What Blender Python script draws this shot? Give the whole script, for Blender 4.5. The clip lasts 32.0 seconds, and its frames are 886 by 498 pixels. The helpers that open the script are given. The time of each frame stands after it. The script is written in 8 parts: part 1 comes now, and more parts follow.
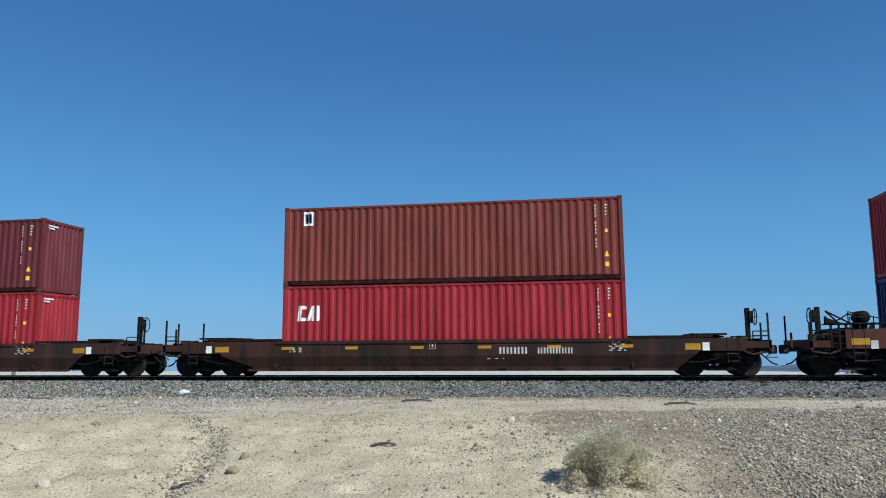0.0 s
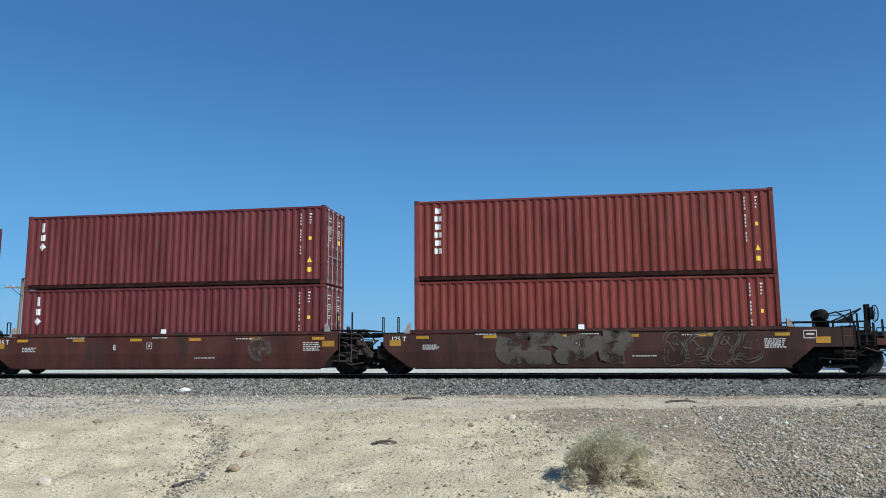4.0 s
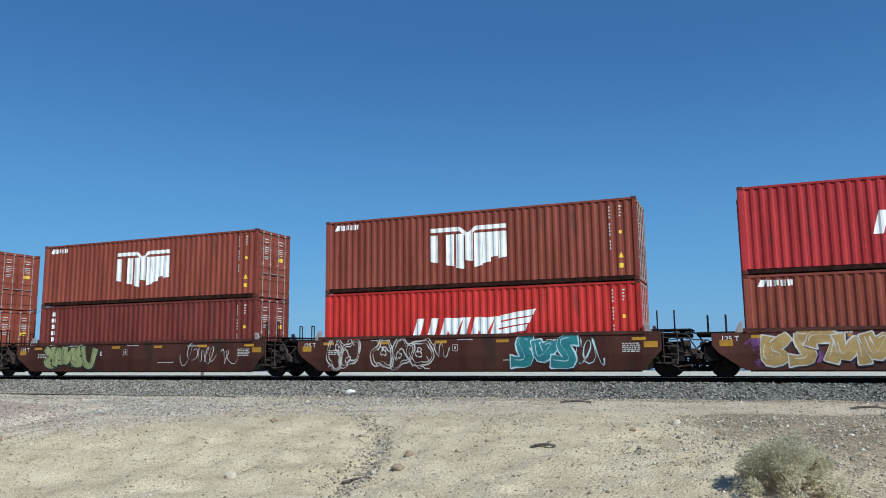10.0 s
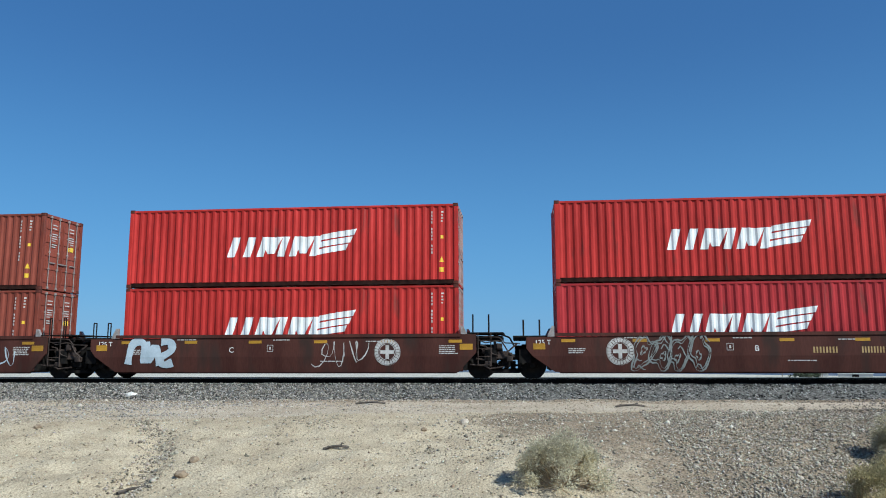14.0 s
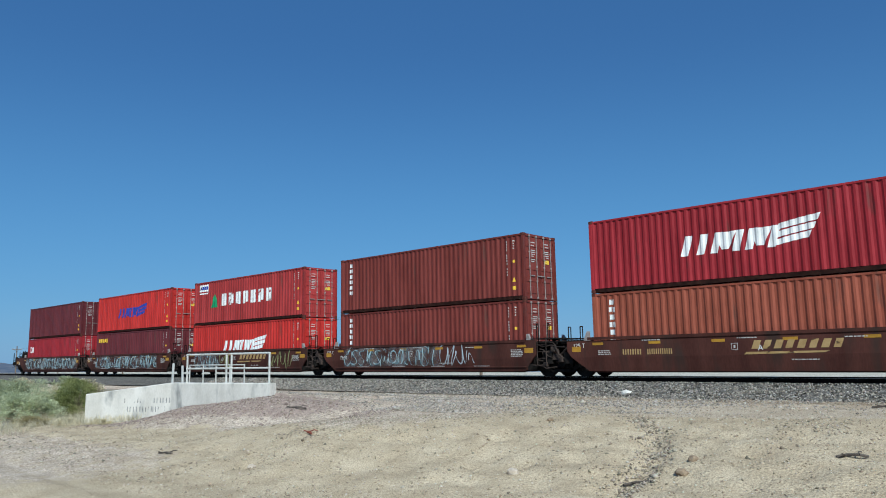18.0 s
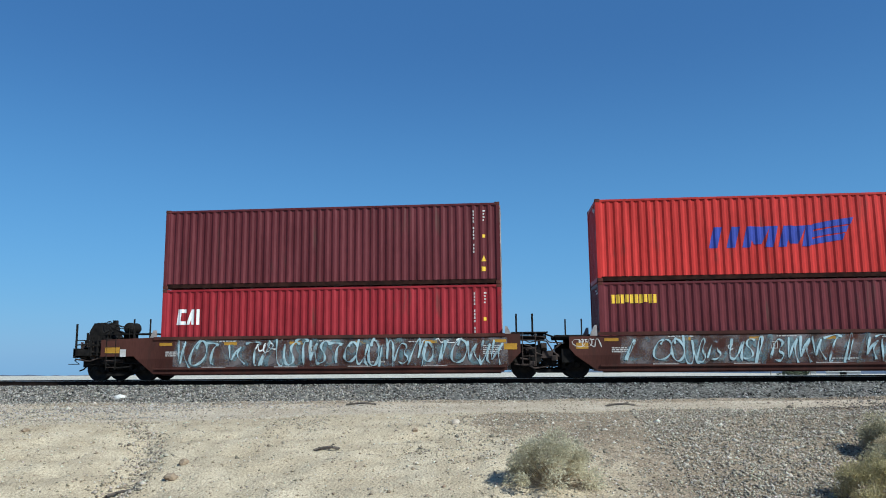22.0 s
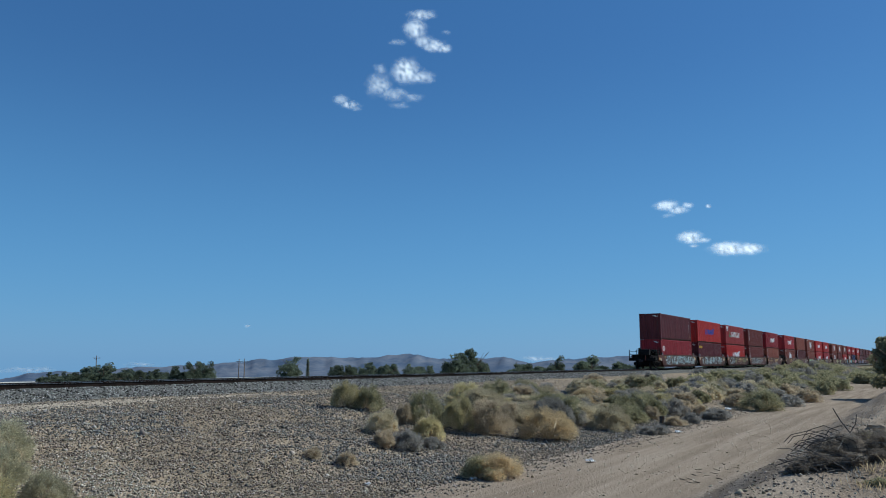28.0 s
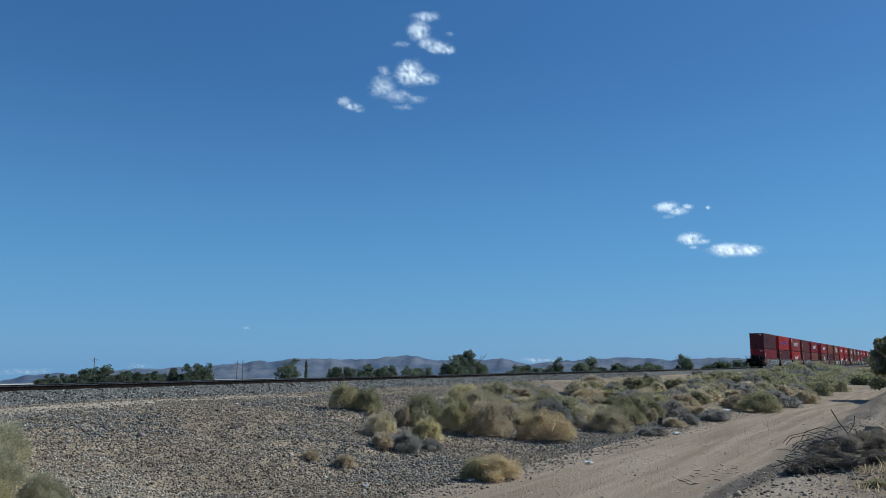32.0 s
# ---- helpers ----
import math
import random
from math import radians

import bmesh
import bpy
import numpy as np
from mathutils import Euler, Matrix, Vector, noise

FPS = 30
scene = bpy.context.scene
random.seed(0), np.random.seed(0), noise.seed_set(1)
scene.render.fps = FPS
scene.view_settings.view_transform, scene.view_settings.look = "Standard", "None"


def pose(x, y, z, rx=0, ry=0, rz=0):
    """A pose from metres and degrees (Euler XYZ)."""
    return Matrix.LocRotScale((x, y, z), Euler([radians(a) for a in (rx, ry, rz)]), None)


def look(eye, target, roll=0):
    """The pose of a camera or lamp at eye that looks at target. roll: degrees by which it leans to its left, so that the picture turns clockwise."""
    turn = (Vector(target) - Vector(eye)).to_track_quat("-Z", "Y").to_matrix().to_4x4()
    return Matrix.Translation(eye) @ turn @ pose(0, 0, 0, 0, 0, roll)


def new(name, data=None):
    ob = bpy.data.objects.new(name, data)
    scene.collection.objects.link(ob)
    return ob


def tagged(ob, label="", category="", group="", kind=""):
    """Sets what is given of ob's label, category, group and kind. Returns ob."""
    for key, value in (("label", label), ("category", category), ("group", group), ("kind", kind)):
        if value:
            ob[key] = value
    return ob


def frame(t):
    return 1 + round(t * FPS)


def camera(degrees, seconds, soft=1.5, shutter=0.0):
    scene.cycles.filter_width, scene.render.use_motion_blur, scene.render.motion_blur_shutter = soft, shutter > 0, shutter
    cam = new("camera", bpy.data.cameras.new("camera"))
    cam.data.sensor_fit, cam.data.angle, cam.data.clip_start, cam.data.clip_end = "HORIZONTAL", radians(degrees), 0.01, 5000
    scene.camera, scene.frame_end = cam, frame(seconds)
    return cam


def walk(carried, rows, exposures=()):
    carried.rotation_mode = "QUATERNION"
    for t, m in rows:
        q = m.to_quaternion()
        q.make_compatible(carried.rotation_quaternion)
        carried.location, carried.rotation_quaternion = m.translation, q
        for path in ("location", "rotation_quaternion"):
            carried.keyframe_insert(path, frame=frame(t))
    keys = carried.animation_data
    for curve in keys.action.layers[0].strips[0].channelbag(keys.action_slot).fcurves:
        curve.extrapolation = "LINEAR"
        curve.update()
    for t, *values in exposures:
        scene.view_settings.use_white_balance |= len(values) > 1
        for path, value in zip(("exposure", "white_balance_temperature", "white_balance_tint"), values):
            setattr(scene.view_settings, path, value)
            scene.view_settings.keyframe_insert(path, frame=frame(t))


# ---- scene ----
cam = camera(62.43, 32.0, soft=1.0)
EYE = 2.6
# seconds, yaw, pitch, roll of the camera, which turns on one spot
TURNS = [
    (0, 9.40, 7.95, 0.35), (0.5, 9.41, 7.64, 0.41), (1, 9.44, 7.88, 0.45), (1.5, 9.46, 7.95, 0.36), (2, 9.46, 7.93, 0.41),
    (2.5, 9.49, 7.99, 0.42), (3, 9.45, 7.94, 0.41), (3.5, 9.46, 7.82, 0.36), (4, 9.46, 7.80, 0.37), (4.5, 9.46, 8.01, 0.36),
    (6.5, 21.42, 8.05, 0.71), (7, 21.45, 8.03, 0.68), (7.5, 21.45, 8.08, 0.68), (8, 21.43, 7.95, 0.78), (8.5, 21.44, 8.03, 0.77),
    (9, 21.46, 8.06, 0.61), (9.5, 21.46, 7.81, 0.71), (10, 21.50, 8.11, 0.63), (10.5, 21.54, 7.97, 0.78), (11, 21.44, 7.99, 0.75),
    (11.5, 21.44, 7.87, 0.62), (12, 21.02, 7.99, 0.50), (12.1, 20.00, 7.99, 0.45), (12.2, 14.99, 7.98, 0.34), (12.3, 12.59, 7.99, 0.25),
    (12.4, 12.25, 7.97, 0.18), (12.5, 11.66, 7.94, 0.11), (12.7, 9.41, 8.00, 0.16), (12.8, 8.27, 8.01, 0.17), (13, 5.86, 8.00, 0.16),
    (13.5, 5.77, 8.00, 0.14), (14, 5.88, 8.12, 0.17), (14.5, 5.87, 7.96, 0.08), (15, 5.96, 8.12, 0.17), (15.5, 6.03, 8.09, 0.12),
    (17.5, 41.34, 8.42, 0.97), (18, 42.41, 8.43, 1.01), (18.5, 42.57, 8.42, 0.93), (19, 43.02, 8.43, 0.98), (19.5, 42.95, 8.44, 0.97),
    (20, 40.24, 8.41, 0.97), (20.2, 36.89, 8.36, 0.96), (20.5, 32.00, 8.32, 0.90), (20.7, 29.00, 8.27, 0.89), (21, 23.19, 8.23, 0.86),
    (21.2, 19.36, 8.21, 0.80), (21.5, 14.54, 8.25, 0.67), (21.8, 9.14, 8.17, 0.60), (22, 5.15, 8.14, 0.52), (22.2, 2.22, 8.19, 0.35),
    (22.3, 0.16, 8.23, 0.27), (22.5, -6.92, 8.20, 0.11), (22.7, -13.42, 8.23, 0.04), (23, -24.41, 8.34, -0.09), (23.2, -31.35, 8.32, -0.12),
    (23.5, -39.47, 8.53, -0.13), (23.7, -43.76, 8.58, -0.17), (24, -48.06, 8.67, -0.20), (24.2, -49.70, 8.65, -0.17), (24.5, -51.20, 8.75, -0.20),
    (25, -53.69, 8.67, -0.21), (25.5, -56.50, 8.69, -0.18), (27.5, -56.27, 8.41, -0.18), (28, -56.31, 8.61, -0.25), (28.5, -56.31, 8.66, -0.25),
    (29, -56.29, 8.53, -0.24), (29.5, -56.32, 8.60, -0.25), (30, -56.32, 8.65, -0.21), (30.5, -56.31, 8.71, -0.22), (31, -56.29, 8.53, -0.23),
    (31.5, -56.37, 8.68, -0.25), (32, -56.43, 8.73, -0.20)]
walk(cam, [(t, pose(0, 0, EYE, 90 + pitch, roll, yaw)) for t, yaw, pitch, roll in TURNS],
     exposures=[(t, stops, 5680, -1) for t, stops in ((0, 0.16), (2, 0.1), (2.6, 0.04), (3, 0.08), (4, 0.24), (4.5, 0.24), (6.5, 0.15), (9, 0.12), (12, 0.1), (13.5, 0.13), (15.5, 0.18), (17.5, 0.0), (20, -0.02), (21.5, 0.12), (22.5, 0.3), (23.2, 0.4), (24, 0.38), (25, 0.14), (27.5, -0.02), (32, -0.02))])

# ---- light: clear desert sky, sun high on the side to which the train runs ----
SUN_UP, SUN_SIDE = radians(40.5), radians(36)
sun_way = Vector((math.cos(SUN_UP) * math.cos(SUN_SIDE), -math.cos(SUN_UP) * math.sin(SUN_SIDE), math.sin(SUN_UP)))
world = bpy.data.worlds.new("desert_sky")
scene.world = world
world.use_nodes = True
sky = world.node_tree.nodes.new("ShaderNodeTexSky")
sky.sky_type, sky.sun_disc, sky.sun_elevation = "NISHITA", False, SUN_UP
sky.sun_rotation = math.atan2(sun_way.x, sun_way.y)
sky.altitude, sky.air_density, sky.dust_density, sky.ozone_density = 200, 1.15, 0.3, 6.3
world.node_tree.nodes["Background"].inputs["Strength"].default_value = 0.064
deep = world.node_tree.nodes.new("ShaderNodeHueSaturation")
deep.inputs["Saturation"].default_value = 1.17
world.node_tree.links.new(sky.outputs[0], deep.inputs["Color"])
even = world.node_tree.nodes.new("ShaderNodeMix")
even.data_type = "RGBA"
even.inputs["Factor"].default_value = 0.32
even.inputs["B"].default_value = (1.8, 3.7, 8.5, 1)
world.node_tree.links.new(deep.outputs[0], even.inputs["A"])
# the clear air stays blue down to the horizon
way, up_, rim, low_sky = (world.node_tree.nodes.new("ShaderNode" + k) for k in ("TexCoord", "SeparateXYZ", "MapRange", "Mix"))
world.node_tree.links.new(way.outputs["Generated"], up_.inputs[0])
world.node_tree.links.new(up_.outputs["Z"], rim.inputs["Value"])
rim.interpolation_type = "SMOOTHSTEP"
for key, value in (("From Min", -0.02), ("From Max", 0.42), ("To Min", 0.55), ("To Max", 0.0)):
    rim.inputs[key].default_value = value
low_sky.data_type = "RGBA"
low_sky.inputs["B"].default_value = (2.7, 6.3, 11.0, 1)
world.node_tree.links.new(rim.outputs[0], low_sky.inputs["Factor"])
world.node_tree.links.new(even.outputs["Result"], low_sky.inputs["A"])
world.node_tree.links.new(low_sky.outputs["Result"], world.node_tree.nodes["Background"].inputs["Color"])
sun = new("sun", bpy.data.lights.new("sun", "SUN"))
sun.data.energy, sun.data.angle, sun.data.color = 5.0, radians(0.53), (1.0, 0.96, 0.9)
sun.matrix_world = look(sun_way * 50, (0, 0, 0))


# ---- materials ----
def material(name, low, high, rough=0.7, metal=0.0, scale=4.0, stretch=(1, 1, 1), fine=40.0, bump=0.15, depth=0.01, vary=0.0,
             stain=None, stain_at=0.62, spec=0.4, alpha_noise=None):
    """A surface whose colour wanders between low and high at two scales, with fine relief; stain: a colour for patches of dirt."""
    m = bpy.data.materials.new(name)
    m.use_nodes = True
    n, link = m.node_tree.nodes, m.node_tree.links.new
    p = n["Principled BSDF"]
    p.inputs["Roughness"].default_value, p.inputs["Metallic"].default_value = rough, metal
    p.inputs["Specular IOR Level"].default_value = spec
    tc, mp = n.new("ShaderNodeTexCoord"), n.new("ShaderNodeMapping")
    link(tc.outputs["Object"], mp.inputs["Vector"])
    mp.inputs["Scale"].default_value = stretch
    big, small = n.new("ShaderNodeTexNoise"), n.new("ShaderNodeTexNoise")
    for node, s, d in ((big, scale, 5.0), (small, fine, 3.0)):
        node.inputs["Scale"].default_value, node.inputs["Detail"].default_value = s, d
        link(mp.outputs[0], node.inputs["Vector"])
    ramp = n.new("ShaderNodeValToRGB")
    ramp.color_ramp.elements[0].position, ramp.color_ramp.elements[1].position = 0.32, 0.68
    ramp.color_ramp.elements[0].color, ramp.color_ramp.elements[1].color = (*low, 1), (*high, 1)
    add = n.new("ShaderNodeMath")
    add.operation = "MULTIPLY_ADD"
    link(small.outputs["Fac"], add.inputs[0])
    add.inputs[1].default_value = 0.45
    sub = n.new("ShaderNodeMath")
    sub.operation = "SUBTRACT"
    link(big.outputs["Fac"], sub.inputs[0])
    sub.inputs[1].default_value = 0.22
    link(sub.outputs[0], add.inputs[2])
    link(add.outputs[0], ramp.inputs["Fac"])
    out = ramp.outputs["Color"]
    if stain:
        spot = n.new("ShaderNodeTexNoise")
        spot.inputs["Scale"].default_value, spot.inputs["Detail"].default_value = scale * 0.6 + 0.7, 7.0
        shift = n.new("ShaderNodeMapping")
        shift.inputs["Location"].default_value = (13.1, 4.7, 8.3)
        link(mp.outputs[0], shift.inputs["Vector"])
        link(shift.outputs[0], spot.inputs["Vector"])
        r2 = n.new("ShaderNodeValToRGB")
        r2.color_ramp.elements[0].position, r2.color_ramp.elements[1].position = stain_at - 0.07, stain_at + 0.09
        link(spot.outputs["Fac"], r2.inputs["Fac"])
        mix = n.new("ShaderNodeMix")
        mix.data_type = "RGBA"
        link(r2.outputs["Color"], mix.inputs["Factor"])
        link(out, mix.inputs["A"])
        mix.inputs["B"].default_value = (*stain, 1)
        out = mix.outputs["Result"]
    if vary:
        info, rng, hsv = n.new("ShaderNodeObjectInfo"), n.new("ShaderNodeMapRange"), n.new("ShaderNodeHueSaturation")
        link(info.outputs["Random"], rng.inputs["Value"])
        rng.inputs["To Min"].default_value, rng.inputs["To Max"].default_value = 1 - vary, 1 + vary
        link(rng.outputs[0], hsv.inputs["Value"])
        link(out, hsv.inputs["Color"])
        out = hsv.outputs["Color"]
    link(out, p.inputs["Base Color"])
    b = n.new("ShaderNodeBump")
    b.inputs["Strength"].default_value, b.inputs["Distance"].default_value = bump, depth
    link(add.outputs[0], b.inputs["Height"])
    link(b.outputs[0], p.inputs["Normal"])
    if alpha_noise:
        r3 = n.new("ShaderNodeValToRGB")
        r3.color_ramp.elements[0].position, r3.color_ramp.elements[1].position = alpha_noise
        worn = n.new("ShaderNodeTexNoise")
        worn.inputs["Scale"].default_value, worn.inputs["Detail"].default_value = 2.2, 6.0
        link(tc.outputs["Object"], worn.inputs["Vector"])
        link(worn.outputs["Fac"], r3.inputs["Fac"])
        link(r3.outputs["Color"], p.inputs["Alpha"])
    return m


def paint(name, c, dirt=(0.07, 0.04, 0.03), fade=0.3):
    """Weathered container paint with upright streaks."""
    c = tuple(v * 0.86 for v in c)
    low = tuple(v * 0.78 for v in c)
    high = tuple(min(1, v * (1 + fade * 0.6) + 0.02 * fade) for v in c)
    return material(name, low, high, rough=0.5, scale=0.9, stretch=(2.2, 2.2, 0.35), fine=9.0, bump=0.04, depth=0.004, vary=0.1, stain=dirt, stain_at=0.68, spec=0.2)


M = dict(
    red=paint("red_paint", (0.37, 0.025, 0.028)), bright=paint("bright_red_paint", (0.48, 0.028, 0.022)),
    crimson=paint("crimson_paint", (0.32, 0.02, 0.028)), maroon=paint("maroon_paint", (0.12, 0.021, 0.025)),
    oxide=paint("red_oxide_paint", (0.175, 0.034, 0.025)), brown=paint("brown_paint", (0.235, 0.054, 0.032)),
    orange=paint("orange_brown_paint", (0.29, 0.075, 0.042)), redorange=paint("red_orange_paint", (0.36, 0.06, 0.035)), blue=paint("navy_blue_paint", (0.012, 0.026, 0.095)),
    fadedred=paint("faded_red_paint", (0.33, 0.033, 0.031), fade=0.4), darkred=paint("dark_red_paint", (0.122, 0.025, 0.025)),
    car=material("brown_wagon_paint", (0.048, 0.017, 0.013), (0.082, 0.031, 0.023), rough=0.7, scale=0.8, stretch=(1.6, 1, 0.35), fine=14, bump=0.08, vary=0.1,
                 stain=(0.042, 0.024, 0.019), stain_at=0.58, spec=0.12),
    cardark=material("sooty_wagon_paint", (0.028, 0.014, 0.012), (0.056, 0.026, 0.02), rough=0.75, scale=0.8, stretch=(1.6, 1, 0.35), fine=14, bump=0.08, vary=0.1,
                     stain=(0.022, 0.016, 0.014), stain_at=0.56, spec=0.12),
    carsoot=material("dusky_wagon_paint", (0.033, 0.016, 0.013), (0.06, 0.028, 0.022), rough=0.75, scale=0.8, stretch=(1.6, 1, 0.35), fine=14, bump=0.08, vary=0.1,
                     stain=(0.03, 0.019, 0.016), stain_at=0.57, spec=0.12),
    iron=material("dirty_black_iron", (0.006, 0.0052, 0.0048), (0.018, 0.015, 0.013), rough=0.85, scale=6, fine=40, spec=0.12),
    greaseiron=material("greasy_brake_iron", (0.018, 0.013, 0.011), (0.075, 0.052, 0.042), rough=0.7, scale=7, fine=50, spec=0.2),
    wheelsteel=material("wheel_steel", (0.008, 0.007, 0.006), (0.024, 0.02, 0.017), rough=0.7, metal=0.1, scale=5, fine=40, spec=0.2),
    tread=material("worn_steel_tread", (0.35, 0.34, 0.33), (0.5, 0.49, 0.47), rough=0.28, metal=0.9, scale=5, fine=40),
    bar=material("galvanised_bar", (0.24, 0.2, 0.18), (0.42, 0.37, 0.34), rough=0.5, metal=0.3, scale=6, fine=30),
    # dirty brown, with the shade between stacked containers put into the colour
    sill=material("grimy_brown_sill", (0.012, 0.006, 0.005), (0.04, 0.017, 0.013), rough=0.9, scale=5, fine=40, spec=0.05),
    casting=material("corner_casting_steel", (0.05, 0.016, 0.013), (0.12, 0.04, 0.03), rough=0.8, scale=9, fine=50, spec=0.1),
    white=material("white_lettering_paint", (0.66, 0.65, 0.62), (0.85, 0.84, 0.82), rough=0.6, scale=2, fine=30, bump=0.02),
    wornwhite=material("worn_white_lettering", (0.6, 0.58, 0.55), (0.8, 0.79, 0.76), rough=0.6, scale=2, fine=30, bump=0.02, alpha_noise=(0.36, 0.44)),
    yellow=material("yellow_mark_paint", (0.62, 0.38, 0.02), (0.78, 0.5, 0.04), rough=0.55, scale=3, fine=30),
    amber=material("amber_reflector", (0.3, 0.15, 0.012), (0.44, 0.23, 0.022), rough=0.4, scale=5, fine=40, vary=0.15),
    gold=material("faded_gold_lettering", (0.3, 0.19, 0.07), (0.42, 0.28, 0.12), rough=0.65, scale=3, fine=30, alpha_noise=(0.3, 0.4)),
    dimwhite=material("dusty_white_stencil", (0.36, 0.33, 0.3), (0.56, 0.53, 0.5), rough=0.7, scale=4, fine=30),
    green=material("green_mark_paint", (0.015, 0.2, 0.07), (0.03, 0.3, 0.11), rough=0.6, scale=3, fine=30),
    bluemark=material("blue_mark_paint", (0.02, 0.035, 0.24), (0.03, 0.05, 0.33), rough=0.6, scale=3, fine=30),
    cyanmark=material("cyan_round_sticker", (0.03, 0.28, 0.5), (0.05, 0.4, 0.65), rough=0.6, scale=3, fine=30),
    black=material("black_mark_paint", (0.012, 0.012, 0.013), (0.03, 0.03, 0.03), rough=0.6, scale=3, fine=30),
    rail=material("rusty_rail_web", (0.008, 0.006, 0.005), (0.024, 0.015, 0.012), rough=0.9, scale=5, fine=40, spec=0.1),
    tie=material("creosoted_timber", (0.035, 0.026, 0.02), (0.085, 0.065, 0.05), rough=0.9, scale=5, stretch=(4, 0.5, 4), fine=30, bump=0.4, vary=0.2),
    concrete=material("weathered_concrete", (0.49, 0.455, 0.4), (0.65, 0.61, 0.55), rough=0.85, scale=1.6, stretch=(1, 1, 0.5), fine=25, bump=0.2,
                      stain=(0.27, 0.26, 0.24), stain_at=0.6),
    railpaint=material("grey_white_railing_paint", (0.42, 0.41, 0.38), (0.58, 0.57, 0.53), rough=0.6, scale=5, fine=30, stain=(0.25, 0.17, 0.12), stain_at=0.68),
    wood=material("grey_weathered_pole_wood", (0.10, 0.07, 0.05), (0.2, 0.15, 0.11), rough=0.9, scale=3, stretch=(3, 3, 0.3), fine=20, bump=0.3),
    lavender=material("lavender_spray_paint", (0.17, 0.12, 0.28), (0.23, 0.165, 0.36), rough=0.6, scale=2, fine=20),
    pink=material("pink_spray_paint", (0.46, 0.15, 0.27), (0.58, 0.21, 0.35), rough=0.6, scale=2, fine=20),
    deepteal=material("deep_teal_spray_paint", (0.02, 0.12, 0.14), (0.035, 0.19, 0.2), rough=0.6, scale=2, fine=20),
    teal=material("teal_spray_paint", (0.04, 0.26, 0.22), (0.08, 0.38, 0.31), rough=0.6, scale=2, fine=20),
    paleblue=material("pale_blue_spray_paint", (0.32, 0.45, 0.5), (0.48, 0.6, 0.64), rough=0.6, scale=2, fine=20, alpha_noise=(0.3, 0.4)),
    paleviolet=material("pale_violet_spray_line", (0.4, 0.34, 0.5), (0.52, 0.46, 0.62), rough=0.6, scale=2, fine=20),
    skyline=material("blue_spray_line", (0.16, 0.22, 0.4), (0.27, 0.34, 0.53), rough=0.6, scale=2, fine=20),
    lime=material("lime_spray_paint", (0.19, 0.21, 0.08), (0.3, 0.32, 0.14), rough=0.6, scale=2, fine=20),
    mint=material("pale_green_spray_paint", (0.12, 0.23, 0.1), (0.26, 0.4, 0.21), rough=0.6, scale=1.2, fine=20),
    sprayhaze=material("wide_grey_overspray", (0.12, 0.095, 0.09), (0.2, 0.17, 0.165), rough=0.7, scale=2, fine=20, alpha_noise=(0.33, 0.68)),
    strokehaze=material("thin_grey_blue_overspray", (0.12, 0.16, 0.17), (0.2, 0.25, 0.26), rough=0.7, scale=2, fine=20, alpha_noise=(0.47, 0.7)),
    strokeblue=material("dull_blue_spray_line", (0.1, 0.15, 0.165), (0.17, 0.24, 0.26), rough=0.6, scale=2, fine=20, alpha_noise=(0.42, 0.66)),
    strokewhite=material("white_blue_spray_line", (0.27, 0.37, 0.4), (0.43, 0.54, 0.56), rough=0.6, scale=2, fine=20, alpha_noise=(0.31, 0.47)),
    dust=material("dusty_grey_spray_paint", (0.06, 0.046, 0.037), (0.086, 0.067, 0.053), rough=0.7, scale=2, fine=20, alpha_noise=(0.34, 0.5)),
    silver=material("silver_blue_spray_paint", (0.36, 0.42, 0.46), (0.5, 0.56, 0.6), rough=0.5, scale=2, fine=20),
    grey=material("grey_green_spray_line", (0.15, 0.16, 0.15), (0.25, 0.26, 0.245), rough=0.6, scale=2, fine=20),
    ochre=material("ochre_spray_paint", (0.27, 0.17, 0.055), (0.4, 0.27, 0.1), rough=0.6, scale=2, fine=20),
    plum=material("plum_spray_paint", (0.14, 0.05, 0.16), (0.22, 0.08, 0.24), rough=0.6, scale=2, fine=20, alpha_noise=(0.44, 0.6)),
    redmark=material("red_mark_paint", (0.5, 0.03, 0.03), (0.62, 0.05, 0.04), rough=0.6, scale=3, fine=30),
)


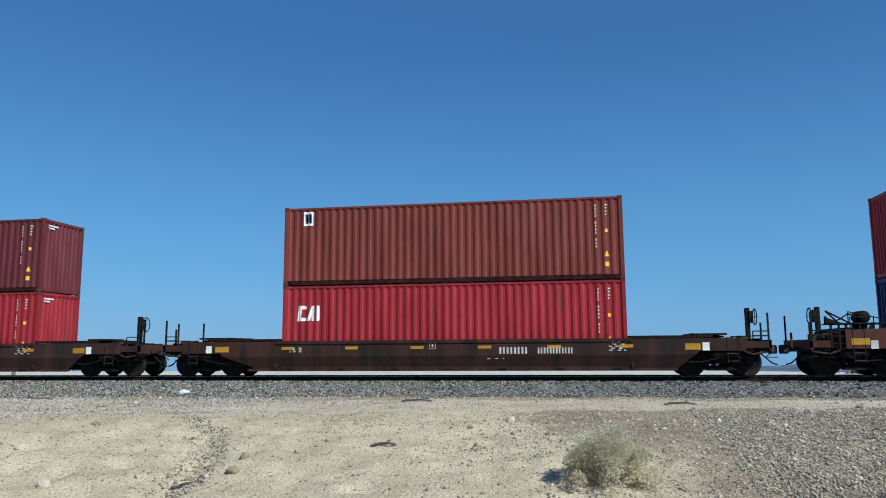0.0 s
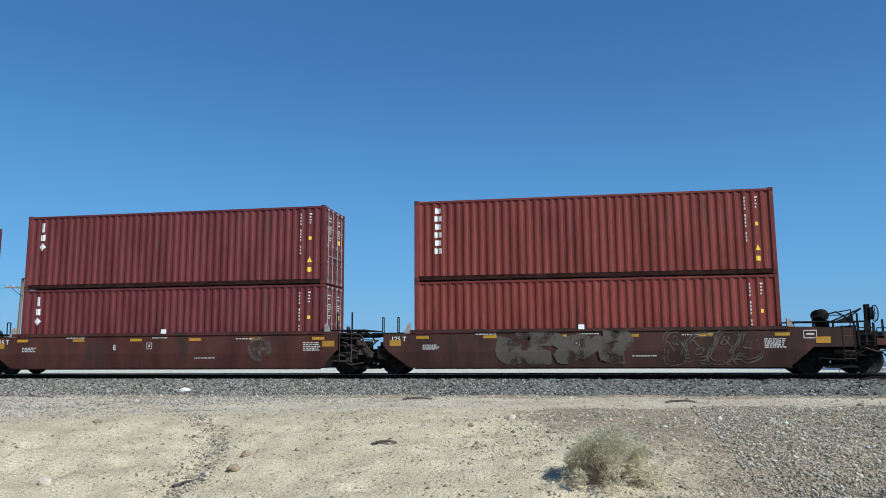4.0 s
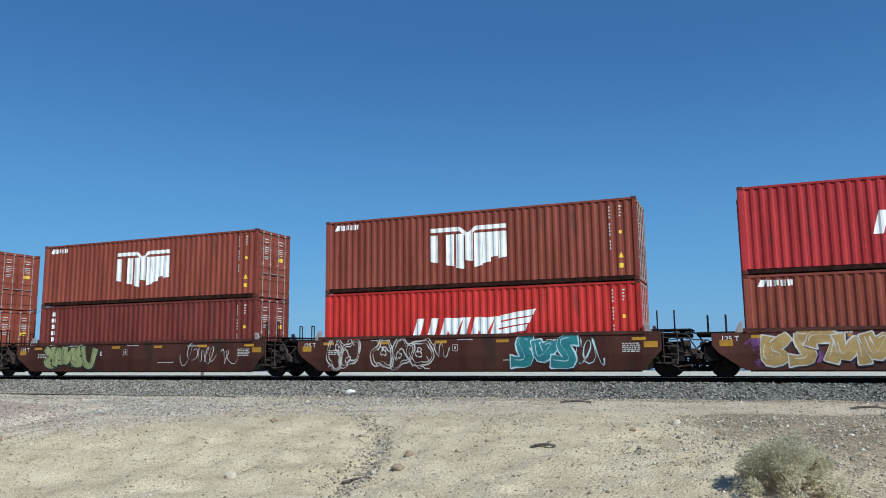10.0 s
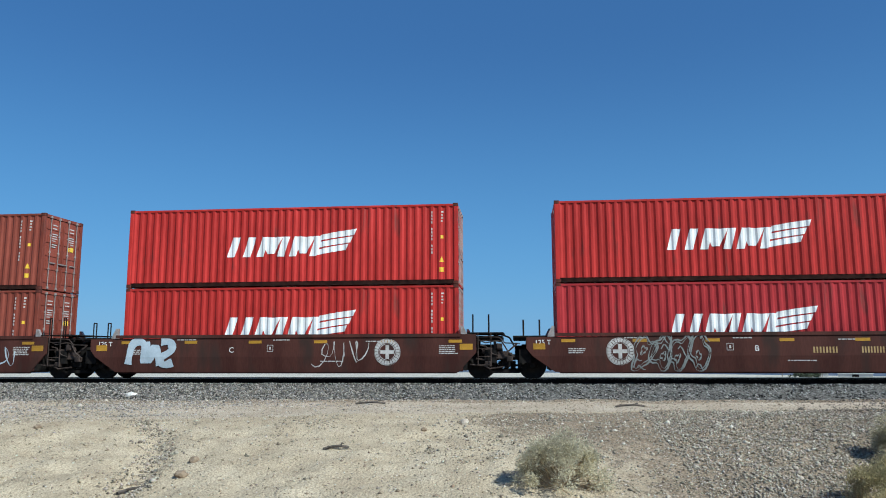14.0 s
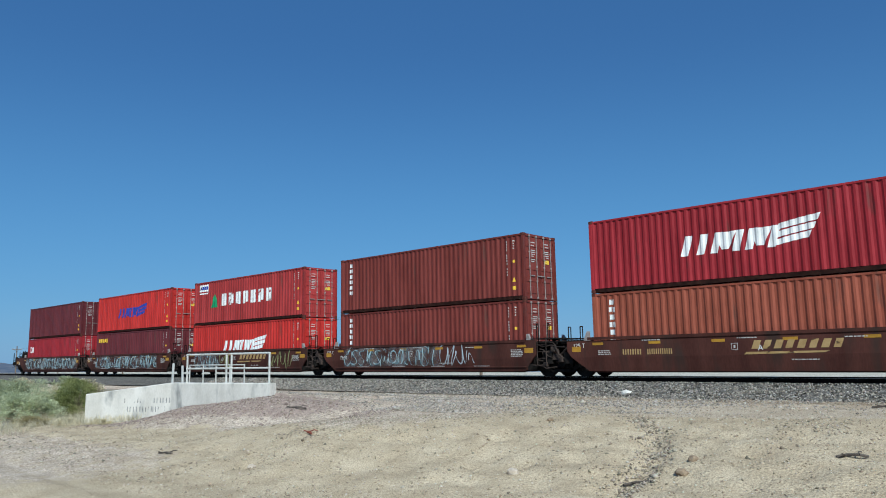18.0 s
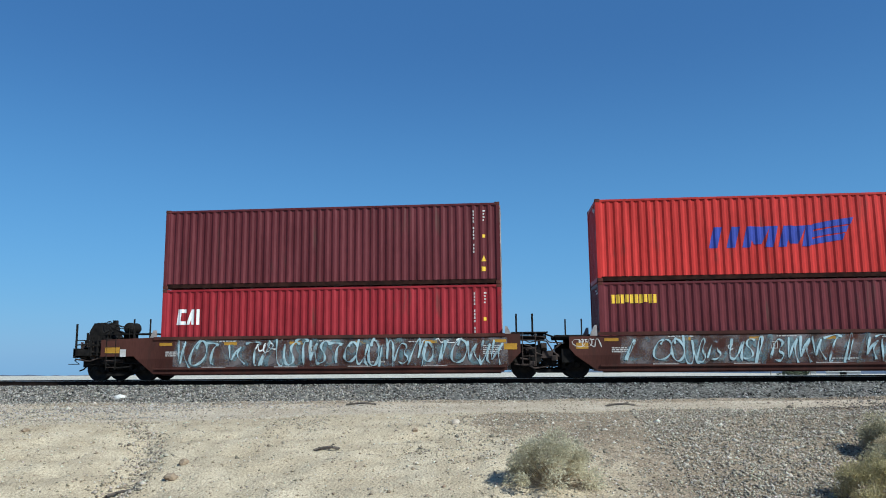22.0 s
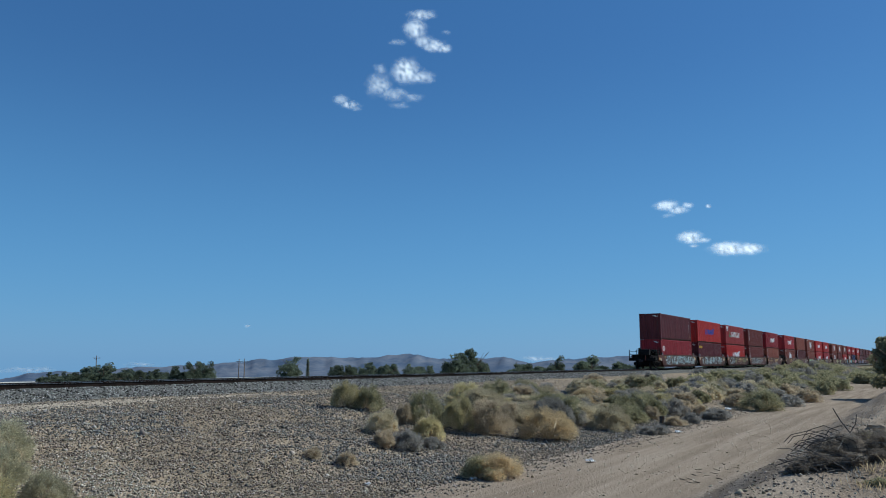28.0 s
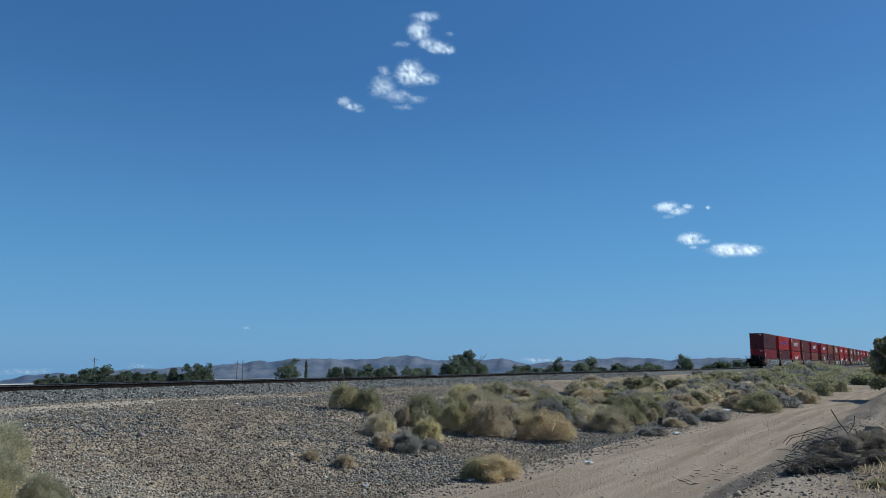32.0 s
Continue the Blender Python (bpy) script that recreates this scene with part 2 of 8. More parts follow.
# ---- mesh helpers ----
class Build:
    """Collects corners and faces of one mesh."""

    def __init__(self):
        self.v, self.f = [], []

    def add(self, verts, faces):
        k = len(self.v)
        self.v += [tuple(v) for v in verts]
        self.f += [tuple(i + k for i in f) for f in faces]
        return self

    def box(self, x0, x1, y0, y1, z0, z1, c=0.0):
        """A box; c: the width of its bevelled upright and top edges."""
        if not c:
            self.add([(x, y, z) for x in (x0, x1) for y in (y0, y1) for z in (z0, z1)],
                     [(0, 1, 3, 2), (4, 6, 7, 5), (0, 4, 5, 1), (2, 3, 7, 6), (0, 2, 6, 4), (1, 5, 7, 3)])
            return self
        ring = lambda d, z: [(x0 + d + c, y0 + d, z), (x1 - d - c, y0 + d, z), (x1 - d, y0 + d + c, z), (x1 - d, y1 - d - c, z),
                             (x1 - d - c, y1 - d, z), (x0 + d + c, y1 - d, z), (x0 + d, y1 - d - c, z), (x0 + d, y0 + d + c, z)]
        rings = ring(c * 0.5, z0) + ring(0, z0 + c) + ring(0, z1 - c) + ring(c * 0.7, z1)
        f = [(k * 8 + i, k * 8 + (i + 1) % 8, k * 8 + 8 + (i + 1) % 8, k * 8 + 8 + i) for k in range(3) for i in range(8)]
        return self.add(rings, f + [tuple(range(7, -1, -1)), tuple(range(24, 32))])

    def tube(self, a, b, r, n=8, r2=None):
        a, b = Vector(a), Vector(b)
        w = (b - a).normalized()
        u = w.orthogonal().normalized()
        s = w.cross(u)
        r2 = r if r2 is None else r2
        pts = [p + (u * math.cos(t) + s * math.sin(t)) * q for p, q in ((a, r), (b, r2)) for t in [2 * math.pi * i / n for i in range(n)]]
        return self.add(pts, [(i, (i + 1) % n, n + (i + 1) % n, n + i) for i in range(n)] + [tuple(range(n - 1, -1, -1)), tuple(range(n, 2 * n))])

    def path(self, pts, r, n=6):
        for a, b in zip(pts, pts[1:]):
            self.tube(a, b, r, n)
        return self

    def plate(self, poly, y0, y1):
        """A plate of the outline poly in x and z, from y0 to y1; either may be a function of z."""
        g = [(lambda z, y=y: y) if not callable(y) else y for y in (y0, y1)]
        n = len(poly)
        self.add([(x, q(z), z) for q in g for x, z in poly],
                 [(i, (i + 1) % n, n + (i + 1) % n, n + i) for i in range(n)] + [tuple(range(n - 1, -1, -1)), tuple(range(n, 2 * n))])
        return self

    def lathe(self, prof, y0=0.0, n=24, at=(0, 0)):
        """Turned about the y axis: prof is a list of (radius, y)."""
        pts = [(at[0] + r * math.cos(2 * math.pi * i / n), y0 + y, at[1] + r * math.sin(2 * math.pi * i / n)) for r, y in prof for i in range(n)]
        m = len(prof)
        return self.add(pts, [(k * n + i, k * n + (i + 1) % n, (k + 1) * n + (i + 1) % n, (k + 1) * n + i) for k in range(m - 1) for i in range(n)])

    def mesh(self, name, mats, smooth=False):
        me = bpy.data.meshes.new(name)
        me.from_pydata(self.v, [], self.f)
        bm = bmesh.new()
        bm.from_mesh(me)
        bmesh.ops.recalc_face_normals(bm, faces=bm.faces)
        bm.to_mesh(me)
        bm.free()
        for m in mats if isinstance(mats, (list, tuple)) else [mats]:
            me.materials.append(m)
        if smooth:
            me.shade_smooth()
        return me


KEPT = {}


def shared(key, mat, make, smooth=False):
    """A mesh made once for each shape and material."""
    k = (key, mat.name)
    if k not in KEPT:
        KEPT[k] = make().mesh(key[0] if isinstance(key, tuple) else key, mat, smooth)
    return KEPT[k]


def part(name, mesh, parent, label="", at=None):
    ob = new(name, mesh)
    ob.parent = parent
    if at is not None:
        ob.matrix_basis = at
    if label:
        tagged(ob, label)
    return ob


def thing(name, at, label, category, group="", kind=""):
    return tagged(new(name), label, category, group, kind) if at is None else placed(tagged(new(name), label, category, group, kind), at)


def placed(ob, m):
    ob.matrix_basis = m
    return ob


def lattice(ix, iy, seed):
    h = (ix * 374761393 + iy * 668265263 + seed * 982451653) & 0xFFFFFFFF
    h = ((h ^ (h >> 13)) * 1274126177) & 0xFFFFFFFF
    return ((h ^ (h >> 16)) & 0xFFFF) / 65535.0


def value_noise(x, y, scale, seed=0):
    """Smooth noise from 0 to 1 on arrays."""
    x, y = np.asarray(x, float) * scale, np.asarray(y, float) * scale
    ix, iy = np.floor(x).astype(np.int64), np.floor(y).astype(np.int64)
    fx, fy = x - ix, y - iy
    fx, fy = fx * fx * (3 - 2 * fx), fy * fy * (3 - 2 * fy)
    a, b = lattice(ix, iy, seed), lattice(ix + 1, iy, seed)
    c, d = lattice(ix, iy + 1, seed), lattice(ix + 1, iy + 1, seed)
    return (a * (1 - fx) + b * fx) * (1 - fy) + (c * (1 - fx) + d * fx) * fy


def step(a, b, x):
    t = np.clip((np.asarray(x, float) - a) / (b - a), 0, 1)
    return t * t * (3 - 2 * t)


# ---- the ground: one sheet from the road by the camera, over the railway bank, to the horizon ----
TRACK_Y, RAIL_Z = 26.56, 1.72
TOE_Y = 23.6


def ground_z(x, y):
    """Height of the ground at x, y (arrays)."""
    x, y = np.asarray(x, float), np.asarray(y, float)
    shoulder = np.interp(x, [-60, -30, -20, -10, 5, 15, 40], [0.9, 0.95, 1.0, 1.08, 1.12, 1.24, 1.24])
    crest = np.interp(x, [-30, -22, -18, -14, -11, -9, -5, 0, 5, 13, 20, 27, 40], [13.0, 13.0, 13.0, 13.3, 15.0, 16.5, 18.0, 19.2, 19.6, 19.7, 21.6, 23.2, 23.4])
    foot = np.interp(x, [-30, -20, -10, 0, 10, 14, 18, 26, 32, 41, 65, 100], [6.5, 7.5, 9.0, 9.0, 9.0, 9.5, 9.6, 9.5, 8.3, 7.6, 7.6, 7.2])
    foot = foot + (value_noise(x, y, 0.35, 3) - 0.5) * 0.8
    s = np.clip((y - foot) / (crest - foot), 0, 1)
    bank = 0.45 * s + 0.55 * s * s * (3 - 2 * s)
    # the way down on the left: the bank fades to a ramp
    ramp = step(-13.0, -26.0, x) * step(16.2, 14.2, y)
    top = shoulder * (1 - ramp) + 0.28 * ramp
    low = 0.12 * step(-8, -30, x)
    z = low + (top - low) * bank
    z = np.where(y > crest, np.maximum(z, top), z)
    # red gravel ramp before the culvert wall, earth fill behind it
    line = np.interp(x, [-31.05, -27.7, -21.8, -16], [12.5, 14.4, 15.36, 16.3])
    rise = np.interp(x, [-30.0, -28.4, -26, -21.8, -18.5, -15.5], [0.1, 0.4, 0.92, 1.38, 1.15, 0.9])
    front = step(-30.5, -28.5, x) * step(-15.5, -18.5, x) * step(4.2, 0.2, line - y) * step(4.5, 1.5, y - line)
    z = np.maximum(z, rise * front)
    behind = step(0.08, 0.24, y - line) * np.maximum(step(-31.2, -30.2, x), step(15.6, 16.6, y) * step(-34, -32, x)) * step(-21.2, -22.4, x)
    z = np.maximum(z, behind * np.interp(x, [-31, -28], [0.8, 1.5]) * np.interp(y, [15, 23], [1.0, 0.6]))
    # eroded face of the bank
    rough = step(0.02, 0.25, s) * step(1.0, 0.75, s)
    z = z + rough * ((value_noise(x, y, 0.9, 5) - 0.5) * 0.07 + (value_noise(x, y, 2.3, 6) - 0.5) * 0.06 + (value_noise(x, y, 4.5, 7) - 0.5) * 0.045)
    z = z + rough * step(2, 7, x) * ((value_noise(x, y, 0.7, 15) - 0.5) * 0.2 + (value_noise(x, y, 1.6, 16) - 0.5) * 0.12)
    # small scarps and pits washed out of the clay
    clay = rough * step(3, 0, x)
    z = z + clay * (0.04 - 0.045 * step(0.6, 0.66, value_noise(x, y * 0.7, 1.5, 18)) * value_noise(x, y, 0.5, 19) - 0.05 * step(0.72, 0.84, value_noise(x, y, 3.1, 20)))
    # a gully down the bank
    run = np.interp(y, [11, 12.5, 13.4, 14.4, 15.2, 16.5, 17.5], [-6.5, -6.62, -6.87, -7.2, -7.74, -8.84, -9.4]) + (value_noise(y, y * 0.3, 1.7, 8) - 0.5) * 0.5
    z = z - rough * (0.1 * np.exp(-((x - run) / 0.24) ** 4) * (0.4 + value_noise(y, x, 1.3, 9)) + 0.08 * np.exp(-((x - run) / 0.7) ** 2))
    # wheel ruts on the low road and on the shoulder
    road = step(3.2, 4.6, y) * step(9.2, 8.0, y)
    mid = np.interp(x, [0, 20, 60, 100], [6.0, 6.4, 6.0, 6.6])
    z = z - road * 0.09 * (np.exp(-((y - mid - 0.85) / 0.3) ** 2) + np.exp(-((y - mid + 0.85) / 0.3) ** 2))
    z = z + (value_noise(x, y, 0.5, 1) - 0.5) * 0.07 + (value_noise(x, y, 1.7, 2) - 0.5) * 0.03
    # the near bank on which the camera stands
    near = step(4.2, 1.6, y + 0.7 * (value_noise(x, y, 0.4, 9) - 0.5)) * step(-9, -2, x)
    z = np.maximum(z, near * (0.95 + 0.3 * (value_noise(x, y, 0.3, 10) - 0.5) + 0.12 * (value_noise(x, y, 1.5, 12) - 0.5)))
    z = z + 0.42 * near * np.exp(-((x - 13.6) / 1.3) ** 2 - ((y - 0.7) / 1.0) ** 2)
    # under and behind the track
    bed = step(22.5, 25.5, y) * step(31.5, 28.5, y)
    z = z * (1 - bed) + np.maximum(z, 1.2) * bed
    far = step(29.0, 33.0, y)
    r = np.hypot(x, y)
    fall = np.interp(np.degrees(np.arctan2(x, np.maximum(y, 1))), [-90, -70, -50, -30, 25, 50, 65, 90], [0.006, 0.009, 0.016, 0.023, 0.028, 0.021, 0.014, 0.012])
    plain = 0.7 - fall * np.maximum(r - 45, 0) * step(30, 60, y) + (value_noise(x, y, 0.05, 11) - 0.5) * 0.3
    z = z * (1 - far) + plain * far
    away = step(150, 400, np.hypot(x, y - 20)) * step(40, 20, y)
    return z * (1 - away) + 0.6 * away


def spread(inner0, inner1, d, far, grow=1.16):
    xs = list(np.arange(inner0, inner1 + d / 2, d))
    lo, hi, k = xs[0], xs[-1], d
    left, right = [], []
    while hi < far:
        k *= grow
        hi += k
        right.append(hi)
    k = d
    while lo > -far:
        k *= grow
        lo -= k
        left.append(lo)
    return np.array(left[::-1] + xs + right)


def grid_mesh(name, X, Y, Z, mats):
    ny, nx = X.shape
    me = bpy.data.meshes.new(name)
    idx = np.arange(nx * ny).reshape(ny, nx)
    q = np.stack([idx[:-1, :-1], idx[:-1, 1:], idx[1:, 1:], idx[1:, :-1]], -1).reshape(-1, 4)
    me.vertices.add(nx * ny)
    me.vertices.foreach_set("co", np.stack([X, Y, Z], -1).ravel())
    me.loops.add(len(q) * 4)
    me.loops.foreach_set("vertex_index", q.ravel().astype(np.int32))
    me.polygons.add(len(q))
    me.polygons.foreach_set("loop_start", np.arange(0, len(q) * 4, 4, dtype=np.int32))
    me.update(calc_edges=True)
    me.validate()
    me.materials.append(mats)
    me.shade_smooth()
    return me


def earth_material():
    """Pale clay, grey gravel and travelled dust, laid out by the masks 'gravel' and 'dusty' of the ground."""
    m = bpy.data.materials.new("desert_earth")
    m.use_nodes = True
    n, link = m.node_tree.nodes, m.node_tree.links.new
    p = n["Principled BSDF"]
    p.inputs["Roughness"].default_value, p.inputs["Specular IOR Level"].default_value = 1.0, 0.0
    tc = n.new("ShaderNodeTexCoord")

    def noise_node(s, d=4.0, stretch=None):
        t = n.new("ShaderNodeTexNoise")
        t.inputs["Scale"].default_value, t.inputs["Detail"].default_value = s, d
        if stretch:
            mp = n.new("ShaderNodeMapping")
            mp.inputs["Scale"].default_value = stretch
            link(tc.outputs["Object"], mp.inputs["Vector"])
            link(mp.outputs[0], t.inputs["Vector"])
        else:
            link(tc.outputs["Object"], t.inputs["Vector"])
        return t.outputs["Fac"]

    def ramp(fac, *stops):
        r = n.new("ShaderNodeValToRGB")
        while len(r.color_ramp.elements) < len(stops):
            r.color_ramp.elements.new(0.5)
        for e, (at, c) in zip(r.color_ramp.elements, stops):
            e.position, e.color = at, (*c, 1)
        link(fac, r.inputs["Fac"])
        return r.outputs["Color"]

    def blend(fac, a, b):
        x = n.new("ShaderNodeMix")
        x.data_type = "RGBA"
        link(fac, x.inputs["Factor"])
        link(a, x.inputs["A"])
        link(b, x.inputs["B"])
        return x.outputs["Result"]

    clay = ramp(noise_node(1.3, 10), (0.3, (0.42, 0.335, 0.226)), (0.52, (0.505, 0.41, 0.282)), (0.72, (0.57, 0.47, 0.332)))
    vor = n.new("ShaderNodeTexVoronoi")
    vor.inputs["Scale"].default_value = 22.0
    link(tc.outputs["Object"], vor.inputs["Vector"])
    pick = n.new("ShaderNodeSeparateColor")
    link(vor.outputs["Color"], pick.inputs[0])
    stones = ramp(pick.outputs[0], (0.05, (0.15, 0.12, 0.09)), (0.5, (0.27, 0.216, 0.16)), (0.95, (0.45, 0.37, 0.28)))
    soil = ramp(noise_node(4.0, 6), (0.35, (0.27, 0.2, 0.134)), (0.65, (0.4, 0.305, 0.21)))
    vs = n.new("ShaderNodeTexVoronoi")
    vs.inputs["Scale"].default_value = 22.0
    link(tc.outputs["Object"], vs.inputs["Vector"])
    edge = ramp(vs.outputs["Distance"], (0.36, (1, 1, 1)), (0.55, (0, 0, 0)))
    gravel = blend(edge, soil, stones)
    grey = n.new("ShaderNodeMix")
    grey.data_type, grey.blend_type = "RGBA", "MULTIPLY"
    link(ramp(noise_node(0.33, 5), (0.46, (0, 0, 0)), (0.6, (0.45, 0.45, 0.45))), grey.inputs["Factor"])
    link(gravel, grey.inputs["A"])
    grey.inputs["B"].default_value = (0.6, 0.6, 0.6, 1)
    gravel = grey.outputs["Result"]
    dusty = ramp(noise_node(0.7, 6), (0.35, (0.44, 0.36, 0.265)), (0.65, (0.55, 0.46, 0.35)))
    masks = []
    for name in ("gravel", "dusty", "scrub", "road", "apron", "plain", "redfill"):
        a = n.new("ShaderNodeAttribute")
        a.attribute_name = name
        wob = n.new("ShaderNodeMath")
        wob.operation = "MULTIPLY_ADD"
        link(noise_node(3.1, 6), wob.inputs[0])
        wob.inputs[1].default_value = 0.9
        sub = n.new("ShaderNodeMath")
        sub.operation = "SUBTRACT"
        link(a.outputs["Fac"], sub.inputs[0])
        sub.inputs[1].default_value = 0.45
        link(sub.outputs[0], wob.inputs[2])
        masks.append(ramp(wob.outputs[0], (0.35, (0, 0, 0)), (0.65, (1, 1, 1))))
    c = blend(masks[0], clay, gravel)
    c = blend(masks[1], c, dusty)
    packed = ramp(noise_node(1.0, 7, (0.12, 2.2, 1)), (0.35, (0.245, 0.185, 0.135)), (0.65, (0.355, 0.277, 0.207)))
    c = blend(masks[3], c, packed)
    speck = n.new("ShaderNodeMix")
    speck.data_type, speck.blend_type = "RGBA", "MULTIPLY"
    speck.inputs["Factor"].default_value = 0.75
    link(ramp(noise_node(1.1, 6), (0.35, (0.47, 0.385, 0.305)), (0.65, (0.63, 0.53, 0.43))), speck.inputs["A"])
    link(ramp(pick.outputs[0], (0.05, (0.55, 0.54, 0.53)), (0.95, (1.25, 1.24, 1.22))), speck.inputs["B"])
    c = blend(masks[4], c, speck.outputs["Result"])
    scrub = ramp(noise_node(0.8, 8), (0.35, (0.24, 0.215, 0.16)), (0.6, (0.37, 0.33, 0.26)))
    c = blend(masks[2], c, scrub)
    c = blend(masks[5], c, ramp(noise_node(0.3, 8), (0.35, (0.44, 0.4, 0.32)), (0.6, (0.62, 0.57, 0.48))))
    c = blend(masks[6], c, ramp(noise_node(5.0, 6), (0.35, (0.31, 0.235, 0.195)), (0.65, (0.44, 0.345, 0.295))))
    pebble = ramp(noise_node(38.0, 2), (0.36, (0.6, 0.58, 0.56)), (0.6, (1.1, 1.1, 1.1)))
    mul = n.new("ShaderNodeMix")
    mul.data_type, mul.blend_type = "RGBA", "MULTIPLY"
    mul.inputs["Factor"].default_value = 0.8
    link(c, mul.inputs["A"])
    link(pebble, mul.inputs["B"])
    link(mul.outputs["Result"], p.inputs["Base Color"])
    b1, b2 = n.new("ShaderNodeBump"), n.new("ShaderNodeBump")
    b1.inputs["Strength"].default_value, b1.inputs["Distance"].default_value = 0.85, 0.045
    link(noise_node(15.0, 8), b1.inputs["Height"])
    b2.inputs["Strength"].default_value, b2.inputs["Distance"].default_value = 0.6, 0.02
    link(vor.outputs["Distance"], b2.inputs["Height"])
    link(b1.outputs[0], b2.inputs["Normal"])
    link(b2.outputs[0], p.inputs["Normal"])
    return m


gx, gy = np.meshgrid(spread(-42, 62, 0.17, 4700), spread(-4, 26, 0.12, 4700))
gz = ground_z(gx, gy)
ground = tagged(new("ground", grid_mesh("ground", gx, gy, gz, earth_material())), "pale dry desert earth with clay bank and gravel", "ground", kind="structure")


def gravel_amount(x, y):
    """1 where grey gravel covers the earth, 0 where clay is bare."""
    g = step(-3.5, 4.5, x + 4 * (value_noise(x, y, 0.22, 21) - 0.5)) * step(7.5, 9.0, y)
    g = np.maximum(g, 0.55 * step(-16, -24, x) * step(12, 5, y))
    crest = np.interp(x, [-14, -9, -5, 0, 5, 13, 20, 27], [13.3, 16.5, 18.0, 19.2, 19.6, 19.7, 21.6, 23.2])
    g = g * np.maximum(step(0.5, -0.6, y - crest), 0.8 * step(3, 9, x))
    return np.maximum(np.maximum(g, 0.75 * step(21.8, 23.4, y)), 0.45 * step(4.4, 3.2, y) * step(3, 6, x))


def dusty_amount(x, y):
    crest = np.interp(x, [-14, -9, -5, 0, 5, 13, 20, 27], [13.3, 16.5, 18.0, 19.2, 19.6, 19.7, 21.6, 23.2])
    return step(-0.3, 0.8, y - crest) * step(23.2, 22.4, y) * (1 - 0.5 * step(-5, -12, x)) * (1 - 0.45 * step(4, 12, x))


def road_amount(x, y):
    """The travelled low road and the bare near bank."""
    return step(-7.0, -6.0, y) * step(9.6, 8.4, y) * step(2, 8, x)


def apron_amount(x, y):
    """Pinkish grey gravel round the culvert and along the left of the track."""
    a = step(-11, -16, x + 5 * (value_noise(x, y, 0.25, 23) - 0.5)) * step(11.8, 13.2, y + 1.2 * (value_noise(x, y, 0.5, 24) - 0.5))
    return np.maximum(a, 0.62 * step(-14, -20, x) * step(11.0, 9.0, y)) * step(30, 26, y)


def redfill_amount(x, y):
    """Reddish fill heaped before the culvert wall."""
    line = np.interp(x, [-31.05, -27.7, -22.6, -16], [12.5, 14.4, 15.23, 16.3])
    return step(-29.6, -28.0, x) * step(-17.0, -20.0, x) * step(2.6, 0.9, line - y + 0.8 * (value_noise(x, y, 0.7, 25) - 0.5)) * step(1.2, 0.2, y - line)


for name, values in (("plain", step(31, 34, gy)), ("redfill", redfill_amount(gx, gy)), ("gravel", gravel_amount(gx, gy)), ("dusty", dusty_amount(gx, gy)), ("road", road_amount(gx, gy)), ("apron", apron_amount(gx, gy)),
                     ("scrub", np.maximum(step(31, 36, gy), step(-29, -34, gx) * step(23, 20, gy)))):
    a = ground.data.attributes.new(name, "FLOAT", "POINT")
    a.data.foreach_set("value", values.ravel().astype(np.float32))

# ---- railway: ballast, ties, rails ----
ballast_mat = material("crushed_ballast", (0.045, 0.042, 0.038), (0.2, 0.187, 0.168), rough=0.9, scale=10, fine=26, bump=1.0, depth=0.05, spec=0.0)
bx, bt = np.meshgrid(spread(-40, 70, 0.25, 900, 1.2), np.array([23.5, 23.75, 24.0, 24.25, 24.5, 24.72, 24.9, 25.2, 25.5, 25.75, 26.1, 26.56, 27.0, 27.4, 27.9, 28.3, 28.7, 29.2, 29.7, 30.2]))
bz = np.interp(bt, [23.5, 24.95, 28.2, 30.2], [1.06, RAIL_Z - 0.17, RAIL_Z - 0.17, 0.7]) + np.interp(bx, [5, 15], [0, 0.1]) * step(24.6, 23.6, bt)
bz = bz + (value_noise(bx, bt, 4.0, 31) - 0.5) * 0.07 + (value_noise(bx * 1.7, bt * 1.7, 5.0, 32) - 0.5) * 0.05
tagged(new("railway_ballast", grid_mesh("railway_ballast", bx, bt + (value_noise(bx, bx, 1.3, 33) - 0.5) * 0.2 * step(24.5, 23.6, bt), bz, ballast_mat)),
       "grey crushed stone ballast under the railway track", "ballast", kind="structure")


def rail_profile():
    """Half of a rail's outline, from foot to head."""
    half = [(0.07, 0), (0.07, 0.012), (0.012, 0.03), (0.009, 0.13), (0.035, 0.142), (0.037, 0.168), (0.03, 0.172)]
    return half + [(-y, z) for y, z in half[::-1]]


track = thing("railway_track", pose(0, TRACK_Y, RAIL_Z - 0.172), "single railway track with steel rails on timber ties", "track", kind="structure")
for side in (-0.7175, 0.7175):
    prof = rail_profile()
    n = len(prof)
    b = Build()
    xs = (-900, 900)
    b.add([(x, y + side, z) for x in xs for y, z in prof], [(i, (i + 1) % n, n + (i + 1) % n, n + i) for i in range(n)])
    part("rail", b.mesh("rail", M["rail"]), track, "rust-brown rail with a polished head")
    h = Build().box(-900, 900, side - 0.034, side + 0.034, 0.169, 0.1745)
    part("rail_head", h.mesh("rail_head", M["tread"]), track, "bright worn running surface")
tie_mesh = Build().box(-0.11, 0.11, -1.3, 1.3, -0.16, 0.0, 0.012).mesh("tie", M["tie"])
for i in range(220):
    part("tie", tie_mesh, track, at=pose(-40 + 0.5 * i, 0, -0.002, 0, 0, random.uniform(-1, 1)))
rest = Build()
for i in range(-900, 1700):
    if not 0 <= i < 220:
        rest.box(-40.11 + 0.5 * i, -39.89 + 0.5 * i, -1.3, 1.3, -0.16, 0.0)
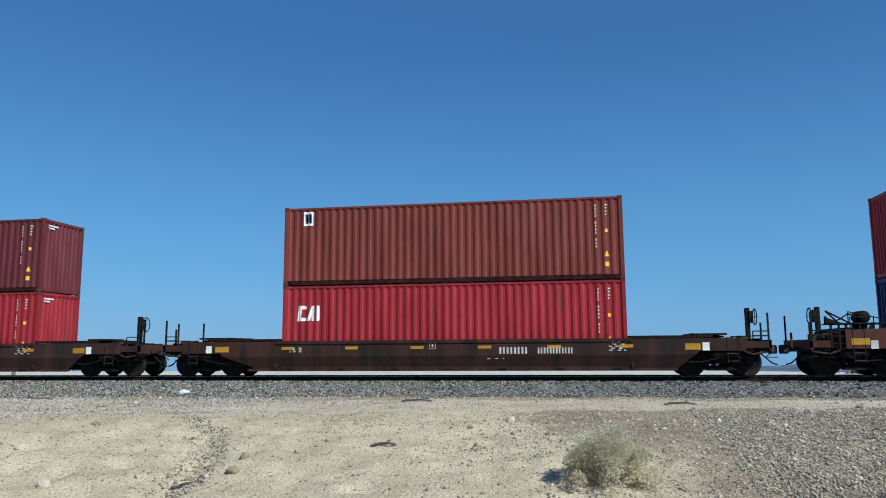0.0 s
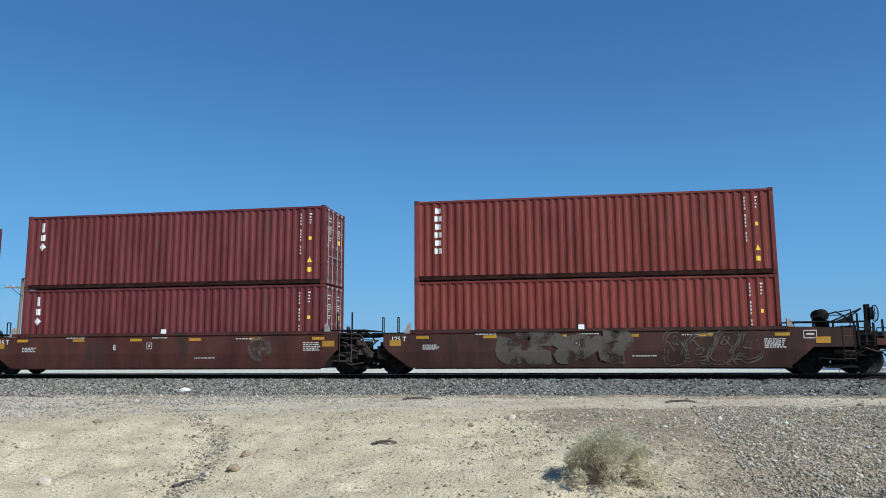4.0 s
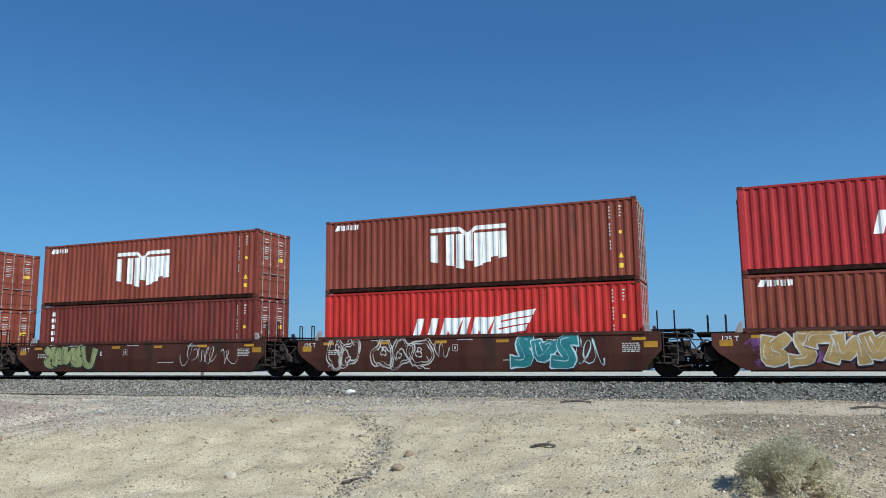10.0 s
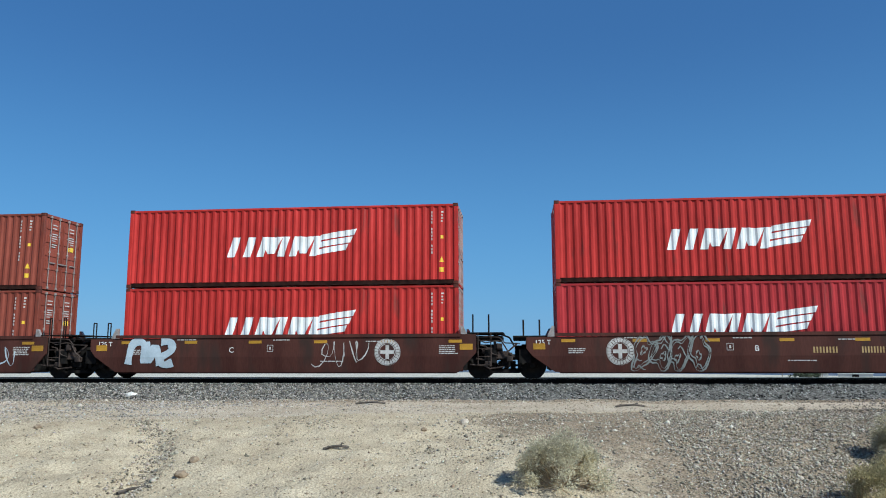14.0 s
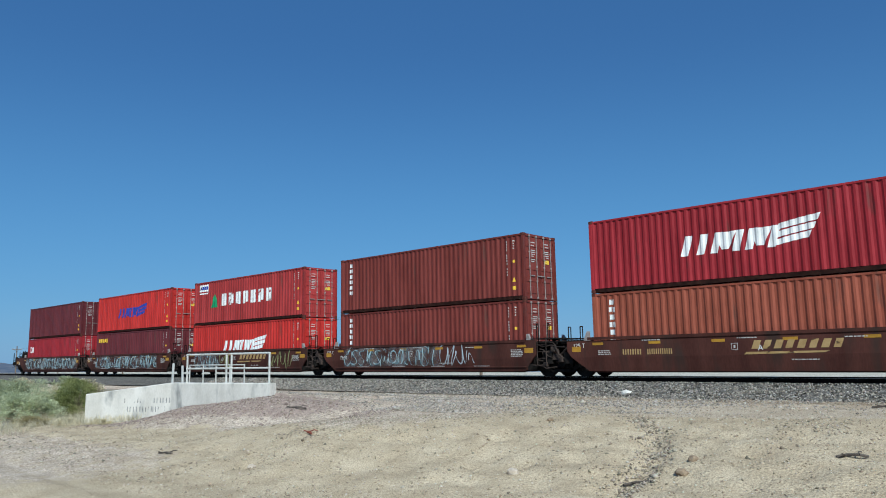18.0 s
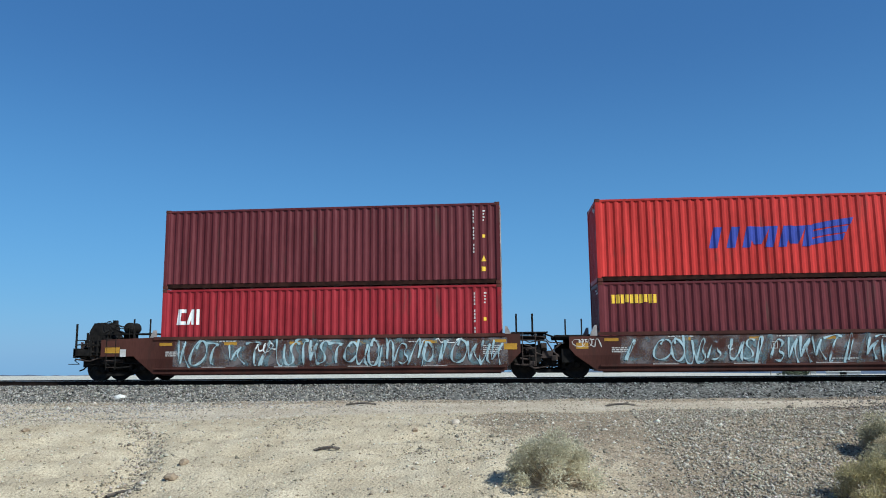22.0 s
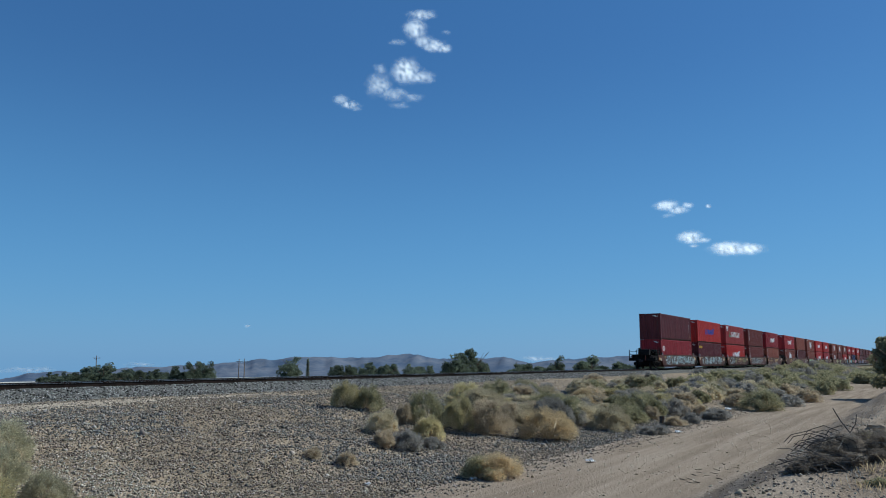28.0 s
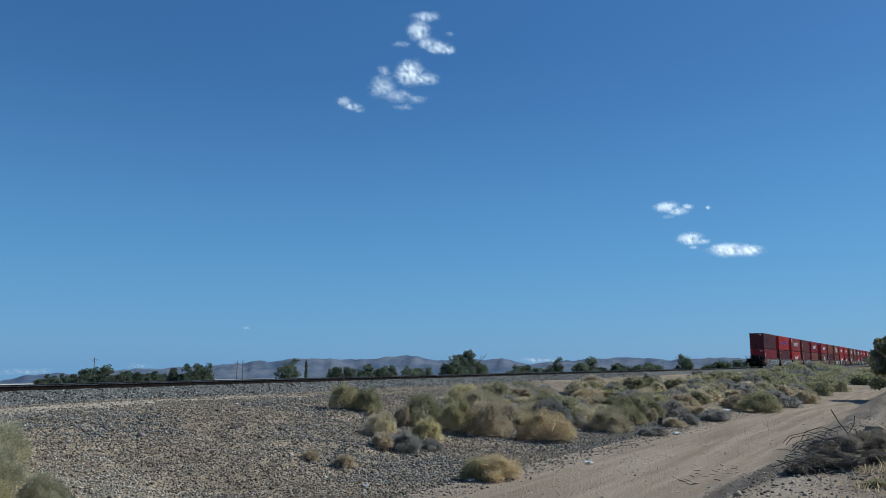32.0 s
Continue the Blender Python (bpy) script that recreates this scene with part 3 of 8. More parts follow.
tagged(part("ties", rest.mesh("ties", M["tie"]), track), kind="stuff")

# ---- shipping containers ----
LEN, WID = 12.192, 2.438
PITCH, DEEP = 0.278, 0.036
SIDE_X0, SIDE_X1 = -LEN / 2 + 0.13, LEN / 2 - 0.13


def wave_points(a, b, pitch=PITCH):
    """Breaks of the corrugation between a and b, with 0 for an outer and 1 for an inner flat."""
    pts = []
    n = int(round((b - a) / pitch))
    pitch = (b - a) / n
    for i in range(n):
        x = a + i * pitch
        pts += [(x, 0), (x + pitch * 0.26, 0), (x + pitch * 0.5, 1), (x + pitch * 0.76, 1)]
    return pts + [(b, 0)]


WAVE = wave_points(SIDE_X0, SIDE_X1)
WAVE_X, WAVE_D = [p[0] for p in WAVE], [p[1] * DEEP for p in WAVE]


def side_panel(h, sign):
    b = Build()
    y0 = WID / 2 - 0.012
    v = [(x, sign * (y0 - d), z) for x, d in zip(WAVE_X, WAVE_D) for z in (0.165, h - 0.09)]
    return b.add(v, [(2 * i, 2 * i + 2, 2 * i + 3, 2 * i + 1) for i in range(len(WAVE_X) - 1)])


def end_panel(h, sign):
    """The corrugated blind end wall."""
    pts = wave_points(-WID / 2 + 0.12, WID / 2 - 0.12, 0.25)
    v = [(sign * (LEN / 2 - 0.03 - 0.045 * d), y, z) for y, d in pts for z in (0.14, h - 0.12)]
    return Build().add(v, [(2 * i, 2 * i + 2, 2 * i + 3, 2 * i + 1) for i in range(len(pts) - 1)])


def container_frame(h):
    b = Build()
    X, Y = LEN / 2, WID / 2
    for sx in (-1, 1):
        for sy in (-1, 1):
            x, y = sx * (X - 0.075), sy * (Y - 0.06)
            b.box(x - 0.07, x + 0.07, y - 0.055, y + 0.055, 0.118, h - 0.118, 0.012)
        b.box(sx * (X - 0.07) - 0.05, sx * (X - 0.07) + 0.05, -Y + 0.11, Y - 0.11, h - 0.13, h - 0.02)
        b.box(sx * (X - 0.07) - 0.05, sx * (X - 0.07) + 0.05, -Y + 0.11, Y - 0.11, 0.02, 0.15)
    for sy in (-1, 1):
        y = sy * (Y - 0.035)
        b.box(-X + 0.14, X - 0.14, y - 0.03, y + 0.03, h - 0.1, h - 0.03)
    b.box(-X + 0.15, X - 0.15, -Y + 0.1, Y - 0.1, 0.1, 0.13)
    return b


def roof_panel(h):
    b = Build()
    xs = wave_points(-LEN / 2 + 0.1, LEN / 2 - 0.1, 0.21)
    v = [(x, y, h - 0.03 - 0.018 * d) for x, d in xs for y in (-WID / 2 + 0.06, WID / 2 - 0.06)]
    return b.add(v, [(2 * i, 2 * i + 2, 2 * i + 3, 2 * i + 1) for i in range(len(xs) - 1)])


def casting():
    b = Build().box(-0.089, 0.089, -0.081, 0.081, 0, 0.118, 0.012)
    return b


def door_leaf(h):
    """One door leaf seen along x, hinge at y 0, width 1.09, with pressed panels."""
    b, w = Build(), 1.09
    rows = np.linspace(0.17, h - 0.17, 6)
    b.box(-0.045, 0.0, 0.0, w, 0.15, h - 0.15)
    for z0, z1 in zip(rows, rows[1:]):
        b.box(0.0, 0.022, 0.09, w - 0.09, z0 + 0.1, z1 - 0.1, 0.01)
    b.box(0.0, 0.014, 0.0, 0.05, 0.15, h - 0.15)
    b.box(0.0, 0.014, w - 0.05, w, 0.15, h - 0.15)
    for z in (0.35, h * 0.37, h * 0.63, h - 0.35):
        b.box(0.0, 0.03, -0.03, 0.05, z - 0.06, z + 0.06)
    return b


def lock_bar(h):
    b = Build().tube((0.05, 0, 0.06), (0.05, 0, h - 0.06), 0.017, 8)
    for z in (0.1, h - 0.1):
        b.box(0.005, 0.075, -0.04, 0.04, z - 0.05, z + 0.03)
    for z in (h * 0.28, h * 0.5, h * 0.72):
        b.box(0.01, 0.07, -0.035, 0.035, z - 0.03, z + 0.03)
    return b.box(0.05, 0.075, -0.02, 0.34, h * 0.36 - 0.02, h * 0.36 + 0.02)


def cut_poly(poly, axis, lo, hi):
    """The piece of a convex outline between lo and hi along an axis."""
    for bound, keep in ((lo, 1), (hi, -1)):
        out = []
        for a, b in zip(poly, poly[1:] + poly[:1]):
            da, db = (a[axis] - bound) * keep, (b[axis] - bound) * keep
            if da >= 0:
                out.append(a)
            if da * db < 0:
                t = da / (da - db)
                out.append(tuple(p + (q - p) * t for p, q in zip(a, b)))
        poly = out
        if len(poly) < 3:
            return []
    return poly


def on_wave(polys, lift=0.004):
    """Flat outlines in x and z laid onto the corrugated near side."""
    b = Build()
    y0 = -(WID / 2 - 0.012)
    for i, poly in enumerate(polys):
        rise = lift + 0.0008 * (i % 7)
        lo, hi = min(p[0] for p in poly), max(p[0] for p in poly)
        for x0, x1 in zip(WAVE_X, WAVE_X[1:]):
            if x1 > lo and x0 < hi:
                c = cut_poly(poly, 0, x0, x1)
                if len(c) > 2:
                    b.add([(x, y0 + float(np.interp(x, WAVE_X, WAVE_D)) - rise, z) for x, z in c], [tuple(range(len(c)))])
    return b


def slant(x0, x1, z0, z1, lean=0.3):
    d = lean * (z1 - z0)
    return [(x0, z0), (x1, z0), (x1 + d, z1), (x0 + d, z1)]


def rect(x0, x1, z0, z1):
    return [(x0, z0), (x1, z0), (x1, z1), (x0, z1)]


def flag_mark(h):
    """Slanted bars with a waving three-stripe flag behind them."""
    z0, z1, x = h * 0.37, h * 0.62, -LEN * 0.2
    out = [slant(x, x + 0.3, z0, z1), slant(x + 0.62, x + 0.92, z0, z1)]
    for k in (1.16, 2.42):
        out += [slant(x + k, x + k + 0.28, z0, z1), slant(x + k + 0.8, x + k + 1.08, z0, z1),
                [(x + k + 0.42, z0 + 0.1), (x + k + 0.68, z0 + 0.1), (x + k + 1.02, z1), (x + k + 0.72, z1 - 0.02), (x + k + 0.3, z1), (x + k + 0.25, z1 - 0.2)]]
    for i in range(3):
        s = z0 + 0.02 + i * 0.27
        a, b = x + 3.42 + 0.09 * i, x + 4.62 + 0.16 * i
        m = (a + b) / 2
        out += [[(a, s), (m, s + 0.1), (m + 0.03, s + 0.31), (a + 0.05, s + 0.2)], [(m, s + 0.1), (b, s + 0.18), (b + 0.1, s + 0.4), (m + 0.03, s + 0.31)]]
    m = x + 2.4
    return [[(m + (px - m) * 0.95, pz) for px, pz in p] for p in out]


def crest_mark(h):
    """Upright bars hung like a shield under a notched bar."""
    x0, w, top = -LEN * 0.127, LEN * 0.245, h * 0.79
    m = x0 + w / 2
    out = [rect(x0, m - 0.32, top - 0.16, top), rect(m + 0.32, x0 + w, top - 0.16, top),
           [(m - 0.32, top - 0.16), (m, top - 0.44), (m, top - 0.24), (m - 0.32, top)], [(m, top - 0.44), (m + 0.32, top - 0.16), (m + 0.32, top), (m, top - 0.24)]]
    t2 = top - 0.27
    for u, d in ((0.0, 1.0), (0.64, 1.15), (1.03, 1.27), (1.4, 1.0), (1.76, 1.27), (2.08, 1.15), (2.36, 0.95), (2.69, 1.0)):
        u = u * w / 3.0
        out.append([(x0 + u, t2 - d + 0.0), (x0 + u + 0.31, t2 - d + 0.05 * (1 if u > w / 2 else -1)), (x0 + u + 0.31, t2), (x0 + u, t2)])
    return out


def stack_mark(n, x, z1, size, gap, w):
    """Short blocks one below another."""
    out = []
    for i in range(n):
        z = z1 - i * (size + gap)
        out += [rect(x, x + w * 0.42, z - size, z), rect(x + w * 0.58, x + w, z - size, z)] if i % 2 else [rect(x + w * 0.1, x + w * 0.9, z - size, z)]
    return out


def row_mark(n, x, z0, size, step_x, w):
    """Pairs of upright bars side by side."""
    out = []
    for i in range(n):
        u = x + i * step_x
        out += [rect(u, u + w * 0.42, z0, z0 + size), rect(u + w * 0.56, u + w, z0 + (size * 0.12 if i % 2 else 0), z0 + size)]
    return out


XL = -LEN / 2


def marks(kind, h):
    """The painted marks of a kind: part name, material, outlines."""
    if kind == "flag":
        return [("lettering", "white", flag_mark(h))]
    if kind == "blueflag":
        return [("lettering", "bluemark", flag_mark(h))]
    small = row_mark(4, XL + 0.7, h * 0.86, 0.2, 0.2, 0.15) + [slant(XL + 0.42, XL + 0.6, h * 0.86, h * 0.86 + 0.22, 0.5)]
    if kind == "crest":
        return [("lettering", "white", crest_mark(h)), ("small_lettering", "white", small)]
    if kind == "word":
        tri = [(XL + LEN * 0.175, h * 0.38), (XL + LEN * 0.245, h * 0.38), (XL + LEN * 0.212, h * 0.74)]
        return [("lettering", "wornwhite", row_mark(7, XL + LEN * 0.28, h * 0.4, 0.78, 0.83, 0.62)), ("emblem", "green", [tri]),
                ("label", "white", [rect(XL + 0.6, XL + 1.75, h * 0.77, h * 0.93), rect(XL + 0.65, XL + 1.7, h * 0.71, h * 0.74)]),
                ("label_print", "bluemark", [slant(XL + 0.72 + 0.25 * i, XL + 0.88 + 0.25 * i, h * 0.81, h * 0.89) for i in range(4)])]
    if kind == "column":
        return [("lettering", "wornwhite", stack_mark(6, XL + 0.74, h * 0.9, 0.19, 0.1, 0.25))]
    if kind == "short":
        return [("lettering", "white", [rect(XL + 0.61, XL + 0.75, h * 0.9 - 0.36, h * 0.9),
                                        rect(XL + 0.58, XL + 0.78, h * 0.9 - 0.7, h * 0.9 - 0.46),
                                        [(XL + 0.68, h * 0.9 - 1.1), (XL + 0.82, h * 0.9 - 0.94), (XL + 0.68, h * 0.9 - 0.78), (XL + 0.54, h * 0.9 - 0.94)]])]
    if kind == "three":
        a, b = h * 0.555, h * 0.745
        return [("lettering", "white", [slant(XL + 0.56, XL + 0.7, a, b, 0.1), rect(XL + 0.7, XL + 0.9, a, a + 0.12), rect(XL + 0.74, XL + 0.92, b - 0.12, b),
                                        slant(XL + 0.93, XL + 1.04, a, b, 0.32), rect(XL + 1.1, XL + 1.21, a, b), rect(XL + 1.3, XL + 1.4, a, b)])]
    if kind == "yellowword":
        return [("lettering", "yellow", row_mark(5, XL + 0.5, h * 0.74, 0.34, 0.37, 0.32)), ("small_lettering", "white", [rect(XL + 0.5, XL + 0.75, h * 0.66, h * 0.69), rect(XL + 1.4, XL + 2.2, h * 0.66, h * 0.69)]),
                ("emblem", "redmark", [slant(XL + 0.9, XL + 1.25, h * 0.65, h * 0.7)])]
    if kind == "goldword":
        return [("lettering", "yellow", row_mark(5, XL + 0.45, h * 0.74, 0.3, 0.31, 0.27))]
    if kind == "badge":
        return [("label", "white", [rect(XL + 0.75, XL + 1.1, h * 0.76, h * 0.94)]), ("label_print", "bluemark", [rect(XL + 0.79, XL + 1.06, h * 0.79, h * 0.91)]),
                ("emblem", "yellow", [slant(XL + 0.84, XL + 0.9, h * 0.8, h * 0.9, 0.5)])]
    if kind == "sticker":
        c = [(XL + 0.85 + 0.2 * math.cos(a), h * 0.8 + 0.2 * math.sin(a)) for a in np.linspace(0, 2 * math.pi, 13)[:-1]]
        return [("sticker", "cyanmark", [c])]
    return []


def code_marks(h):
    """Upright number marks near the far end of the side."""
    white, yellow = [], []
    x1, x2 = LEN / 2 - 0.95, LEN / 2 - 0.6
    z = h * 0.9
    for i in range(13):
        if i % 5 != 4:
            white.append(rect(x1, x1 + 0.045, z - 0.12 * i - 0.08, z - 0.12 * i))
    for i in range(4):
        white.append(rect(x2, x2 + (0.09, 0.06, 0.075, 0.05)[i], z - 0.11 * i - 0.05, z - 0.11 * i))
    yellow += [rect(x2 - 0.02, x2 + 0.08, h * 0.56, h * 0.6), [(x2 - 0.07, h * 0.27), (x2 + 0.11, h * 0.27), (x2 + 0.02, h * 0.34)], rect(x2 - 0.06, x2 + 0.09, h * 0.15, h * 0.205)]
    return white, yellow


WHAT = dict(red="red", bright="bright red", crimson="deep crimson", maroon="dark maroon", oxide="red-oxide brown", brown="reddish brown", orange="orange-brown", redorange="red-orange",
            blue="navy blue", fadedred="faded red", darkred="dark red")
MARKED = dict(flag="white flag mark", blueflag="blue flag mark", crest="white shield mark", word="worn white lettering", column="upright white lettering", short="upright white lettering",
              three="white block mark", yellowword="yellow lettering", goldword="small yellow lettering", badge="square badge", sticker="round cyan sticker", none="plain sides")


def container(colour, mark, at, h=2.885, doors=1, where="stacked on a well wagon"):
    """A forty-foot container; its origin is the middle of its floor; doors: the end (1 or -1) with the doors."""
    c = M[colour]
    t = thing("shipping_container", at, f"{WHAT[colour]} corrugated container with {MARKED[mark]}, {where}", "shipping container", "containers on the train")
    key = round(h, 3)
    part("frame", shared(("frame", key), c, lambda: container_frame(h)), t)
    for s in (-1, 1):
        part("side_panel", shared(("side_panel", key, s), c, lambda: side_panel(h, s)), t)
    # the rails' dark colour stands in for shade under the side panels
    for s in (-1, 1):
        part("bottom_rail", shared(("bottom_rail", s), M["sill"], lambda: Build().box(-LEN / 2 + 0.15, LEN / 2 - 0.15, s * (WID / 2 - 0.06) - 0.03, s * (WID / 2 - 0.06) + 0.03, 0.02, 0.17)), t, "grimy brown bottom rail")
    part("roof_panel", shared(("roof_panel", key), c, lambda: roof_panel(h)), t)
    part("end_wall", shared(("end_wall", key, doors), c, lambda: end_panel(h, -doors)), t)
    for sx in (-1, 1):
        for sy in (-1, 1):
            for z in (0, h - 0.118):
                part("corner_casting", shared("corner_casting", M["casting"], casting), t, at=pose(sx * (LEN / 2 - 0.089), sy * (WID / 2 - 0.081), z))
    for s in (-1, 1):
        at = Matrix.Translation((doors * (LEN / 2 - 0.05), s * (WID / 2 - 0.115), 0)) @ Matrix.Diagonal((doors, -s, 1, 1))
        d = part("door", shared(("door", key), c, lambda: door_leaf(h)), t, at=at)
        for y in (0.3, 0.82):
            part("locking_bar", shared(("locking_bar", key), M["bar"], lambda: lock_bar(h)), d, "galvanised locking bar", at=pose(0, y, 0))
        signs = Build()
        if s == doors or s == -1:
            for z, w_ in ((0.86, 0.3), (0.815, 0.26), (0.74, 0.32), (0.71, 0.28), (0.68, 0.3), (0.65, 0.2), (0.6, 0.3), (0.57, 0.24)):
                signs.box(0.023, 0.027, 0.43, 0.43 + w_, h * z, h * z + 0.038)
        else:
            for z, w_, t_ in ((0.88, 0.34, 0.06), (0.83, 0.2, 0.05), (0.76, 0.16, 0.2), (0.5, 0.28, 0.04), (0.47, 0.22, 0.04), (0.44, 0.26, 0.04), (0.2, 0.2, 0.05)):
                signs.box(0.023, 0.027, 0.4, 0.4 + w_, h * z, h * z + t_)
        tagged(part("stencil", shared(("stencil", key, s == -1), M["dimwhite"], lambda: signs), d), kind="stuff")
        if s == 1:
            part("hazard_plate", shared(("hazard_plate", key), M["yellow"], lambda: Build().box(0.023, 0.028, 0.42, 0.62, h * 0.56, h * 0.62).box(0.023, 0.028, 0.66, 0.8, h * 0.56, h * 0.61)), d)
    for name, mat, polys in marks(mark, h):
        part(name, shared((name, mark, mat, key), M[mat], lambda: on_wave(polys)), t, {"lettering": "painted block mark", "label": "white label"}.get(name, ""))
    white, yellow = code_marks(h)
    tagged(part("number_mark", shared(("number_mark", key), M["dimwhite"], lambda: on_wave(white)), t), kind="stuff")
    tagged(part("warning_mark", shared(("warning_mark", key), M["yellow"], lambda: on_wave(yellow)), t, "yellow warning marks"), kind="stuff")
    # small plates on the blind end
    for k in (0, 1):
        plate = Build().box(-doors * (LEN / 2 - 0.02) - 0.006, -doors * (LEN / 2 - 0.02) + 0.006, -WID / 2 + 0.3, -WID / 2 + 0.85 - 0.2 * k, h * 0.9 - 0.1 * k, h * 0.9 - 0.1 * k + 0.055)
        part("end_label", shared(("end_label", key, doors, k), M["wornwhite"], lambda: plate), t, "worn white line of stencil")
    return t


# ---- well wagons ----
HALF_W = 1.5


def side_y(z, bend):
    """The side leans in below its bend."""
    return -(HALF_W - max(0.0, bend - z) * (0.32 if bend < 0.75 else 0.13))


ENDS = dict(art=1.63, out=3.77, lone=4.95)


def body_outline(left, right, top, bend):
    """Upper and lower outline of a wagon side in x and z."""
    e = LEN / 2
    if right == "art":
        r_low, r_up = [(e + 0.02, 0.25), (e + 0.5, bend)], [(e + 0.5, bend), (e + 0.62, bend + 0.12), (e + 0.62, top)]
    elif right == "out":
        r_low, r_up = [(e + 0.1, 0.25), (e + 0.72, bend)], [(e + 0.72, bend), (e + 0.82, bend + 0.1), (e + 2.05, bend + 0.1), (e + 2.05, top - 0.06), (e + 0.2, top)]
    else:
        r_low, r_up = [(e + 1.5, 0.25), (e + 2.1, bend)], [(e + 2.1, bend), (e + 2.25, bend + 0.12), (e + 3.7, bend + 0.12), (e + 3.7, top)]
    if left == "art":
        l_up, l_low = [(-e - 1.05, top - 0.12), (-e - 1.05, bend + 0.25), (-e - 0.85, bend)], [(-e - 0.85, bend), (-e - 0.1, 0.25)]
    elif left == "out":
        l_up, l_low = [(-e - 0.2, top), (-e - 2.05, top - 0.06), (-e - 2.05, bend + 0.1), (-e - 0.82, bend + 0.1), (-e - 0.72, bend)], [(-e - 0.72, bend), (-e - 0.1, 0.25)]
    else:
        l_up, l_low = [(-e - 3.7, top), (-e - 3.7, bend + 0.12), (-e - 2.25, bend + 0.12), (-e - 2.1, bend)], [(-e - 2.1, bend), (-e - 0.75, 0.25)]
    return [*l_low, *r_low], [*l_up, *r_up]


def wheelset():
    b = Build()
    for s in (-1, 1):
        prof = [(0.05, 0.09), (0.12, 0.09), (0.14, 0.03), (0.34, 0.015), (0.36, 0.045), (0.44, 0.05), (0.457, 0.045), (0.46, -0.04), (0.485, -0.06), (0.48, -0.085), (0.4, -0.085), (0.36, -0.05),
                (0.14, -0.06), (0.12, -0.1), (0.05, -0.1)]
        b.lathe([(r, s * y) for r, y in prof], s * 0.76, 28)
        for i in range(6):
            a = i * math.pi / 3
            x, z = 0.25 * math.cos(a), 0.25 * math.sin(a)
            b.tube((x, s * 0.77, z), (x, s * 0.795, z), 0.02, 6)
        b.lathe([(0.0, s * 0.26), (0.09, s * 0.26), (0.1, s * 0.1), (0.1, 0)], s * 0.85, 12)
    return b.tube((0, -0.8, 0), (0, 0.8, 0), 0.075, 10)


def bogie():
    b = Build()
    for s in (-1, 1):
        y0, y1 = s * 0.94, s * 1.08
        top = [(-1.16, 0.52), (-1.13, 0.7), (-0.62, 0.74), (-0.32, 0.84), (0.32, 0.84), (0.62, 0.74), (1.13, 0.7), (1.16, 0.52), (1.0, 0.44), (0.62, 0.58), (0.42, 0.64), (-0.42, 0.64), (-0.62, 0.58), (-1.0, 0.44)]
        b.plate(top, y0, y1)
        low = [(-0.95, 0.5), (-0.45, 0.2), (0.45, 0.2), (0.95, 0.5), (0.78, 0.56), (0.4, 0.32), (-0.4, 0.32), (-0.78, 0.56)]
        b.plate(low, y0, y1)
        for x in (-0.44, 0.44):
            b.box(x - 0.06, x + 0.06, min(y0, y1), max(y0, y1), 0.28, 0.7)
        for x in (-0.22, 0.0, 0.22):
            for k in range(5):
                b.lathe([(0.08, 0.0), (0.1, 0.02), (0.08, 0.04)], 0, 8)
                b.v[-24:] = [(vx + x, s * 1.01 + vz, 0.36 + 0.05 * k + vy) for vx, vy, vz in b.v[-24:]]
        for x in (-0.89, 0.89):
            b.box(x - 0.14, x + 0.14, s * 1.01 - 0.09, s * 1.01 + 0.09, 0.36, 0.58, 0.02)
        b.box(-0.16, 0.16, s * 1.09 - 0.03, s * 1.09 + 0.03, 0.42, 0.6)
    b.box(-0.2, 0.2, -1.05, 1.05, 0.5, 0.78, 0.03)
    b.tube((0, 0, 0.74), (0, 0, 0.9), 0.2, 14)
    return b.tube((-0.55, 0.35, 0.45), (0.55, 0.35, 0.45), 0.035).tube((-0.55, -0.35, 0.45), (0.55, -0.35, 0.45), 0.035).box(-0.62, -0.5, -0.75, 0.75, 0.36, 0.5).box(0.5, 0.62, -0.75, 0.75, 0.36, 0.5)


WHEELS = []


def add_bogie(car, x):
    t = part("bogie", shared("bogie", M["iron"], bogie), car, "black cast steel bogie", at=pose(x, 0, 0))
    for dx in (-0.89, 0.89):
        w = part("wheelset", shared("wheelset", M["wheelsteel"], wheelset, True), t, "dark steel wheels on an axle")
        w.matrix_parent_inverse = Matrix.Translation((dx, 0, 0.46))
        WHEELS.append(w)


def on_side(polys, bend, lift=0.005):
    """Flat outlines in x and z laid onto the wagon's near side; a run of outlines that share an edge rises gently and stays one piece."""
    b, kept, before, rise = Build(), {}, None, lift
    for i, poly in enumerate(polys):
        runs_on = before and len(poly) == 4 and len(before) == 4 and poly[0] == before[3] and poly[1] == before[2]
        if not runs_on and len(poly) > 3:
            rise = lift + 0.0004 * (i % 13)
        after = rise + (0.00012 if len(poly) == 4 else 0)
        raised = [(*p, rise if k < 2 or len(poly) != 4 else after) for k, p in enumerate(poly)]
        rise, before = after if len(poly) == 4 else rise, poly
        for lo, hi in ((-9, bend), (bend, 9)):
            c = cut_poly(raised, 1, lo, hi)
            if len(c) > 2:
                face = []
                for x, z, r in c:
                    key = (round(x, 5), round(z, 5), round(r, 6))
                    if key not in kept:
                        kept[key] = len(b.v)
                        b.v.append((x, side_y(z, bend) - r, z))
                    if kept[key] not in face:
                        face.append(kept[key])
                if len(face) > 2:
                    b.f.append(tuple(face))
    return b


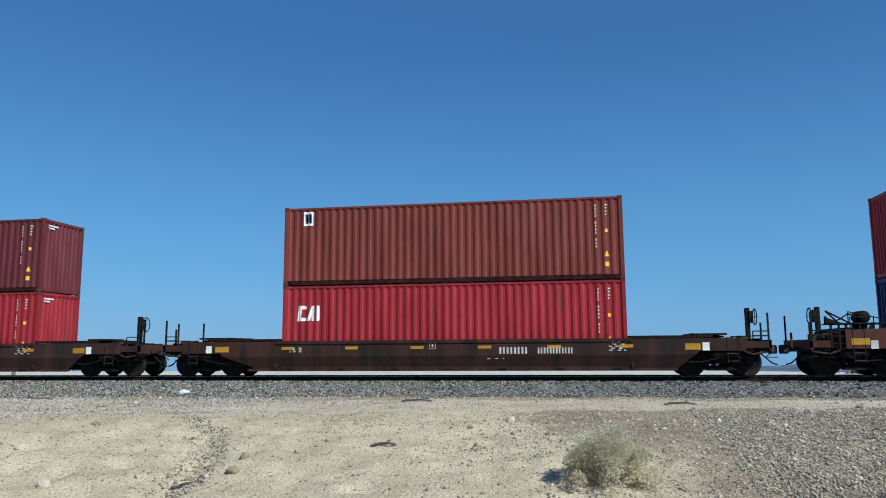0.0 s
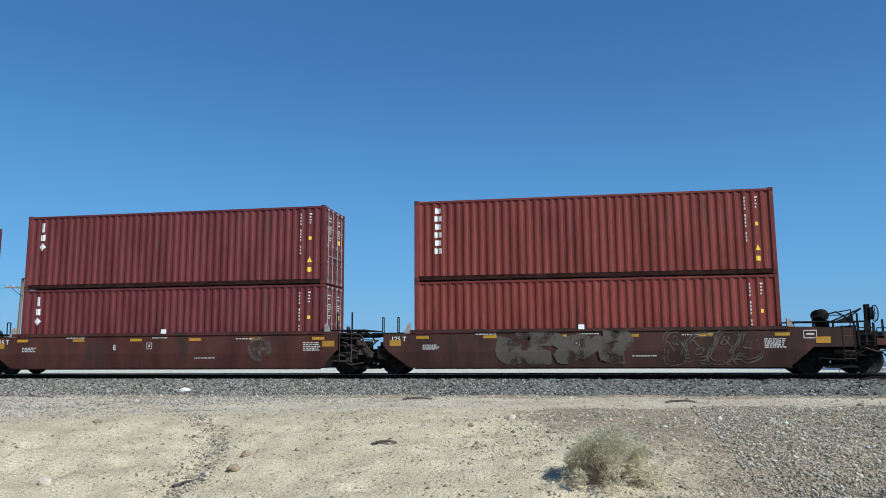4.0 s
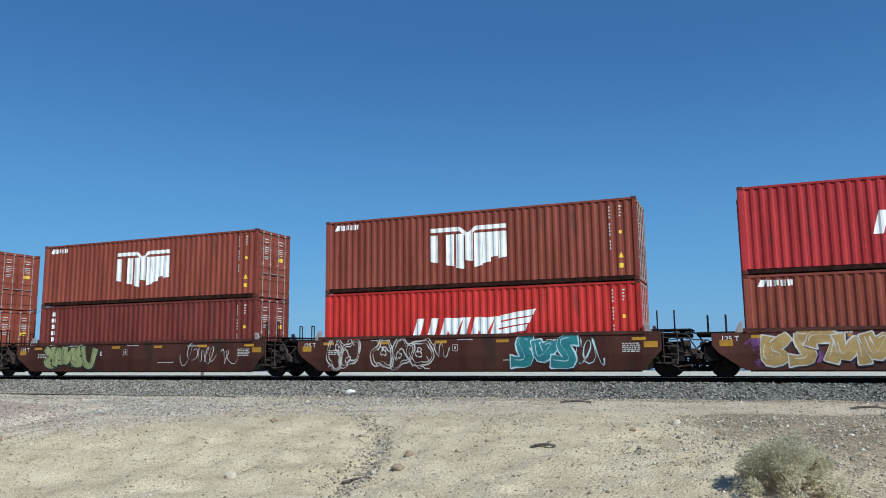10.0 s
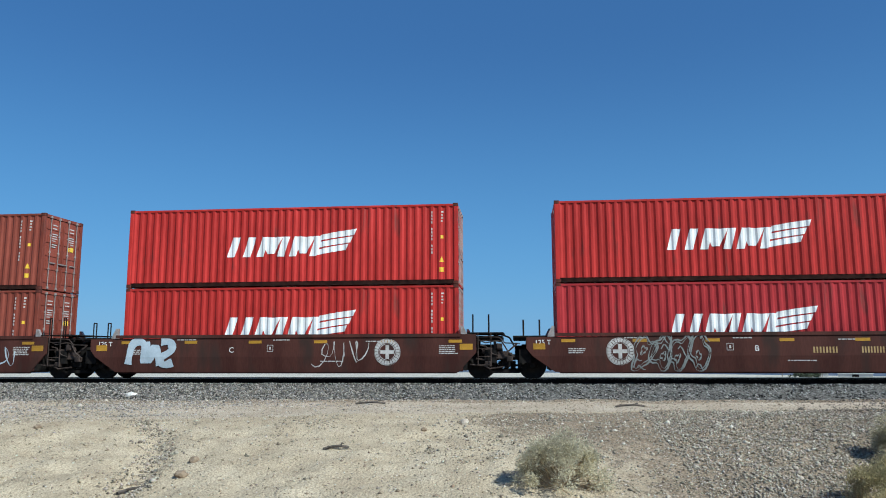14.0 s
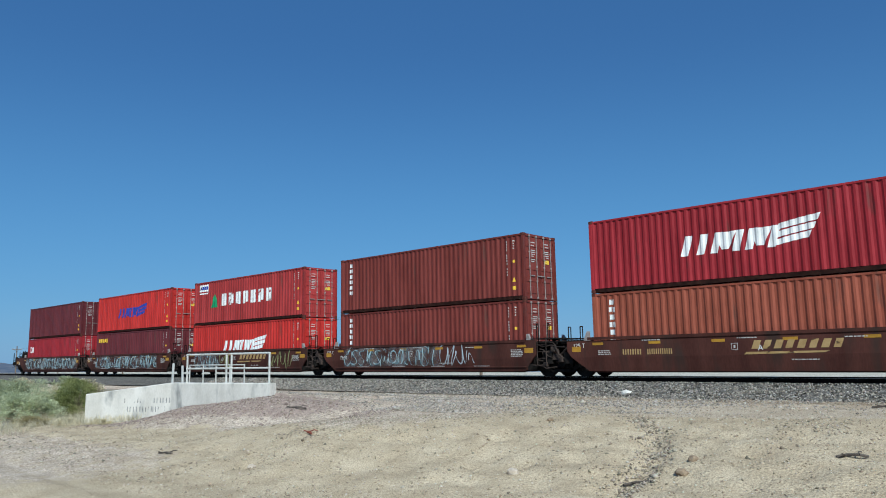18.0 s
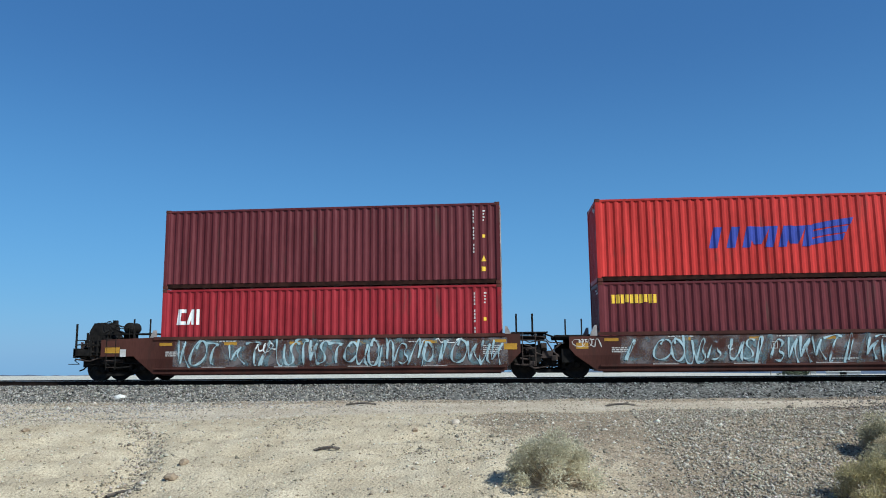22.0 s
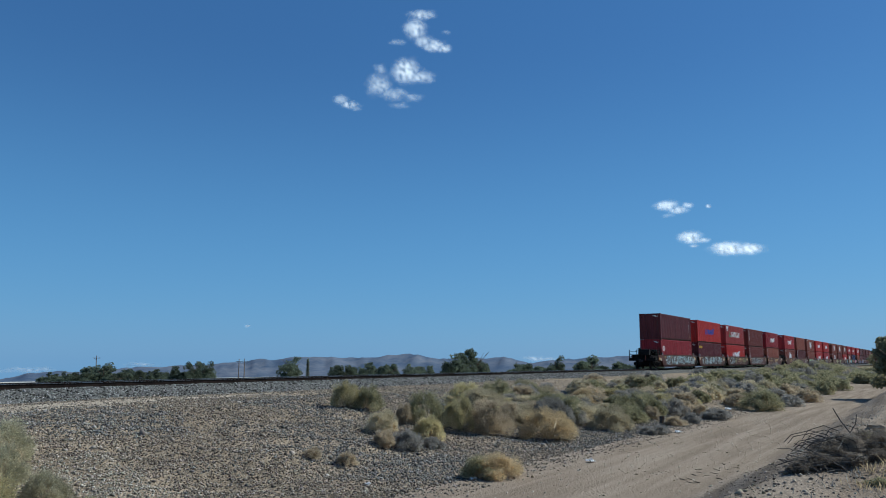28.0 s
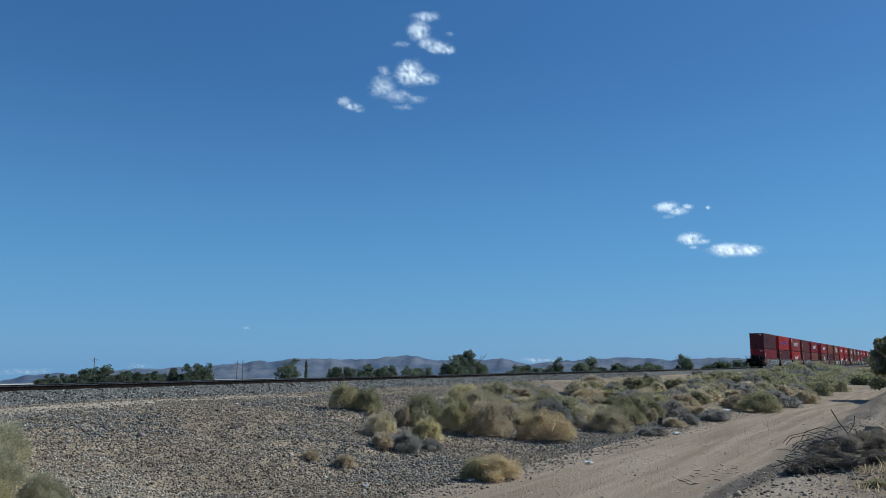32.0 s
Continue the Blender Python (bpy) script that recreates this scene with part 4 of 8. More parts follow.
def ribbon(pts, w, wobble=0.5):
    """A stroke of width w along points in x and z, as outlines."""
    out, pts = [], [Vector(p) for p in pts]
    sides = []
    for i, p in enumerate(pts):
        d = (pts[min(i + 1, len(pts) - 1)] - pts[max(i - 1, 0)]).normalized()
        k = w * (1 - wobble / 2 + wobble * math.sin(i * 0.9))
        sides.append((p + Vector((-d.y, d.x)) * k / 2, p - Vector((-d.y, d.x)) * k / 2))
    for (a, b), (c, d) in zip(sides, sides[1:]):
        out.append([tuple(a), tuple(b), tuple(d), tuple(c)])
    return out


def scrawl(x0, x1, z0, z1, w, seed, size=0.5):
    """Loose looping strokes side by side, like a sprayed scribble; one list of outlines a stroke."""
    rng = random.Random(seed)
    out, x, h = [], x0, z1 - z0
    while x < x1 - 0.15:
        run = min(size * rng.uniform(0.9, 2.6), x1 - x)
        loops = max(1, round(run / (size * rng.uniform(0.3, 0.75))))
        mid, ph, pts = (z0 + z1) / 2, rng.uniform(0, 6.28), []
        for k in range(loops):
            amp, back, tilt, drop = h * rng.uniform(0.2, 0.52), rng.uniform(-0.1, 0.4) * size, rng.uniform(-0.25, 0.4), rng.uniform(-0.12, 0.12) * h
            for i in range(10):
                a = ph + 2 * math.pi * i / 10
                dz = amp * math.sin(a)
                pts.append((x + run * (k + i / 10) / loops + back * math.cos(a) + tilt * dz, min(max(mid + drop + dz, z0), z1)))
        soft = [pts[0]] + [tuple((p[j] + 2 * q[j] + r[j]) / 4 for j in (0, 1)) for p, q, r in zip(pts, pts[1:], pts[2:])] + [pts[-1]]
        pts = soft
        out.append(ribbon(pts, w * rng.uniform(0.8, 1.25)))
        x += run + rng.uniform(-0.05, 0.25) * size
    return out


def tag(x0, x1, z0, z1, w, seed):
    """Angular sprayed signs side by side, like hurried lettering without sense; one list of outlines a sign."""
    rng = random.Random(seed)
    out, x, h = [], x0, z1 - z0
    while x < x1 - 0.3:
        cell = min(h * rng.uniform(0.36, 0.68), x1 - x)
        sign = []
        for _ in range(rng.choice((2, 2, 3, 3))):
            a, lean = rng.choice((0.0, 0.5, 1.0)), rng.uniform(-0.05, 0.2)
            pts = [(a, rng.choice((0.0, 1.0)))]
            for _ in range(rng.choice((1, 2, 2, 3))):
                q = (rng.choice((0.0, 0.45, 1.0)), rng.choice((0.0, 0.5, 1.0)))
                if q != pts[-1]:
                    pts.append(q)
            if len(pts) < 2:
                continue
            for _ in range(2):
                soft = [pts[0]]
                for p, q in zip(pts, pts[1:]):
                    soft += [(p[0] * 0.75 + q[0] * 0.25, p[1] * 0.75 + q[1] * 0.25), (p[0] * 0.25 + q[0] * 0.75, p[1] * 0.25 + q[1] * 0.75)]
                pts = soft + [pts[-1]]
            if rng.random() < 0.25:
                pts = [(0.5 + 0.45 * math.cos(k * 0.6 + a), 0.5 + 0.45 * math.sin(k * 0.6 + a)) for k in range(11)]
            sign.append(ribbon([(x + cell * u + lean * h * v, z0 + h * v) for u, v in pts], w * rng.uniform(0.8, 1.2)))
        out += sign
        x += cell + h * (rng.uniform(-0.05, 0.1) if rng.random() < 0.8 else rng.uniform(0.3, 0.6))
    return out


STROKES = (((0, 1), (0.05, 0.25), (0.35, 0), (0.6, 0.3), (0.62, 1), (0.66, 0.2), (0.95, 0)), ((0.1, 0.1), (0.4, 0.95), (0.75, 0.8), (0.5, 0.45), (0.9, 0.25), (0.6, 0), (0.25, 0.1)),
           ((0.05, 0), (0.15, 0.9), (0.5, 1), (0.55, 0.1), (0.6, 0.95), (0.95, 0.9), (1, 0)), ((0.5, 1), (0.1, 0.8), (0.05, 0.2), (0.5, 0), (0.95, 0.25), (0.9, 0.8), (0.45, 1), (0.3, 0.75)),
           ((0, 0.9), (0.5, 1), (0.95, 0.9), (0.5, 0.85), (0.4, 0), (0.55, 0.05)), ((0.1, 1), (0.2, 0), (0.45, 0.6), (0.8, 1), (0.5, 0.5), (0.95, 0)), ((0.15, 0), (0.35, 1), (0.5, 0.95), (0.3, 0.1)),
           ((0.9, 0.9), (0.4, 1), (0.1, 0.75), (0.7, 0.4), (0.85, 0.1), (0.3, 0), (0, 0.15)))


def cursive(x0, x1, z0, z1, w, seed):
    """Tall crowded sprayed strokes without sense, leaning into each other; one list of outlines a stroke."""
    rng = random.Random(seed)
    out, x, h = [], x0, z1 - z0
    while x < x1 - 0.35:
        cell, lean, k, tall = h * rng.uniform(0.34, 0.66), rng.uniform(-0.05, 0.28), rng.choice(STROKES), rng.uniform(0.68, 1.0)
        pts = [(u + rng.uniform(-0.08, 0.08), v + rng.uniform(-0.06, 0.06)) for u, v in k]
        for _ in range(2):
            soft = [pts[0]]
            for p, q in zip(pts, pts[1:]):
                soft += [(p[0] * 0.75 + q[0] * 0.25, p[1] * 0.75 + q[1] * 0.25), (p[0] * 0.25 + q[0] * 0.75, p[1] * 0.25 + q[1] * 0.75)]
            pts = soft + [pts[-1]]
        out.append(ribbon([(x + cell * u + lean * h * (v - 0.5), min(max(z0 + h * (v * tall + 0.5 - tall / 2), z0), z1)) for u, v in pts], w * rng.uniform(0.8, 1.25)))
        x += cell * (rng.uniform(0.75, 1.05) if rng.random() < 0.85 else rng.uniform(1.2, 1.6))
    return out


BENDS = (((0.75, 0.85), (0.3, 1.0), (0.1, 0.7), (0.8, 0.45), (0.75, 0.05), (0.1, 0.1)), ((0.1, 0.95), (0.8, 1.0), (0.2, 0.08), (0.95, 0.05)), ((0.2, 1.0), (0.15, 0.1), (0.85, 0.05), (0.9, 0.4)),
         ((0.05, 0.9), (0.2, 0.05), (0.75, 0.05), (0.9, 0.95)), ((0.1, 0.02), (0.25, 0.95), (0.7, 0.1), (0.9, 1.0)), ((0.9, 0.95), (0.15, 0.9), (0.6, 0.5), (0.1, 0.1), (0.9, 0.05)),
         ((0.05, 0.05), (0.4, 1.0), (0.85, 0.1), (0.3, 0.42)), ((0.15, 0.02), (0.1, 0.95), (0.85, 0.85), (0.3, 0.5), (0.9, 0.02)))


def blobs(x0, x1, z0, z1, n, seed):
    """Thick bent strokes side by side, without sense, that lean and overlap: outline, shade, fill and a thin inner line for each."""
    rng = random.Random(seed)
    made, cell, h = [], (x1 - x0) / n, z1 - z0
    last = None
    for i in range(n):
        bend_ = rng.choice([q for q in BENDS if q is not last])
        last, lean = bend_, rng.uniform(-0.02, 0.16)
        thick = min(0.4 * h, 0.52 * cell) * rng.uniform(0.9, 1.15)
        side, over = rng.random() < 0.5, rng.random() < 0.5
        pts = [((1 - u if side else u) + rng.uniform(-0.12, 0.12), (1 - v if over else v) + rng.uniform(-0.06, 0.06)) for u, v in bend_]
        for _ in range(2):
            soft = [pts[0]]
            for p, q in zip(pts, pts[1:]):
                soft += [(p[0] * 0.78 + q[0] * 0.22, p[1] * 0.78 + q[1] * 0.22), (p[0] * 0.22 + q[0] * 0.78, p[1] * 0.22 + q[1] * 0.78)]
            pts = soft + [pts[-1]]
        lo, hi = z0 + thick * 0.42, z1 - thick * 0.3
        path = [(x0 + cell * (i + 0.5 + 1.25 * (u - 0.5)) + lean * h * (v - 0.5), lo + (hi - lo) * v) for u, v in pts]
        tip = lambda a, b, d: tuple(p + (p - q) * d / max(math.dist(a, b), 0.01) for p, q in zip(a, b))
        longer = [tip(path[0], path[1], 0.045)] + path + [tip(path[-1], path[-2], 0.045)]
        a, b = len(path) // 6, len(path) - len(path) // 5
        made.append((ribbon(path, thick, 0.14), ribbon(longer, thick + 0.085, 0.14), ribbon([(px + 0.05, pz - 0.04) for px, pz in longer], thick + 0.07, 0.14),
                     ribbon([(px - thick * 0.2, pz + thick * 0.16) for px, pz in path[a:b]], 0.026)))
    return made


def bubble(x0, x1, z0, z1, n, seed):
    """Interlocking hollow swollen signs drawn with a double line; one list of outlines a sign."""
    rng = random.Random(seed)
    made, step_x, h = [], (x1 - x0) / n, z1 - z0
    for i in range(n):
        cx, lean = x0 + (i + 0.5) * step_x, rng.uniform(0.1, 0.35)
        ph, ph2, k = rng.uniform(0, 6), rng.uniform(0, 6), rng.choice((2, 3))

        def ring(size, du, dv, wob):
            pts = []
            for j in range(27):
                a = 2 * math.pi * j / 26
                r = size * (1 + wob * math.sin(k * a + ph) + 0.5 * wob * math.sin((k + 2) * a + ph2))
                pts.append((0.62 * step_x * r * math.cos(a) + du, 0.5 * r * math.sin(a) + dv))
            return pts
        out = []
        for size, du, dv, wob, w in ((0.98, 0, 0, 0.2, 0.05), (0.78, 0.02, 0.01, 0.26, 0.035), (0.22, rng.uniform(-0.1, 0.1), rng.uniform(-0.2, 0.2), 0.3, 0.045)):
            out.append(ribbon([(cx + u + lean * h * v, min(max((z0 + z1) / 2 + h * v, z0 - 0.05), z1 + 0.06)) for u, v in ring(size, du, dv, wob)], w))
        for _ in range(3):
            u, v, t = rng.uniform(-0.5, 0.2) * step_x, rng.choice((-0.45, 0.4, 0.1)), rng.uniform(-0.6, 0.6)
            out.append(ribbon([(cx + u + 0.2 * step_x * s + lean * h * v, min(max((z0 + z1) / 2 + h * (v + t * s * (0.5 - v) * 0.3 + 0.12 * math.sin(s * 2)), z0), z1)) for s in (0, 0.6, 1.2, 1.8, 2.4)], 0.04))
        made.append(out)
    return made


LETTERS = {}


def letter_mesh(text, size):
    k = (text, size)
    if k not in LETTERS:
        cu = bpy.data.curves.new("text", "FONT")
        cu.body, cu.size, cu.align_x = text, size, "CENTER"
        ob = bpy.data.objects.new("text", cu)
        scene.collection.objects.link(ob)
        bpy.context.view_layer.update()
        me = bpy.data.meshes.new_from_object(ob.evaluated_get(bpy.context.evaluated_depsgraph_get()))
        bpy.data.objects.remove(ob)
        me.materials.clear()
        me.materials.append(M["white"])
        LETTERS[k] = me
    return LETTERS[k]


def end_gear(car, kind, s, wheel):
    """Deck, posts, brake stand, coupler of a wagon's end; s: 1 or -1."""
    e = LEN / 2
    X = lambda a: s * (e + a)

    def box(b, x0, x1, *r):
        b.box(min(X(x0), X(x1)), max(X(x0), X(x1)), *r)

    def piece(name, x0, x1, *r):
        b = Build()
        box(b, x0, x1, *r)
        return part(name, b.mesh(name, M["iron"]), car)

    top = 1.53 if kind != "lone" else 1.25
    for y in (-1.34, 1.34) if kind != "lone" else ():
        w = Build().plate([(X(0.1), top - 0.1), (X(0.34), top - 0.1), (X(0.3), top + 0.02), (X(0.18), top + 0.26), (X(0.1), top + 0.26)], y - 0.06, y + 0.06)
        part("container_guide", w.mesh("container_guide", M["bar"]), car, "pale steel container guide")
    if kind == "art":
        piece("end_deck", 0.25, 1.5, -1.3, 1.3, top - 0.12, top - 0.06)
        piece("end_frame", 0.18, 0.28, -1.44, 1.44, 0.3, top - 0.121)
        piece("centre_sill", 0.3, 1.45, -0.3, 0.3, 0.75, 1.15)
        piece("valve_box", 0.9, 1.3, -1.35, -1.1, 0.55, 1.0)
        piece("brake_box", 0.5, 1.2, 0.6, 1.2, 0.7, 1.2)
        for y in (-1.2, -0.4, 0.4, 1.2):
            piece("deck_rib", 0.3, 1.5, y - 0.03, y + 0.03, top - 0.2, top - 0.121)
        for a, h2 in ((0.5, 2.2), (1.05, 2.2)) if s > 0 else ((0.6, 2.0), (1.15, 2.0)):
            p = Build().path([(X(a), -1.2, top - 0.1), (X(a), -1.2, h2), (X(a) - s * 0.02, -1.05, h2), (X(a) - s * 0.02, -1.05, top - 0.1)], 0.022)
            part("grab_post", p.mesh("grab_post", M["iron"]), car, "black upright grab iron")
        if s > 0:
            l = Build()
            for a in (0.68, 1.12):
                l.tube((X(a), -1.46, 0.45), (X(a), -1.46, top + 0.05), 0.018, 6)
            for z in np.arange(0.5, top, 0.27):
                l.tube((X(0.68), -1.46, z), (X(1.12), -1.46, z), 0.014, 6)
            part("ladder", l.mesh("ladder", M["greaseiron"]), car, "dark iron rung ladder")
            g = Build()
            g.tube((X(0.8), -1.2, 0.95), (X(1.5), -1.15, 1.05), 0.1, 10)
            g.path([(X(0.6), -1.3, 0.7), (X(1.1), -1.3, 0.62), (X(1.6), -1.25, 0.85), (X(2.0), -1.2, 1.2)], 0.03)
            g.tube((X(1.25), -1.25, 0.62), (X(1.25), -1.25, 1.3), 0.05, 8)
            g.box(X(1.35), X(1.7), -1.3, -1.1, 0.7, 0.95)
            part("brake_gear", g.mesh("brake_gear", M["greaseiron"]), car, "grimy brake cylinder and pipes")
            for j, (a0, a1, z0, z1) in enumerate(((0.35, 1.3, 1.36, 1.3), (0.4, 1.55, 0.5, 0.42), (0.9, 2.1, 1.45, 1.2), (1.3, 1.9, 1.3, 0.75), (0.75, 1.35, 1.15, 0.8))):
                m_ = (a0 + a1) / 2
                pipe = Build().path([(X(a0), -1.38, z0), (X(m_ - 0.1), -1.4, z0 - 0.04), (X(m_ + 0.1), -1.42, (z0 + z1) / 2 - 0.1), (X(a1), -1.36, z1)], 0.02 + 0.005 * (j % 2))
                part("pipe", pipe.mesh("pipe", M["greaseiron"]), car)
            for a, z in ((1.4, 1.12), (1.0, 0.52), (1.75, 0.7)):
                part("valve_body", Build().box(X(a) - 0.1, X(a) + 0.1, -1.4, -1.2, z - 0.09, z + 0.09, 0.02).mesh("valve_body", M["greaseiron"]), car)
            part("bridge_deck", Build().box(X(0.3), X(1.55), -1.38, 1.38, top + 0.02, top + 0.06).mesh("bridge_deck", M["iron"]), car)
            hoop = Build().path([(X(1.2), -1.1, top - 0.05), (X(1.45), -1.1, top - 0.01), (X(1.75), -1.12, top - 0.12), (X(1.9), -1.12, top - 0.4)], 0.03)
            part("hose", hoop.mesh("hose", M["iron"]), car, "looped black hose between wagons")
        return
    cd = ENDS[kind] - (0.2 if kind == "out" and s < 0 else 0.0)
    d1 = cd - 1.75
    piece("end_deck", 0.2, d1, -1.42, 1.42, top - 0.14, top - 0.08)
    if kind == "lone":
        piece("deck_plate", 0.05, d1 - 0.5, -1.36, 1.36, top + 0.021, top + 0.1)
        piece("deck_step", d1 - 0.95, d1 - 0.05, -1.3, -0.4, top + 0.101, top + 0.16)
    if kind == "out":
        piece("walkway", 0.25, d1 + 0.5, -1.3, -0.2, top + 0.13, top + 0.17)
        for a in (0.3, 0.9, 1.5, d1 + 0.1):
            piece("walkway_leg", a, a + 0.05, -1.28, -1.23, top - 0.079, top + 0.129)
        for a in (d1 + 0.14, d1 + 0.36, d1 + 0.6):
            piece("ladder_frame", a, a + 0.06, -1.46, -1.4, 0.9, top + 0.1)
        for z in (1.02, 1.25, 1.45):
            piece("step", d1 + 0.2, d1 + 0.62, -1.47, -1.41, z, z + 0.035)
        piece("valve_box", d1 + 0.22, d1 + 0.55, -1.38, -1.1, 1.05, top - 0.15)
    piece("underframe", 1.35 if kind == "lone" else 0.42, cd - 0.72, -0.585, 0.585, 0.47, 0.893)
    piece("end_bulkhead", d1, d1 + 0.12, -1.43, 1.43, 0.85, top + 0.02)
    piece("centre_sill", d1 + 0.13, cd - 0.56, -0.32, 0.32, 0.68, 0.975)
    piece("end_platform", d1 + 0.13, cd - 0.56, -1.39, 1.39, 0.98, 1.03)
    piece("body_bolster", 0.25, d1, -0.5, 0.5, 0.9, top - 0.145)
    sill = Build()
    box(sill, d1 + 0.68 if kind == "out" else d1 + 0.15, cd - 0.47, -1.46, -1.4, 0.92, 1.14)
    box(sill, cd - 0.55, cd - 0.47, -1.46, 1.46, 0.84, 1.18)
    part("end_sill", sill.mesh("end_sill", M["iron" if wheel == "rear" else "car" if kind == "out" else "cardark"]), car)
    for a, y, h2 in ((cd - 0.52, -1.42, 2.05), (cd - 0.62, -0.9, 1.75), (cd - 0.52, 1.42, 2.05)):
        part("end_post", Build().box(min(X(a), X(a - 0.05)), max(X(a), X(a - 0.05)), y - 0.03, y + 0.03, 1.1, h2).mesh("end_post", M["iron"]), car, "black upright end post")
    rail_ = Build().path([(X(cd - 0.6), -1.44, 1.3), (X(d1 + 0.2), -1.44, 1.3), (X(d1 + 0.2), -1.44, 1.0)], 0.016)
    if kind == "out":
        rail_.path([(X(d1), -1.3, top), (X(d1), -1.3, top + 0.35), (X(d1 - 0.7), -1.3, top + 0.35), (X(d1 - 0.7), -1.3, top)], 0.016)
    part("handrail", rail_.mesh("handrail", M["iron"]), car)
    # bridging plates and clutter on the deck
    g = Build()
    if kind == "out":
        g.lathe([(0.0, -0.33), (0.17, -0.33), (0.205, -0.26), (0.205, 0.26), (0.17, 0.33), (0.0, 0.33)], -0.75, 18, (X(1.3), top + 0.36))
        g.box(min(X(1.2), X(1.5)), max(X(1.2), X(1.5)), -1.0, -0.5, top - 0.1, top + 0.2)
        part("air_reservoir", g.mesh("air_reservoir", M["iron"], True), car, "round black air reservoir")
        g2 = Build().plate([(X(d1 - 0.15), top + 0.17), (X(d1 + 0.42), top + 0.17), (X(d1 + 0.42), top + 0.42), (X(d1 + 0.36), top + 0.36)], -0.4, -0.2)
        part("brace_plate", g2.mesh("brace_plate", M["iron"]), car)
    else:
        g.add([(X(2.1), -1.1, top + 0.12), (X(3.1), -1.1, top + 0.02), (X(3.1), 1.1, top + 0.02), (X(2.1), 1.1, top + 0.12), (X(2.1), -1.1, top + 0.17), (X(3.1), -1.1, top + 0.07), (X(3.1), 1.1, top + 0.07), (X(2.1), 1.1, top + 0.17)],
              [(0, 1, 2, 3), (4, 7, 6, 5), (0, 4, 5, 1), (1, 5, 6, 2), (2, 6, 7, 3), (3, 7, 4, 0)])
        g.box(min(X(2.3), X(2.7)), max(X(2.3), X(2.7)), -0.9, 0.9, top - 0.1, top + 0.05)
        part("bridge_plate", g.mesh("bridge_plate", M["iron"]), car, "tilted black bridging plate")
    for a in (d1 - 0.32, d1 + 0.02) if kind == "out" else (d1 - 0.1, d1 + 0.24):
        part("ladder_stile", Build().tube((X(a), -1.49, 0.42), (X(a), -1.49, top + 0.02), 0.02, 6).mesh("ladder_stile", M["iron"]), car)
    for z in np.arange(0.5, top, 0.24):
        a = d1 - 0.32 if kind == "out" else d1 - 0.1
        part("ladder_rung", Build().tube((X(a), -1.49, z), (X(a + 0.34), -1.49, z), 0.016, 6).mesh("ladder_rung", M["greaseiron"]), car)
    low_rail = Build().path([(X(cd - 0.56), -1.43, 1.14), (X(cd - 0.56), -1.43, 1.46), (X(d1 + 0.72), -1.43, 1.46), (X(d1 + 0.72), -1.43, 1.14)], 0.018)
    low_rail.path([(X(cd - 0.56), -1.43, 1.32), (X(d1 + 0.72), -1.43, 1.32)], 0.013)
    part("side_rail", low_rail.mesh("side_rail", M["iron"]), car, "black pipe rail over the end platform")
    for a0, z0, a1, z1, y in ((0.6, 0.66, d1 + 0.9, 0.6, -1.25), (d1 - 0.3, 1.0, cd - 0.7, 0.88, -1.3), (d1 + 0.1, 1.3, cd - 0.65, 1.08, -1.1), (1.0, 0.52, d1 + 0.4, 0.78, -1.32)):
        part("brake_pipe", Build().path([(X(a0), y, z0), (X((a0 + a1) / 2), y - 0.03, z0 - 0.05), (X(a1), y, z1)], 0.024, 6).mesh("brake_pipe", M["iron"]), car)
    for a, z, w_, h_ in ((d1 + 0.5, 1.12, 0.16, 0.2), (d1 + 0.85, 1.1, 0.12, 0.13), (cd - 0.9, 1.12, 0.1, 0.1)):
        part("valve_body", Build().box(X(a) - w_, X(a) + w_, -1.36, -1.12, z - h_, z + h_, 0.02).mesh("valve_body", M["greaseiron"]), car)
    if kind == "out":
        for x0, z0 in ((1.62, top + 0.16), (1.95, top + 0.14)):
            part("stand_brace", Build().tube((X(x0), -0.78, z0), (X(d1 + 0.55), -0.78, top + 0.58), 0.028, 6).mesh("stand_brace", M["iron"]), car, "sloping black strut of the brake stand")
        part("reservoir_pipe", Build().path([(X(1.5), -0.9, top + 0.4), (X(1.75), -0.95, top + 0.47), (X(2.0), -0.98, top + 0.3), (X(2.25), -0.95, top + 0.2)], 0.025, 6).mesh("reservoir_pipe", M["iron"]), car)
        grid = Build().path([(X(d1 + 0.05), -1.3, top + 0.17), (X(d1 + 0.05), -1.3, top + 0.52), (X(0.9), -1.3, top + 0.3), (X(0.9), -1.3, top + 0.17)], 0.018)
        part("deck_rail", grid.mesh("deck_rail", M["iron"]), car)
    b2 = Build()
    for a in (d1 + 0.25, d1 + 0.6, d1 + 0.95):
        b2.box(min(X(a), X(a + 0.2)), max(X(a), X(a + 0.2)), -1.2, -0.8, 0.8, top - 0.1 - 0.08 * (a - d1))
    b2.path([(X(d1 + 0.2), -1.35, 0.9), (X(d1 + 0.7), -1.38, 0.72), (X(cd - 0.5), -1.35, 0.8)], 0.028)
    b2.tube((X(d1 - 0.5), -1.2, 0.72), (X(d1 + 0.3), -1.2, 0.72), 0.09, 10)
    part("brake_gear", b2.mesh("brake_gear", M["greaseiron"]), car, "grimy brake gear behind the end sill")
